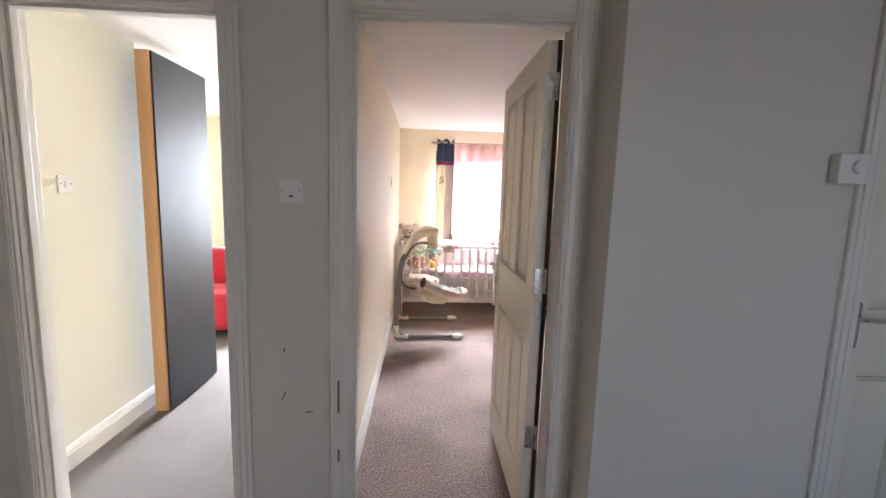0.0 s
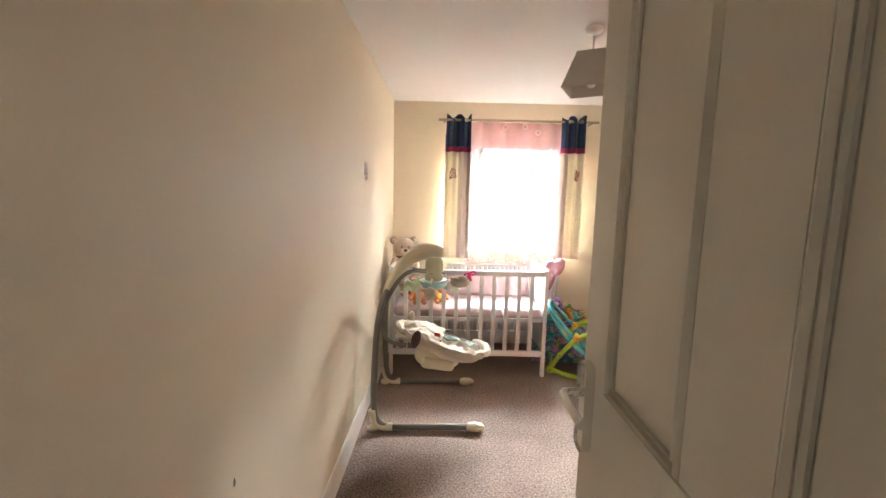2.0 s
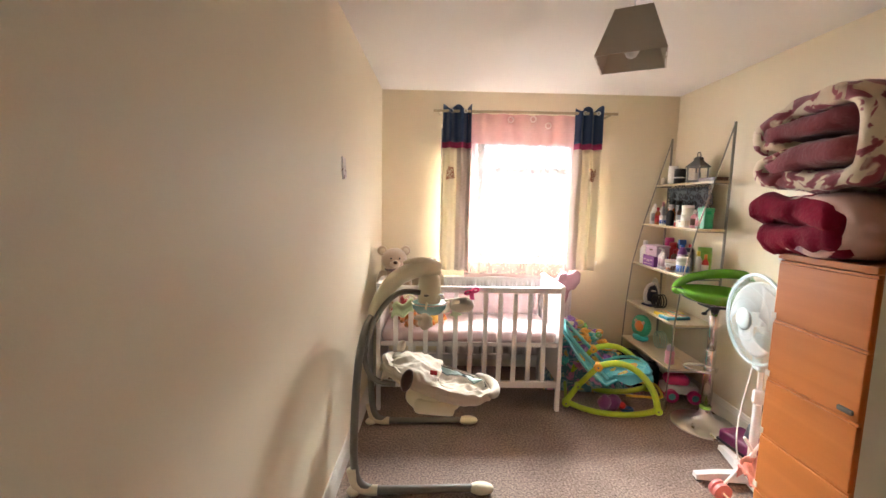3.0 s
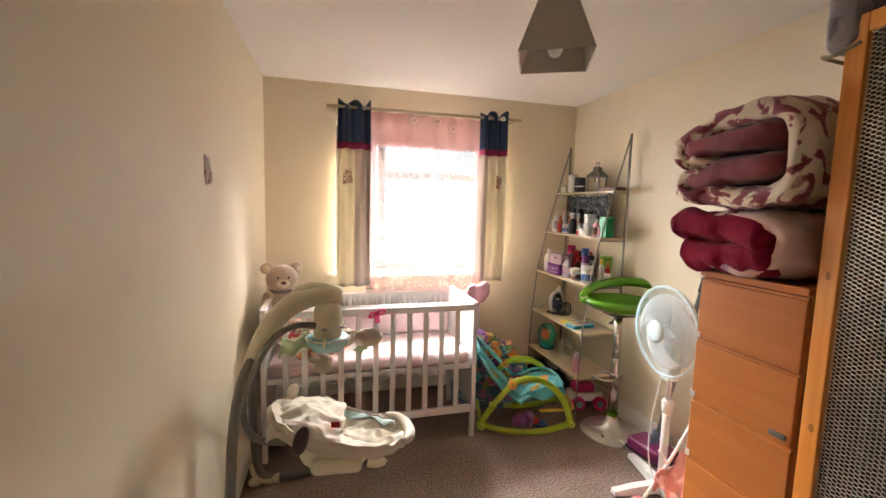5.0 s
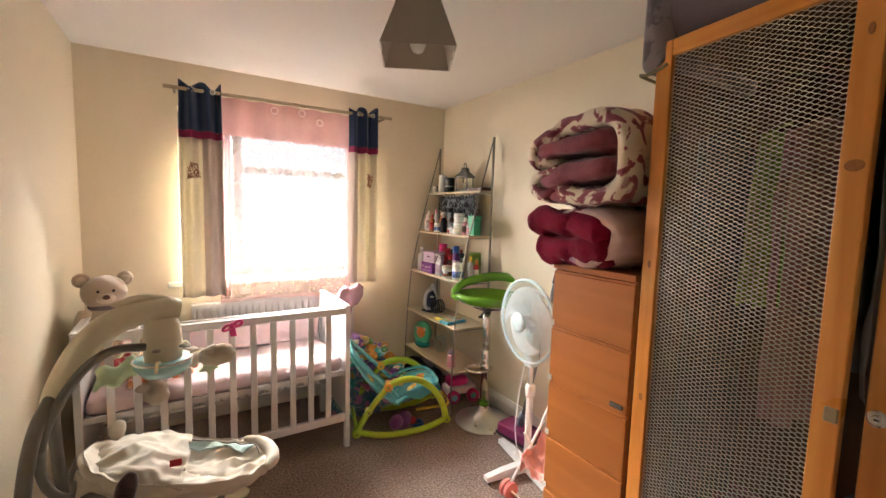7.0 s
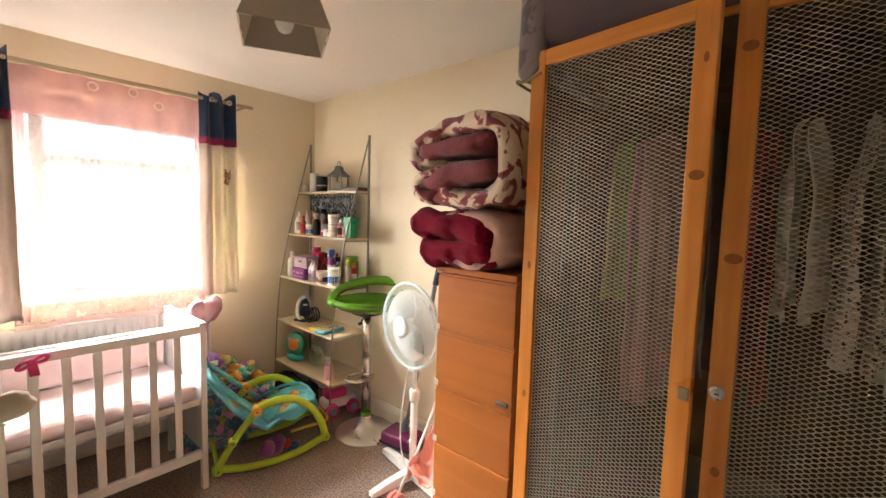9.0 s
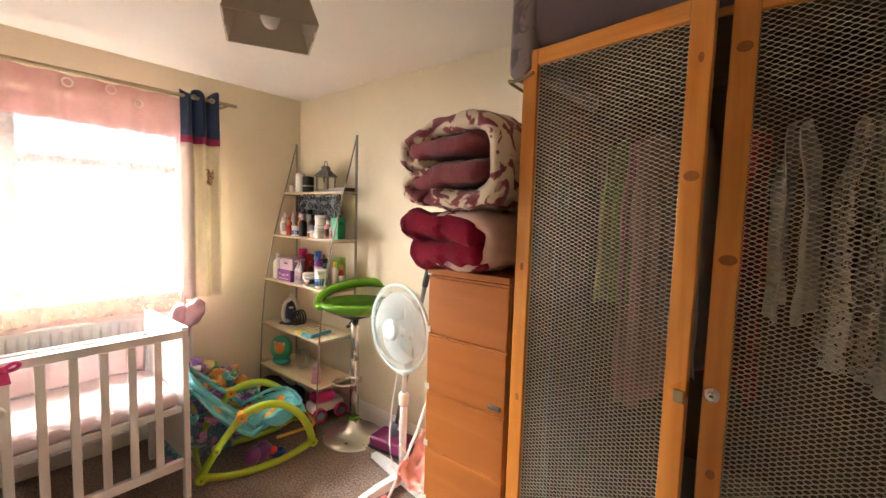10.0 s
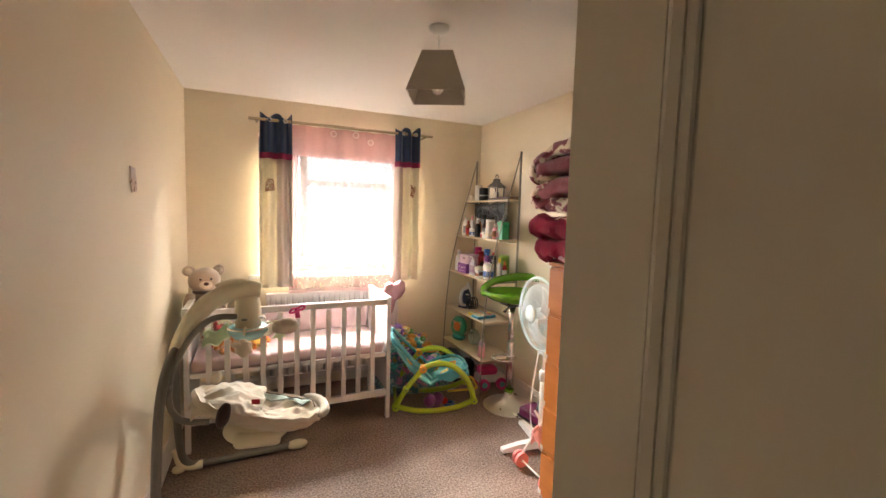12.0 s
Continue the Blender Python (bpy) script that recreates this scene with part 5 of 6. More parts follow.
ramp = next(n for n in HEAP_M[7].node_tree.nodes if n.type == "VALTORGB").color_ramp
for k, c in ((0.38, (0.60, 0.26, 0.48)), (0.44, (0.08, 0.22, 0.30)), (0.60, (0.10, 0.45, 0.50)), (0.66, (0.62, 0.40, 0.12))):
    ramp.elements.new(k).color = (*c, 1)
part("cloth", surface(mound, 40, 34, 0.01), HEAP_M[7], matt, smooth=True)
rnd = random.Random(5)
for i in range(58):
    u, v = rnd.uniform(0.12, 0.90), rnd.uniform(0.06, 0.85)
    m3 = pose(1.37, 5.62, 0, 0, 0, -6) @ Vector(mound(u, v))
    c = (0, 2, 1, 3, 2, 0, 6, 1, 5, 3, 4)[i % 11] if u > 0.3 else (0, 0, 2, 1)[i % 4]
    r = rnd.uniform(0.028, 0.052)
    t = thing("soft_toy", HEAP[c][0] + " plush baby toy heaped on the play mat", "soft toy", pose(m3.x, m3.y, m3.z - 0.008, 0, 0, rnd.uniform(0, 360)), group="toys heaped on the play mat")
    kind = i % 3
    part("body", lump((0, 0, r * 0.75), (r * 1.35, r * 0.85, r * 0.8), 3, 0.8, 7, i * 1.0), HEAP_M[c], t, smooth=True)
    if kind == 0:
        part("head", lump((r * 1.4, 0, r * 1.1), (r * 0.7, r * 0.65, r * 0.65), 2, 0.1), HEAP_M[(c + 3) % 7], t, smooth=True)
    elif kind == 1:
        part("ring", tube([(r * 1.4 * math.cos(a), r * 1.1 * math.sin(a), r * 1.1) for a in (k * math.pi / 6 for k in range(12))], r * 0.2, 6, closed=True), HEAP_M[(c + 2) % 7], t, smooth=True)
    else:
        part("tag", surface(lambda a, b: (r * (1.2 + 1.5 * a), r * (b - 0.5), r * (0.9 + 0.5 * math.sin(a * 3))), 5, 3, 0.003), HEAP_M[(c + 5) % 7], t, smooth=True)
PINK_FOIL = mat("pink_foil", (0.86, 0.50, 0.60), 0.22, 0.15, 12, 0.3, 40, metal=0.35)
balloon = thing("foil_balloon", "half-deflated shiny pink foil balloon behind the cot", "balloon", pose(1.19, 5.60, 0.365, 0, 0, -10))
bm = lump((0.035, 0, 0.44), (0.062, 0.045, 0.085), 3, 0.3, 7, 2.0)
lump((-0.035, 0, 0.43), (0.055, 0.045, 0.080), 3, 0.3, 7, 5.0, bm=bm)
lump((-0.01, 0, 0.33), (0.060, 0.04, 0.11), 3, 0.3, 7, 4.0, bm=bm)
for v in bm.verts:
    v.co.x += 0.25 * (v.co.z - 0.40)
part("envelope", bm, PINK_FOIL, balloon, smooth=True)
part("neck", tube([(-0.04, 0, 0.24), (-0.05, 0, 0.1), (-0.03, 0, -0.15)], 0.012, 8, smooth=1, taper=[1.5, 0.8, 0.4]), PINK_FOIL, balloon, smooth=True)
dk = thing("floor_bag", "dark cloth bag lying under the shelf", "bag", pose(1.79, 5.60, 0, 0, 0, 4))
part("body", puff(-0.09, 0.10, -0.20, 0.22, 0.0, 0.21, 10, 12, 0.02, 5.0, 0.06), mat("black_cloth", (0.018, 0.018, 0.022), 0.9, 0.3, 8, 0.4, 120), dk, smooth=True)

# ---- bar stool ----
GREEN = mat("green_gloss_plastic", (0.13, 0.33, 0.025), 0.16, 0.08, 4, 0.01, 60, coat=0.5)
stool = thing("bar_stool", "green moulded bar stool on a chrome pedestal", "bar stool", pose(1.945, 4.965, 0, 0, 0, 0))
SATIN = mat("satin_chrome", (0.82, 0.80, 0.77), 0.30, 0.04, 12, 0.0, 80, metal=1)
part("base", lathe([(0.192, 0.0), (0.194, 0.005), (0.186, 0.012), (0.125, 0.026), (0.06, 0.05), (0.036, 0.085), (0.033, 0.115)], 40), SATIN, stool, "round chrome base plate", smooth=True)
part("collar", lathe([(0.034, 0.113), (0.036, 0.118), (0.034, 0.135), (0.028, 0.138)], 24), GREEN, stool, "green plastic collar", smooth=True)
part("column", lathe([(0.030, 0.136), (0.030, 0.50), (0.0295, 0.502)], 24), CHROME, stool, smooth=True)
part("column", lathe([(0.026, 0.50), (0.026, 0.80)], 24), CHROME, stool, smooth=True)
part("foot_rest", tube([(0, 0.03, 0.385), (-0.11, 0.05, 0.392), (-0.175, 0.0, 0.395), (-0.145, -0.085, 0.393), (-0.03, -0.10, 0.388), (0.03, -0.03, 0.385)], 0.0085, 10, smooth=3), CHROME, stool, smooth=True)
part("foot_rest_collar", lathe([(0.029, 0.365), (0.033, 0.37), (0.033, 0.40), (0.029, 0.405)], 20), CHROME, stool, smooth=True)
part("lever", tube([(0, 0, 0.79), (-0.08, -0.06, 0.775), (-0.125, -0.095, 0.765)], 0.006, 8), DARK, stool, "black height lever")
part("lever_knob", lump((-0.13, -0.098, 0.762), (0.018, 0.012, 0.010), 2), DARK, stool, smooth=True)


def seat_at(u, v):
    """A bucket seat: u round it, v from the middle outwards; the back part rises."""
    a = 2 * math.pi * u
    r = 0.205 * v * (1 - 0.10 * max(0, math.cos(a)))
    x, y = r * math.cos(a), r * math.sin(a) * 1.02
    z = 0.045 * v ** 2 + 0.03 * v ** 6
    if v > 0.8:
        z += 0.02 * (v - 0.8)
    return (x, y, z)


SEATZ = pose(0.0, -0.03, 0.795, 0, 0, -39) @ Matrix.Diagonal((1.22, 0.95, 1, 1))
st = part("seat", surface(lambda u, v: seat_at(u, 0.02 + 0.98 * v), 48, 14, 0.028), GREEN, stool, smooth=True)
st.matrix_basis = SEATZ
bm = tube([(0.198 * math.cos(a), 0.195 * math.sin(a), 0.07 + 0.135 * max(0, math.sin(a)) ** 0.7 * (0.8 + 0.2 * math.cos(a))) for a in (radians(d) for d in range(-28, 209, 5))], 0.026, 12, taper=[0.7, 1, 1.25, 1, 0.7])
bk = part("back_rim", bm, GREEN, stool, smooth=True)
bk.matrix_basis = SEATZ
part("under_plate", box(-0.07, 0.07, -0.07, 0.07, 0.778, 0.796, bevel=0.006), DARK, stool)

# ---- pedestal fan ----
PALE_BLUE = mat("pale_blue_fan_plastic", (0.74, 0.88, 0.89), 0.22, 0.04, 8, 0.0, 60)
FAN_WHITE = mat("white_fan_plastic", (0.90, 0.91, 0.91), 0.25, 0.03, 8, 0.0, 60)
BLADE = sheer("clear_blue_blade", (0.96, 0.98, 0.98), 0.0, 0.5)
GUARD = sheer("pale_blue_guard", (0.86, 0.95, 0.96), 0.0, 0.45)
fan = thing("pedestal_fan", "white pedestal fan with pale blue grille rim", "fan", pose(1.815, 4.40, 0, 0, 0, 0))
for dx, dy in ((0.05, 0.28), (-0.262, 0.03), (-0.05, -0.28), (0.262, -0.03)):
    f = Vector((dx, dy, 0))
    k = f.normalized()
    n = Vector((-k.y, k.x, 0))
    bm = bmesh.new()
    ring = []
    for t_, h, w in ((0.02, 0.062, 0.026), (0.6, 0.052, 0.023), (1.0, 0.036, 0.021)):
        ring.append([bm.verts.new(f * t_ + n * s * w + Vector((0, 0, z))) for s, z in ((-1, 0.012), (1, 0.012), (0.85, h), (-0.85, h))])
    for a, b in zip(ring, ring[1:]):
        for j in range(4):
            bm.faces.new((a[j], a[(j + 1) % 4], b[(j + 1) % 4], b[j]))
    bm.faces.new(ring[0][::-1])
    bm.faces.new(ring[-1])
    bmesh.ops.recalc_face_normals(bm, faces=bm.faces)
    lg = part("base_leg", bm, FAN_WHITE, fan)
    part("foot_pad", box(f.x * 0.93 - 0.015, f.x * 0.93 + 0.015, f.y * 0.93 - 0.015, f.y * 0.93 + 0.015, 0, 0.013), DARK, lg)
part("pole", tube([(0, 0, 0.03), (0, 0, 0.46)], 0.0195, 14), FAN_WHITE, fan, smooth=True)
part("pole_collar", lathe([(0.022, 0.43), (0.028, 0.44), (0.028, 0.49), (0.02, 0.50)], 16), FAN_WHITE, fan, smooth=True)
part("inner_pole", tube([(0, 0, 0.46), (0, 0, 0.72)], 0.0125, 12), FAN_WHITE, fan, smooth=True)
part("control_box", box(-0.032, 0.03, -0.032, 0.032, 0.60, 0.79, bevel=0.012, seg=3), PALE_BLUE, fan, "pale blue control housing", smooth=False)
for z in (0.63, 0.66, 0.69):
    part("speed_button", box(-0.038, -0.031, -0.010, 0.010, z, z + 0.016, bevel=0.002), FAN_WHITE, fan)
HEADM = pose(-0.095, -0.045, 0.872, 0, 0, 175)   # the head looks along its own +x
motor = part("motor", lathe([(0.03, -0.10), (0.055, -0.085), (0.062, -0.02), (0.058, 0.03)], 22), FAN_WHITE, fan, smooth=True)
motor.matrix_basis = pose(-0.025, -0.035, 0.872, 0, -90, -5)
part("neck", tube([(0, 0, 0.78), (-0.01, -0.02, 0.85)], 0.022, 12), FAN_WHITE, fan, smooth=True)
R = 0.212
grille = part("grille_rim", tube([(0.0, R * math.cos(a), R * math.sin(a)) for a in (i * math.pi / 32 for i in range(64))], 0.008, 8, closed=True), PALE_BLUE, fan, "pale blue grille rim", smooth=True)
grille.matrix_basis = HEADM
wire = bmesh.new()
for i in range(104):
    a = 2 * math.pi * i / 104
    c, s = math.cos(a), math.sin(a)
    tube([(0.048, 0.05 * c, 0.05 * s), (0.046, 0.12 * c, 0.12 * s), (0.028, 0.18 * c, 0.18 * s), (0.002, R * c, R * s)], 0.0009, 4, wire)
    tube([(-0.062, 0.06 * c, 0.06 * s), (-0.060, 0.13 * c, 0.13 * s), (-0.035, 0.19 * c, 0.19 * s), (-0.002, R * c, R * s)], 0.0009, 4, wire)
for rr, xx in ((0.10, 0.0475), (0.155, 0.037)):
    tube([(xx, rr * math.cos(a), rr * math.sin(a)) for a in (i * math.pi / 24 for i in range(48))], 0.0013, 4, wire, closed=True)
tagged(part("grille_guard", wire, GUARD, grille, "fine white wire guard"), kind="stuff")
hub = part("hub_badge", lathe([(0.052, 0), (0.052, 0.008), (0.04, 0.013), (0.01, 0.014)], 28), PALE_BLUE, grille, "round pale blue hub badge", smooth=True)
hub.matrix_basis = pose(0.046, 0, 0, 0, 90, 0)


def blade_at(k):
    def at(u, v):
        a = 2 * math.pi * k / 3 + (0.55 + 0.75 * u) * (v - 0.45) * 1.9
        r = 0.035 + 0.145 * u * (1 - 0.12 * (v - 0.5) ** 2)
        return (-0.012 + 0.045 * (v - 0.5) + 0.006 * math.sin(u * 3), r * math.cos(a), r * math.sin(a))
    return at


for k in range(3):
    part("blade", surface(blade_at(k), 12, 14, 0.003), BLADE, grille, "pale blue fan blade", smooth=True)
part("fan_boss", tube([(-0.04, 0, 0), (0.02, 0, 0)], 0.034, 16), BLADE, grille, smooth=True)
part("cable", tube([(-0.02, 0.03, 0.62), (-0.05, 0.06, 0.30), (-0.06, 0.02, 0.10), (-0.03, -0.10, 0.006), (0.04, -0.22, 0.006), (0.12, -0.30, 0.006)], 0.0035, 6, smooth=3), FAN_WHITE, fan, "thin white cable", smooth=True)

# ---- carpet sweeper ----
MAG = mat("magenta_purple_plastic", (0.20, 0.018, 0.10), 0.3, 0.08, 8, 0.02, 60)
sweep = thing("carpet_sweeper", "purple carpet sweeper standing against the wall", "carpet sweeper", pose(2.0, 4.665, 0, 0, 0, 8))
part("head", box(-0.085, 0.075, -0.12, 0.12, 0.012, 0.095, bevel=0.02, seg=3), MAG, sweep)
part("bumper", box(-0.089, 0.079, -0.124, 0.124, 0.02, 0.036, bevel=0.004), DARK, sweep)
for x in (-0.05, 0.04):
    for y in (-0.10, 0.10):
        part("wheel", tube([(x, y - 0.012, 0.016), (x, y + 0.012, 0.016)], 0.016, 12), DARK, sweep)
part("joint", tube([(0.0, 0, 0.09), (0.01, -0.015, 0.17)], 0.022, 10), mat("grey_blue_plastic", (0.16, 0.22, 0.28), 0.4), sweep, smooth=True)
part("handle", tube([(0.01, -0.015, 0.15), (0.035, -0.12, 0.70), (0.05, -0.175, 1.04)], 0.0125, 10), mat("grey_tube", (0.30, 0.31, 0.32), 0.35, metal=0.6), sweep, smooth=True)
part("grip", tube([(0.05, -0.172, 1.02), (0.054, -0.195, 1.13)], 0.0175, 10), mat("dark_grey_grip", (0.06, 0.06, 0.07), 0.6), sweep, smooth=True)

# ---- doll's pushchair beside the chest ----
CORAL = mat("coral_pink_cloth", (0.84, 0.42, 0.37), 0.85, 0.1, 10, 0.4, 160)
CORAL_P = mat("coral_pink_plastic", (0.80, 0.26, 0.24), 0.35, 0.05, 10, 0.02, 80)
push = thing("doll_pushchair", "coral pink toy pushchair with white tube frame", "pushchair", pose(1.70, 4.165, 0, 0, 0, 0))
for s, y in ((1, 0.125), (-1, -0.125)):
    part("frame_tube", tube([(-0.11, y, 0.05), (0.05, y * 0.9, 0.28), (0.17, y * 0.85, 0.50), (0.20, y * 0.85, 0.55)], 0.0075, 8, smooth=1), FAN_WHITE, push, smooth=True)
    part("frame_tube", tube([(0.13, y, 0.05), (0.02, y * 0.95, 0.25), (-0.03, y * 0.9, 0.32)], 0.0075, 8), FAN_WHITE, push, smooth=True)
    for x in (-0.11, 0.13):
        for dy in (-0.016, 0.016):
            w = part("wheel", tube([(x, y + dy - 0.009, 0.042), (x, y + dy + 0.009, 0.042)], 0.042, 20), CORAL_P, push, "coral pink plastic wheel")
            part("hub", tube([(x, y + dy - 0.0105, 0.042), (x, y + dy + 0.0105, 0.042)], 0.012, 12), CORAL, w)
part("handle_bar", tube([(0.20, -0.106, 0.55), (0.215, 0, 0.565), (0.20, 0.106, 0.55)], 0.011, 8, smooth=1), CORAL_P, push, smooth=True)
part("seat_cloth", surface(lambda u, v: (-0.05 + 0.17 * u + 0.014 * noise.noise((u * 7, v * 9, 4.0)), (v - 0.5) * 0.20, 0.15 + 0.24 * max(0, u - 0.35) + 0.05 * (abs(v - 0.5) * 2) ** 2 + 0.030 * noise.noise((u * 8, v * 9, 1.0))), 20, 16, 0.004), CORAL, push, smooth=True)
part("seat_side", surface(lambda u, v: (-0.05 + 0.15 * u, 0.108 + 0.012 * noise.noise((u * 9, v * 7, 1.0)), 0.12 + 0.02 * math.sin(u * 8) + v * (0.07 + 0.09 * u)), 14, 8, 0.004), CORAL, push, smooth=True)
part("axle", tube([(-0.11, -0.125, 0.042), (-0.11, 0.125, 0.042)], 0.005, 8), FAN_WHITE, push)
part("axle", tube([(0.13, -0.125, 0.042), (0.13, 0.125, 0.042)], 0.005, 8), FAN_WHITE, push)

# ---- ladder shelf in the corner ----
BIRCH = wood("pale_birch_board", (0.56, 0.44, 0.27), (0.64, 0.52, 0.34), "y", 0.45, 12)
ROD = mat("grey_metal_rod", (0.30, 0.28, 0.24), 0.38, 0.1, 10, 0.03, 90, metal=0.7)
SY0, SY1, STOP = 5.142, 5.862, 1.945
shelf = thing("ladder_shelf", "birch and grey metal ladder shelf leaning on wall", "shelf", Matrix.Translation((2.085, SY0, 0)))
SL = SY1 - SY0
LEVELS = [1.572, 1.255, 0.935, 0.608, 0.300]
DEPTHS = [0.10, 0.185, 0.252, 0.281, 0.294]
for y in (0.0, SL):
    part("upright", tube([(0, y, 0), (0, y, STOP)], 0.0085, 10), ROD, shelf, smooth=True)
    part("front_rod", tube([(0, y, STOP - 0.005)] + [(-d, y, z) for d, z in zip(DEPTHS, LEVELS)] + [(-0.298, y, 0.0)], 0.0048, 8), ROD, shelf, smooth=True)
for z, d in zip(LEVELS, DEPTHS):
    b = part("shelf_board", box(-d - 0.004, 0.006, -0.004, SL + 0.004, z - 0.014, z, bevel=0.002), BIRCH, shelf, "pale birch shelf board")
    for y in (-0.006, SL + 0.006):
        part("support_rod", tube([(-d, y, z - 0.018), (0, y, z - 0.018)], 0.004, 6), ROD, b)

PAL = {}


def col(name, c, rough=0.35, metal=0.0):
    if name not in PAL:
        PAL[name] = mat("item_" + name, c, rough, 0.06, 12, 0.02, 90, metal=metal)
    return PAL[name]


COL = {"white": (0.82, 0.80, 0.76), "cream": (0.75, 0.68, 0.55), "black": (0.02, 0.02, 0.024), "navy": (0.02, 0.035, 0.09), "red": (0.50, 0.02, 0.025), "orange": (0.72, 0.22, 0.05), "amber": (0.40, 0.12, 0.03),
       "purple": (0.20, 0.05, 0.26), "lilac": (0.52, 0.38, 0.46), "magenta": (0.55, 0.02, 0.18), "green": (0.02, 0.30, 0.13), "lime": (0.22, 0.40, 0.06), "blue": (0.03, 0.12, 0.45), "yellow": (0.78, 0.60, 0.06), "pink": (0.74, 0.36, 0.42), "grey": (0.32, 0.33, 0.35), "silver": (0.6, 0.6, 0.6), "brown": (0.10, 0.04, 0.02), "teal": (0.03, 0.38, 0.38), "clear": (0.62, 0.60, 0.62), "skin": (0.62, 0.40, 0.28)}


def c_(n):
    return col(n, COL[n], 0.3, 0.9 if n == "silver" else 0.0)


def container(kind, label, x, y, z, r, h, body, cap, tag=None, turn=0.0):
    """A bottle, jar, pump, spray or can with its cap and label."""
    cat = {"bottle": "bottle", "jar": "jar", "pump": "pump bottle", "spray": "spray bottle", "can": "can", "tub": "tub"}[kind]
    t = thing(cat.replace(" ", "_"), label, cat, pose(x, y, z, 0, 0, turn), group="toiletries on the ladder shelf")
    if kind == "bottle":
        part("body", lathe([(r * 0.92, 0), (r, 0.004), (r, h * 0.62), (r * 0.8, h * 0.72), (r * 0.42, h * 0.78), (r * 0.40, h * 0.82)], 16), c_(body), t, smooth=True)
        part("cap", lathe([(r * 0.48, h * 0.80), (r * 0.48, h * 0.985), (r * 0.40, h)], 14), c_(cap), t, smooth=True)
    elif kind in ("jar", "tub"):
        part("body", lathe([(r * 0.95, 0), (r, 0.004), (r, h * 0.72), (r * 0.94, h * 0.76)], 20), c_(body), t, smooth=True)
        part("lid", lathe([(r * 1.03, h * 0.74), (r * 1.03, h * 0.97), (r * 0.97, h)], 20), c_(cap), t, smooth=True)
    elif kind == "can":
        part("body", lathe([(r * 0.94, 0), (r, 0.005), (r, h * 0.80), (r * 0.9, h * 0.84)], 18), c_(body), t, smooth=True)
        part("cap", lathe([(r * 0.96, h * 0.82), (r * 0.96, h * 0.97), (r * 0.88, h)], 18), c_(cap), t, smooth=True)
    else:
        part("body", lathe([(r * 0.92, 0), (r, 0.004), (r, h * 0.60), (r * 0.6, h * 0.72), (r * 0.36, h * 0.76)], 16), c_(body), t, smooth=True)
        part("collar", lathe([(r * 0.45, h * 0.75), (r * 0.45, h * 0.83)], 14), c_(cap), t, smooth=True)
        if kind == "pump":
            part("pump", tube([(0, 0, h * 0.82), (0, 0, h * 0.95), (-r * 0.3, 0, h), (-r * 1.1, 0, h * 0.97)], r * 0.16, 8), c_(cap), t, smooth=True)
        else:
            hd = part("spray_head", box(-r * 1.1, r * 0.6, -r * 0.3, r * 0.3, h * 0.82, h * 0.97, bevel=r * 0.12), c_(cap), t)
            part("trigger", tube([(-r * 0.7, 0, h * 0.84), (-r * 1.0, 0, h * 0.74), (-r * 0.8, 0, h * 0.68)], r * 0.13, 6), c_(cap), hd)
    if tag:
        part("label", lathe([(r * 1.012, h * 0.16), (r * 1.012, h * 0.54)], 16), c_(tag), t, tag + " paper label", smooth=True)
    return t


def carton(name, label, x, y, z, a, b, h, body, lid=None, turn=0.0, cat="box"):
    t = thing(name, label, cat, pose(x, y, z, 0, 0, turn), group="toiletries on the ladder shelf")
    part("body", box(-a / 2, a / 2, -b / 2, b / 2, 0, h * (0.8 if lid else 1), bevel=0.004), c_(body), t)
    if lid:
        part("lid", box(-a / 2 - 0.003, a / 2 + 0.003, -b / 2 - 0.003, b / 2 + 0.003, h * 0.79, h, bevel=0.004), c_(lid), t)
    return t


Z1, Z2, Z3, Z4, Z5 = [z + 0.0005 for z in LEVELS]
# second board from the top, from the corner outwards
for a in (("bottle", "tall white lotion bottle", 1.955, 5.835, 0.019, 0.135, "white", "white", None), ("bottle", "tall white shampoo bottle with grey label", 1.945, 5.785, 0.023, 0.165, "white", "white", "grey"),
          ("bottle", "clear perfume bottle with pink cap", 1.99, 5.745, 0.020, 0.18, "clear", "pink", None), ("bottle", "amber and red lotion bottle", 1.935, 5.715, 0.021, 0.135, "amber", "red", "red"),
          ("can", "tall orange and white spray can", 2.02, 5.68, 0.022, 0.16, "orange", "white", None), ("jar", "white cream jar with blue label", 1.94, 5.625, 0.034, 0.075, "white", "white", "blue"),
          ("bottle", "black deodorant bottle with silver cap", 1.945, 5.555, 0.027, 0.145, "black", "silver", None), ("bottle", "dark plum bottle with black cap", 1.985, 5.50, 0.022, 0.155, "brown", "black", "grey"),
          ("can", "dark grey hair spray can", 2.03, 5.60, 0.022, 0.19, "grey", "black", None), ("can", "plum body spray can", 2.03, 5.46, 0.022, 0.17, "purple", "black", None),
          ("jar", "small red and white pot", 1.935, 5.448, 0.018, 0.04, "red", "white", None), ("jar", "small white pot", 1.93, 5.405, 0.022, 0.05, "white", "white", None),
          ("tub", "large white cream tub", 1.945, 5.335, 0.042, 0.088, "white", "white", "cream"), ("bottle", "clear pink bottle with white cap", 1.95, 5.265, 0.024, 0.12, "pink", "white", "brown"),
          ("bottle", "white bottle with green cap", 2.02, 5.285, 0.022, 0.15, "white", "green", None)):
    container(a[0], a[1] + " on shelf", a[2], a[3], Z2, *a[4:])
container("tub", "white cream tub stacked on a larger one", 1.945, 5.338, Z2 + 0.0885, 0.038, 0.066, "white", "white")
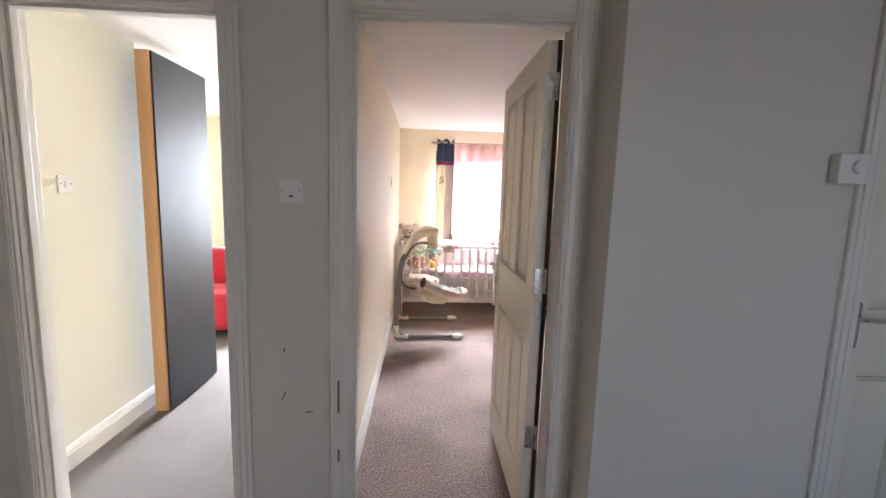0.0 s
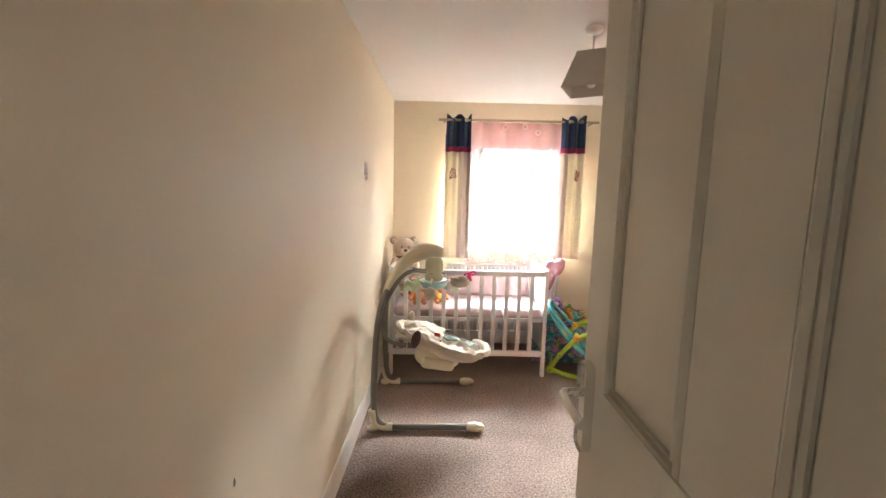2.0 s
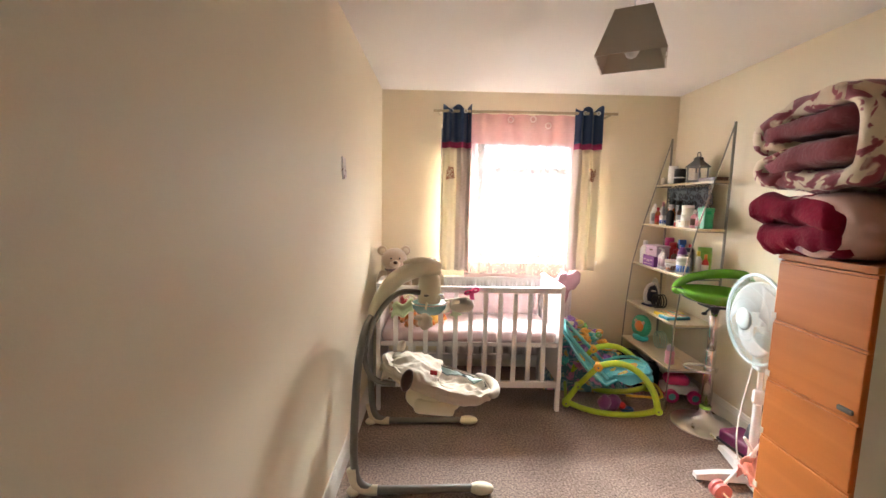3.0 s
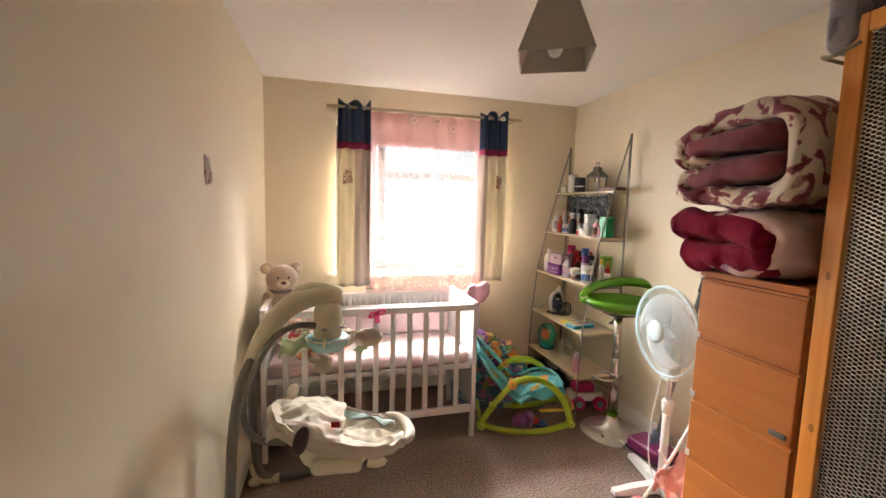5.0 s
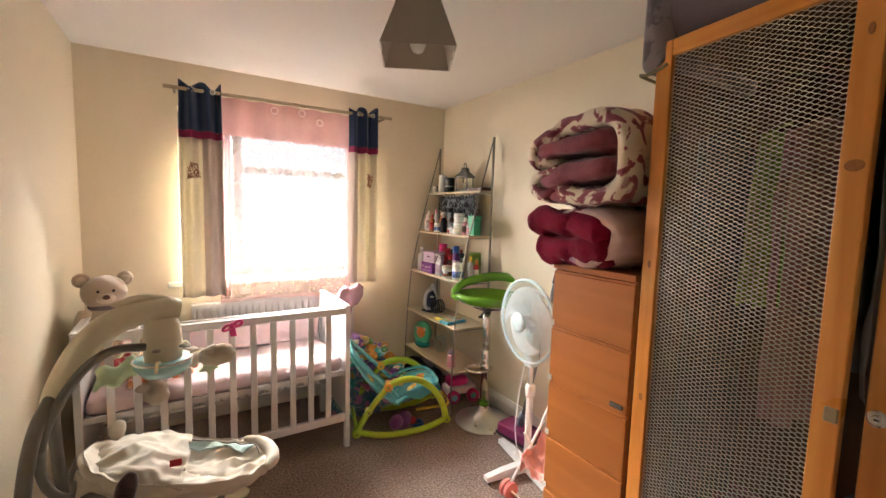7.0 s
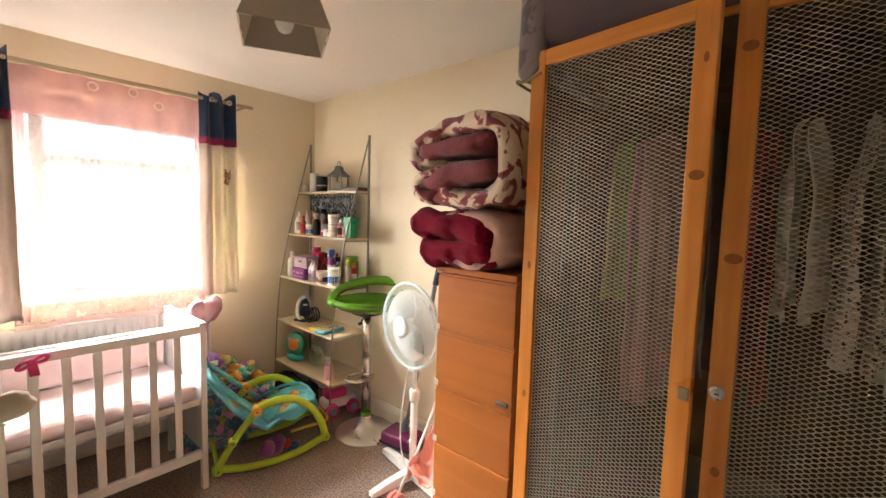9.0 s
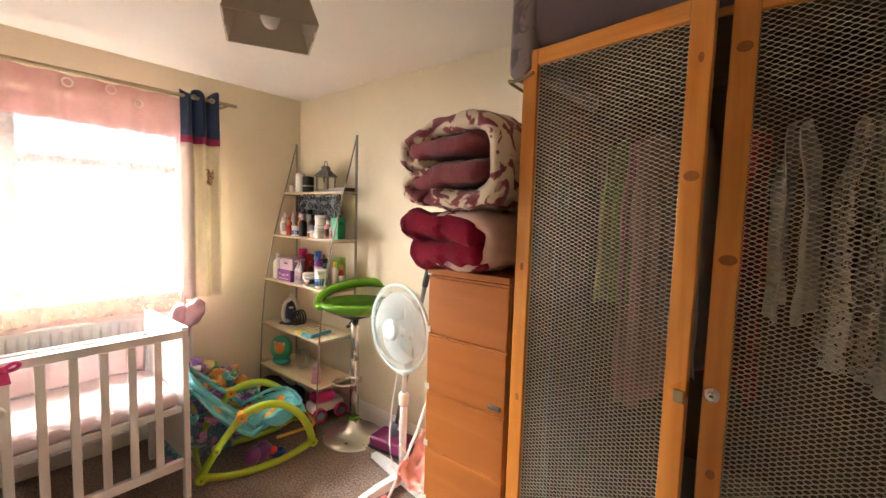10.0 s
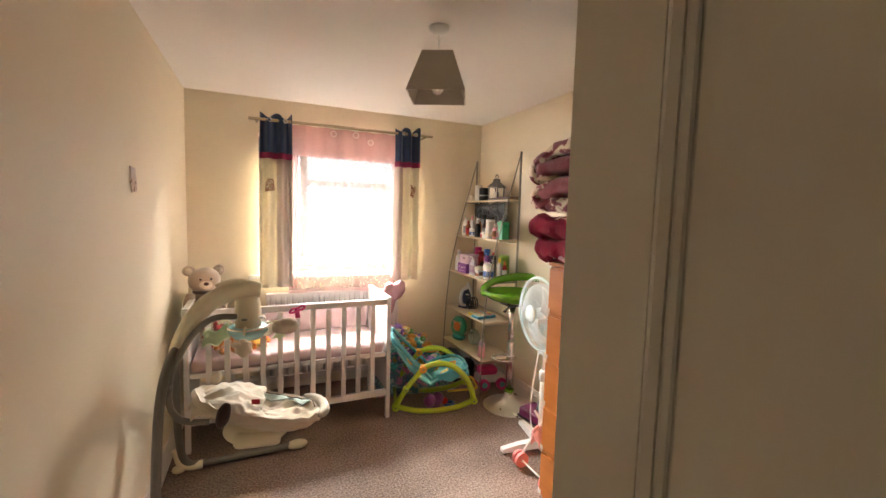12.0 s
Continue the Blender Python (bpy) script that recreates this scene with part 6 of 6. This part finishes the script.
carton("carton", "orange soap carton on shelf", 2.0, 5.635, Z2, 0.04, 0.075, 0.105, "orange", turn=8)
carton("carton", "tall green tub with dark green lid on shelf", 1.985, 5.20, Z2, 0.066, 0.066, 0.140, "green", "green", turn=5, cat="tub")
# third board
for a in (("bottle", "large white baby lotion bottle", 1.865, 5.80, 0.036, 0.185, "white", "white", None), ("bottle", "small lilac bottle with purple cap", 1.87, 5.735, 0.022, 0.115, "lilac", "purple", None),
          ("can", "magenta can with white band", 2.0, 5.69, 0.034, 0.22, "magenta", "magenta", "white"), ("can", "red tin with red lid", 1.99, 5.61, 0.032, 0.19, "red", "red", None),
          ("bottle", "dark red bottle with brown cap", 2.01, 5.53, 0.022, 0.20, "red", "brown", None), ("bottle", "amber bottle with red cap", 2.03, 5.47, 0.02, 0.19, "amber", "red", None),
          ("pump", "clear pump soap bottle", 1.845, 5.50, 0.026, 0.155, "clear", "white", "lilac"), ("bottle", "dark plum sauce bottle", 1.915, 5.46, 0.024, 0.15, "brown", "red", "red"),
          ("can", "grey aerosol can", 1.985, 5.405, 0.026, 0.17, "grey", "navy", None), ("tub", "white tub with brown lid", 1.845, 5.37, 0.042, 0.085, "white", "cream", "brown"),
          ("spray", "purple cleaner spray with white and blue trigger", 1.90, 5.34, 0.03, 0.24, "purple", "blue", "lilac"), ("bottle", "navy bottle with black cap", 1.90, 5.285, 0.023, 0.13, "navy", "black", None),
          ("tub", "white tub with blue label", 1.855, 5.245, 0.042, 0.12, "white", "white", "blue"), ("can", "wide lime green can", 2.0, 5.25, 0.045, 0.19, "lime", "lime", None),
          ("bottle", "clear bottle with yellow cap", 1.925, 5.195, 0.022, 0.17, "clear", "yellow", None), ("bottle", "red and white bottle with orange cap", 1.955, 5.165, 0.02, 0.15, "red", "orange", "white")):
    container(a[0], a[1] + " on shelf", a[2] + 0.033, a[3], Z3, *a[4:])
for a in (("jar", "small amber balm pot", 1.965, 5.665, Z2, 0.017, 0.06, "amber", "orange", None), ("bottle", "slim navy scent bottle", 1.962, 5.585, Z2, 0.014, 0.12, "navy", "silver", None),
          ("bottle", "slim black bottle with red cap", 2.0, 5.415, Z2, 0.016, 0.15, "black", "red", None), ("jar", "low white cream pot", 1.93, 5.372, Z2, 0.020, 0.045, "white", "grey", None),
          ("spray", "small pink spray bottle", 2.0, 5.345, Z2, 0.018, 0.13, "pink", "white", None), ("bottle", "slim clear bottle with brown cap", 1.955, 5.232, Z2, 0.015, 0.10, "clear", "brown", "pink"),
          ("bottle", "magenta shampoo bottle", 2.02, 5.70, Z3, 0.030, 0.20, "magenta", "magenta", None), ("bottle", "red sauce-shaped lotion bottle", 2.02, 5.545, Z3, 0.022, 0.19, "red", "brown", None),
          ("bottle", "brown lotion bottle with black cap", 2.025, 5.49, Z3, 0.022, 0.17, "brown", "black", "amber"), ("pump", "clear pump bottle", 1.87, 5.46, Z3, 0.020, 0.15, "clear", "white", "lilac"),
          ("can", "dark grey shaving can", 2.02, 5.40, Z3, 0.024, 0.17, "grey", "black", None), ("jar", "white pot with amber band", 1.862, 5.36, Z3, 0.026, 0.06, "white", "white", "amber"),
          ("bottle", "lilac lotion bottle", 1.93, 5.335, Z3, 0.019, 0.14, "lilac", "navy", None)):
    container(a[0], a[1] + " on shelf", a[2], a[3], a[4], *a[5:])
carton("carton", "shiny purple nappy pack with white print", 1.898, 5.632, Z3, 0.11, 0.17, 0.082, "purple")
bars("print_bar", [(-0.05, 0.05, 0.03, 0.012), (0.0, 0.045, 0.04, 0.016), (0.05, 0.05, 0.025, 0.012), (0.0, 0.02, 0.12, 0.006)], c_("lilac"), bpy.data.objects["carton.002"], pose(-0.0565, 0, 0, 0, 0, 90))
basket = thing("lidded_basket", "small lilac plastic basket on a purple pack", "basket", pose(1.898, 5.61, Z3 + 0.0825, 0, 0, 4))
part("body", box(-0.052, 0.052, -0.075, 0.075, 0, 0.068, bevel=0.008, seg=3), c_("lilac"), basket)
part("lid", box(-0.056, 0.056, -0.079, 0.079, 0.066, 0.084, bevel=0.006, seg=2), c_("lilac"), basket)
part("grip_hole", box(-0.0535, -0.0515, -0.02, 0.02, 0.042, 0.054, bevel=0.0008), c_("brown"), basket)
# top board: candles, lantern, tray
for lb, x, y, r, h, b_, k in (("small cream candle", 2.025, 5.83, 0.022, 0.055, "cream", "cream"), ("tall white pillar candle", 2.04, 5.735, 0.034, 0.14, "white", "white"), ("black candle jar with a white band", 2.03, 5.62, 0.04, 0.112, "black", "white")):
    t = thing("candle", lb + " on top shelf", "candle", pose(x, y, Z1), group="candles on the top shelf")
    part("body", lathe([(r, 0), (r, h - 0.004), (r * 0.93, h), (r * 0.9, h - 0.003)], 20), c_(b_), t, smooth=True)
    part("band", lathe([(r * 1.02, h * 0.36), (r * 1.02, h * (0.44 if k == "white" and b_ == "black" else 0.37))], 20), c_(k), t)
    part("wick", tube([(0, 0, h - 0.004), (0, 0, h + 0.008)], 0.0012, 5), c_("black"), t)
LANT = mat("weathered_grey_metal", (0.13, 0.125, 0.12), 0.5, 0.3, 20, 0.2, 90, metal=0.6)
lan = thing("lantern", "weathered grey metal candle lantern on top shelf", "lantern", pose(2.03, 5.405, Z1, 0, 0, 22))
part("base", box(-0.052, 0.052, -0.052, 0.052, 0, 0.014, bevel=0.003), LANT, lan)
for sx in (-1, 1):
    for sy in (-1, 1):
        part("post", box(sx * 0.044 - 0.004, sx * 0.044 + 0.004, sy * 0.044 - 0.004, sy * 0.044 + 0.004, 0.013, 0.105), LANT, lan)
for i in range(4):
    pn = part("pane", box(-0.04, 0.04, -0.001, 0.001, 0.016, 0.103), PLATE, lan)
    pn.matrix_basis = pose(0, 0, 0, 0, 0, 90 * i) @ pose(0, 0.044, 0)
bm = bmesh.new()
rr = [[bm.verts.new((x * k, y * k, z)) for x, y in ((-1, -1), (1, -1), (1, 1), (-1, 1))] for k, z in ((0.056, 0.104), (0.056, 0.111), (0.022, 0.152), (0.022, 0.170), (0.014, 0.178))]
for a, b in zip(rr, rr[1:]):
    for j in range(4):
        bm.faces.new((a[j], a[(j + 1) % 4], b[(j + 1) % 4], b[j]))
bm.faces.new(rr[0][::-1])
bm.faces.new(rr[-1])
bmesh.ops.recalc_face_normals(bm, faces=bm.faces)
part("roof", bm, LANT, lan)
part("ring", tube([(0.018 * math.cos(a), 0, 0.192 + 0.018 * math.sin(a)) for a in (i * math.pi / 8 for i in range(16))], 0.003, 6, closed=True), LANT, lan, smooth=True)
part("candle", lathe([(0.022, 0.014), (0.022, 0.065), (0.019, 0.067)], 16), c_("cream"), lan, "cream candle inside", smooth=True)
tray = thing("tray", "low dark wooden tray on top shelf", "tray", pose(2.035, 5.235, Z1))
part("base", box(-0.045, 0.045, -0.085, 0.085, 0, 0.008, bevel=0.002), c_("brown"), tray)
for b in ((-0.045, -0.039, -0.085, 0.085), (0.039, 0.045, -0.085, 0.085), (-0.039, 0.039, -0.085, -0.079), (-0.039, 0.039, 0.079, 0.085)):
    part("edge", box(*b, 0.0075, 0.024, bevel=0.002), c_("brown"), tray)
# wrought plaque behind the toiletries
IRON = mat("black_scroll_metal", (0.03, 0.032, 0.04), 0.5, 0.2, 20, 0.1, 80)
plaque = thing("scroll_plaque", "grey plaque with black scrollwork propped behind toiletries", "plaque", pose(2.066, 5.50, Z2, 0, -5, 0))
part("board", box(-0.004, 0.004, -0.21, 0.27, 0.10, 0.285, bevel=0.002), mat("slate_blue_board", (0.11, 0.135, 0.155), 0.6, 0.35, 12, 0.1, 80), plaque)
part("foot", box(-0.004, 0.004, -0.15, 0.2, 0.0, 0.11, bevel=0.002), mat("slate_grey_foot", (0.12, 0.13, 0.14), 0.6, 0.3, 12), plaque)
rnd = random.Random(11)
for i in range(44):
    cy, cz = -0.235 + 0.50 * (i % 11) / 10 + rnd.uniform(-0.015, 0.015), 0.125 + 0.05 * (i // 11) + rnd.uniform(-0.015, 0.015)
    a0, s = rnd.uniform(0, 6.3), rnd.choice((-1, 1))
    part("scroll", tube([(-0.008, cy + (0.030 - 0.0019 * k) * math.cos(a0 + s * k * 0.55), cz + (0.030 - 0.0019 * k) * math.sin(a0 + s * k * 0.55)) for k in range(13)], 0.0038, 5), IRON, plaque)
# iron
iron = thing("steam_iron", "navy blue and white steam iron standing upright", "iron", pose(1.915, 5.68, Z4, 0, 0, 200))
part("heel", box(-0.045, 0.05, -0.05, 0.05, 0, 0.016, bevel=0.006), c_("navy"), iron)
part("sole_plate", surface(lambda u, v: (-0.045 + 0.01 * u, (v - 0.5) * 0.105 * (1 - u ** 2.2) ** 0.6, 0.012 + 0.215 * u), 16, 10, 0.006), c_("silver"), iron, smooth=True)
part("body", lump((-0.012, 0, 0.085), (0.032, 0.046, 0.085), 3, 0.03), c_("navy"), iron, smooth=True)
part("handle", tube([(0.0, 0, 0.02), (0.058, 0, 0.03), (0.068, 0, 0.10), (0.045, 0, 0.165), (-0.01, 0, 0.175)], 0.013, 10, smooth=2), c_("white"), iron, smooth=True)
part("dial", lathe([(0.017, 0), (0.017, 0.008), (0.012, 0.010)], 16, (0.012, 0.03, 0.12)), c_("white"), iron)
part("trim", tube([(-0.034, -0.049, 0.02), (-0.034, -0.04, 0.12), (-0.034, 0, 0.205), (-0.034, 0.04, 0.12), (-0.034, 0.049, 0.02)], 0.005, 8, smooth=2), c_("white"), iron, smooth=True)
cbl = thing("coiled_cable", "coiled black iron cable on the shelf", "cable", pose(1.93, 5.585, Z4))
bm = bmesh.new()
for k in range(4):
    tube([(0.02 * k - 0.03, 0.05 * math.cos(a), 0.058 + 0.05 * math.sin(a)) for a in (i * math.pi / 9 for i in range(18))], 0.005, 6, bm, closed=True)
part("coil", bm, c_("black"), cbl, smooth=True)
# flat toys on the fourth board
for lb, x, y, z, c, turn in (("yellow toy tablet", 1.83, 5.395, 0, "yellow", 12), ("light blue toy tablet", 1.815, 5.30, 0, "blue", 8)):
    t = thing("toy_tablet", lb + " with a striped face on shelf", "toy", pose(x + 0.075, y, Z4 + z, 0, 0, turn), group="toy tablets on the shelf")
    part("case", box(-0.09, 0.09, -0.05, 0.05, 0, 0.022, bevel=0.006, seg=3), c_(c) if c != "blue" else col("sky", (0.06, 0.36, 0.55), 0.35), t)
    part("face", box(-0.072, 0.072, -0.036, 0.036, 0.0215, 0.0235, bevel=0.0008), c_("cream"), t, "cream play face")
    for k in range(4):
        part("stripe", box(-0.06 + 0.034 * k, -0.042 + 0.034 * k, -0.03, 0.03, 0.0233, 0.0245), c_(("lime", "orange", "teal", "red")[k]), t)
# toys on the lowest board
drum = thing("toy_drum", "teal and green round baby toy with animal face", "toy", pose(1.875, 5.72, Z5, 0, 0, 15))
part("stand", lump((0, 0, 0.032), (0.05, 0.075, 0.032), 3), c_("teal"), drum, smooth=True)
d_ = part("disc", lathe([(0.085, -0.022), (0.092, -0.012), (0.092, 0.012), (0.085, 0.022)], 28), col("leafgreen", (0.05, 0.36, 0.20)), drum, smooth=True)
d_.matrix_basis = pose(0, 0, 0.125, 0, -84, 0)
fc = part("face", lump((0, 0, 0), (0.045, 0.05, 0.012), 3), c_("orange"), d_, "orange animal face", smooth=True)
fc.matrix_basis = pose(0.0, 0, 0.02)
for s in (-1, 1):
    part("ear", lump((0.035, s * 0.042, 0.024), (0.015, 0.015, 0.008), 2), c_("skin"), d_, smooth=True)
rings = thing("pan_lid", "clear ribbed plastic lids leaning on shelf wall", "lid", pose(1.93, 5.56, Z5, 0, 0, 0), group="lids on the shelf")
for k in range(3):
    part("rim", tube([(0.018 * k, 0.062 * math.cos(a), 0.066 + 0.062 * math.sin(a)) for a in (i * math.pi / 14 for i in range(28))], 0.0038, 6, closed=True), col("paleaqua", (0.55, 0.62, 0.52), 0.2), rings, smooth=True)
doll = thing("plastic_bottle", "pale pink plastic baby bottle on lowest board", "bottle", pose(1.85, 5.245, Z5) @ Matrix.Scale(0.78, 4))
part("body", lathe([(0.036, 0), (0.042, 0.01), (0.036, 0.06), (0.042, 0.10), (0.03, 0.125)], 20), c_("pink"), doll, smooth=True)
part("cap", lathe([(0.032, 0.12), (0.030, 0.155), (0.014, 0.17)], 18), c_("lilac"), doll, smooth=True)
# toy car on the floor below
car = thing("toy_car", "pink and white plastic ride toy car", "toy car", pose(1.975, 5.335, 0, 0, 0, -10) @ Matrix.Scale(1.1, 4))
part("body", box(-0.10, 0.12, -0.055, 0.055, 0.045, 0.105, bevel=0.02, seg=3), c_("white"), car)
part("hood", box(-0.085, 0.065, -0.052, 0.052, 0.10, 0.165, bevel=0.03, seg=4), col("hotpink", (0.68, 0.04, 0.22)), car, "hot pink hood")
for x in (-0.055, 0.085):
    for y in (-0.068, 0.068):
        w = part("wheel", tube([(x, y - 0.014, 0.042), (x, y + 0.014, 0.042)], 0.042, 20), col("hotpink", (0.68, 0.04, 0.22)), car, "pink wheel with teal hub")
        part("hub", tube([(x, y - 0.016, 0.042), (x, y + 0.016, 0.042)], 0.022, 14), col("hubteal", (0.16, 0.50, 0.52)), w)

# ---- fittings on the walls ----
SWITCH = mat("white_switch_plastic", (0.80, 0.78, 0.73), 0.3, 0.03, 10, 0.01, 60)


def wall_plate(name, label, m, rocker_part=True):
    """A square plate with two screws and a rocker; its face looks along -y."""
    t = thing(name, label, "switch", m)
    part("plate", box(-0.043, 0.043, -0.010, 0.0, -0.043, 0.043, bevel=0.003), SWITCH, t)
    for x in (-0.03, 0.03):
        part("screw", lathe([(0.0042, 0), (0.004, 0.0012)], 10), STEEL, t).matrix_basis = pose(x, -0.010, 0.003, 90, 0, 0)
    if rocker_part:
        part("rocker", box(-0.008, 0.008, -0.0145, -0.0095, -0.016, 0.016, bevel=0.002), SWITCH, t)
    else:
        part("slot", box(-0.008, 0.008, -0.0112, -0.0095, -0.020, -0.014), DARK, t)
    return t


wall_plate("light_switch", "square white light switch on the cream wall", pose(LEFT, 2.135, 1.434, 0, 0, 90))
wall_plate("wall_socket", "square white blank plate on hall wall", pose(-0.417, HALL, 1.43), False)
wall_plate("light_switch", "square white light switch on side room wall", pose(-1.70, 2.425, 1.428, 0, 0, 90))
therm = thing("thermostat", "white box thermostat on the hall wall", "thermostat", pose(1.445, STEP, 1.56))
part("case", box(-0.05, 0.05, -0.04, 0, -0.05, 0.05, bevel=0.006), SWITCH, therm)
part("dial", lathe([(0.022, 0), (0.020, 0.008)], 18), SWITCH, therm).matrix_basis = pose(0.01, -0.040, 0.005, 90, 0, 0)

patch = thing("torn_paper", "scrap of torn brown and white paper on wall", "paper", pose(LEFT, 4.53, 1.55, 0, 0, 90))
bm = bmesh.new()
outline = [(-0.05, 0.055), (-0.02, 0.045), (0.012, 0.05), (0.03, 0.02), (0.036, -0.03), (0.02, -0.052), (-0.012, -0.05), (-0.035, -0.056), (-0.05, -0.02)]
va = [bm.verts.new((x, -0.003 - 0.004 * abs(math.sin(i)), z)) for i, (x, z) in enumerate(outline)]
vb = [bm.verts.new((x, -0.0005, z)) for x, z in outline]
bm.faces.new(va)
bm.faces.new(vb[::-1])
for i in range(len(va)):
    bm.faces.new((va[i], vb[i], vb[(i + 1) % len(va)], va[(i + 1) % len(va)]))
bmesh.ops.recalc_face_normals(bm, faces=bm.faces)
part("paper", bm, blotch("torn_paper_print", (0.66, 0.57, 0.52), (0.26, 0.15, 0.12), 22, 0.58, sheen=0), patch)
part("loose_corner", surface(lambda u, v: (-0.05 + 0.03 * u, -0.004 - 0.012 * v * u, 0.05 - 0.05 * v), 6, 6, 0.001), mat("paper_back", (0.66, 0.60, 0.56), 0.8), patch, smooth=True)

# scuffs and holes
SCUFF = mat("dark_scuff", (0.22, 0.19, 0.16), 0.9, 0.4, 60, 0.3, 200)
for m, w, h in ((pose(LEFT + 0.0005, 2.863, 0.70, 0, 0, 90), 0.006, 0.012), (pose(-0.455, HALL - 0.0005, 0.835, 0, 20, 0), 0.004, 0.011), (pose(-0.46, HALL - 0.0005, 0.655, 0, 25, 0), 0.003, 0.022), (pose(-0.365, HALL - 0.0005, 0.59, 0, 80, 0), 0.003, 0.018)):
    t = thing("wall_scuff", "small dark scuff in the wall paint", "scuff", m, kind="structure")
    part("mark", lathe([(w, -0.0004), (w * 0.7, 0.0006)], 8, flat=(1, h / w)), SCUFF, t).matrix_basis = pose(0, 0, 0, 90, 0, 0)
for z, h in ((0.60, 0.13), (0.40, 0.05), (0.20, 0.03)):
    t = thing("paint_chip", "long chip in the door frame paint", "scuff", pose(DX0 - 0.045, HALL - 0.0262, z), kind="structure")
    part("mark", box(-0.004, 0.004, -0.0008, 0.0008, 0, h, bevel=0.0006), SCUFF, t)

# ---- side room: tall black-faced panel and a red armchair ----
BLACK_FACE = mat("black_laminate", (0.010, 0.011, 0.013), 0.48, 0.25, 3, 0.03, 60, spec=0.35)
RAW_EDGE = wood("raw_wood_edge", (0.50, 0.27, 0.11), (0.58, 0.34, 0.15), "z", 0.6, 14)
# an open dark-faced door, built here as a shallow case on feet
panel = thing("tall_dark_door", "tall black-faced open door with raw wood front edge", "cabinet", pose(-1.70, 2.87, 0, 0, 0, -1))
part("carcass", box(0.096, 0.165, 0.004, 0.57, 0.02, 2.20, bevel=0.002), DARK, panel)
part("front_edge", box(0.092, 0.168, -0.016, 0.003, 0.015, 2.203, bevel=0.002), RAW_EDGE, panel, "raw wood front edge")
part("side_panel", box(0.166, 0.178, 0.0, 0.575, 0.015, 2.203, bevel=0.0015), BLACK_FACE, panel, "glossy black side panel")
for y in (0.04, 0.52):
    part("foot", box(0.10, 0.155, y, y + 0.03, 0, 0.021), DARK, panel)
RED = mat("red_upholstery", (0.42, 0.010, 0.025), 0.85, 0.12, 8, 0.4, 160, sheen=0.3)
chair = thing("armchair", "red upholstered armchair standing in the side room", "armchair", pose(-2.05, 4.52, 0, 0, 0, 0))
part("seat", box(-0.33, 0.33, -0.25, 0.30, 0.05, 0.42, bevel=0.05, seg=4), RED, chair, smooth=True)
part("backrest", box(-0.40, 0.40, 0.22, 0.42, 0.05, 0.80, bevel=0.06, seg=4), RED, chair, smooth=True)
for x in (-0.42, 0.30):
    part("armrest", box(x, x + 0.13, -0.30, 0.40, 0.05, 0.70, bevel=0.05, seg=4), RED, chair, smooth=True)
for x in (-0.36, 0.36):
    for y in (-0.24, 0.34):
        part("foot", lathe([(0.02, 0), (0.026, 0.055)], 12, (x, y, 0)), DARK, chair)
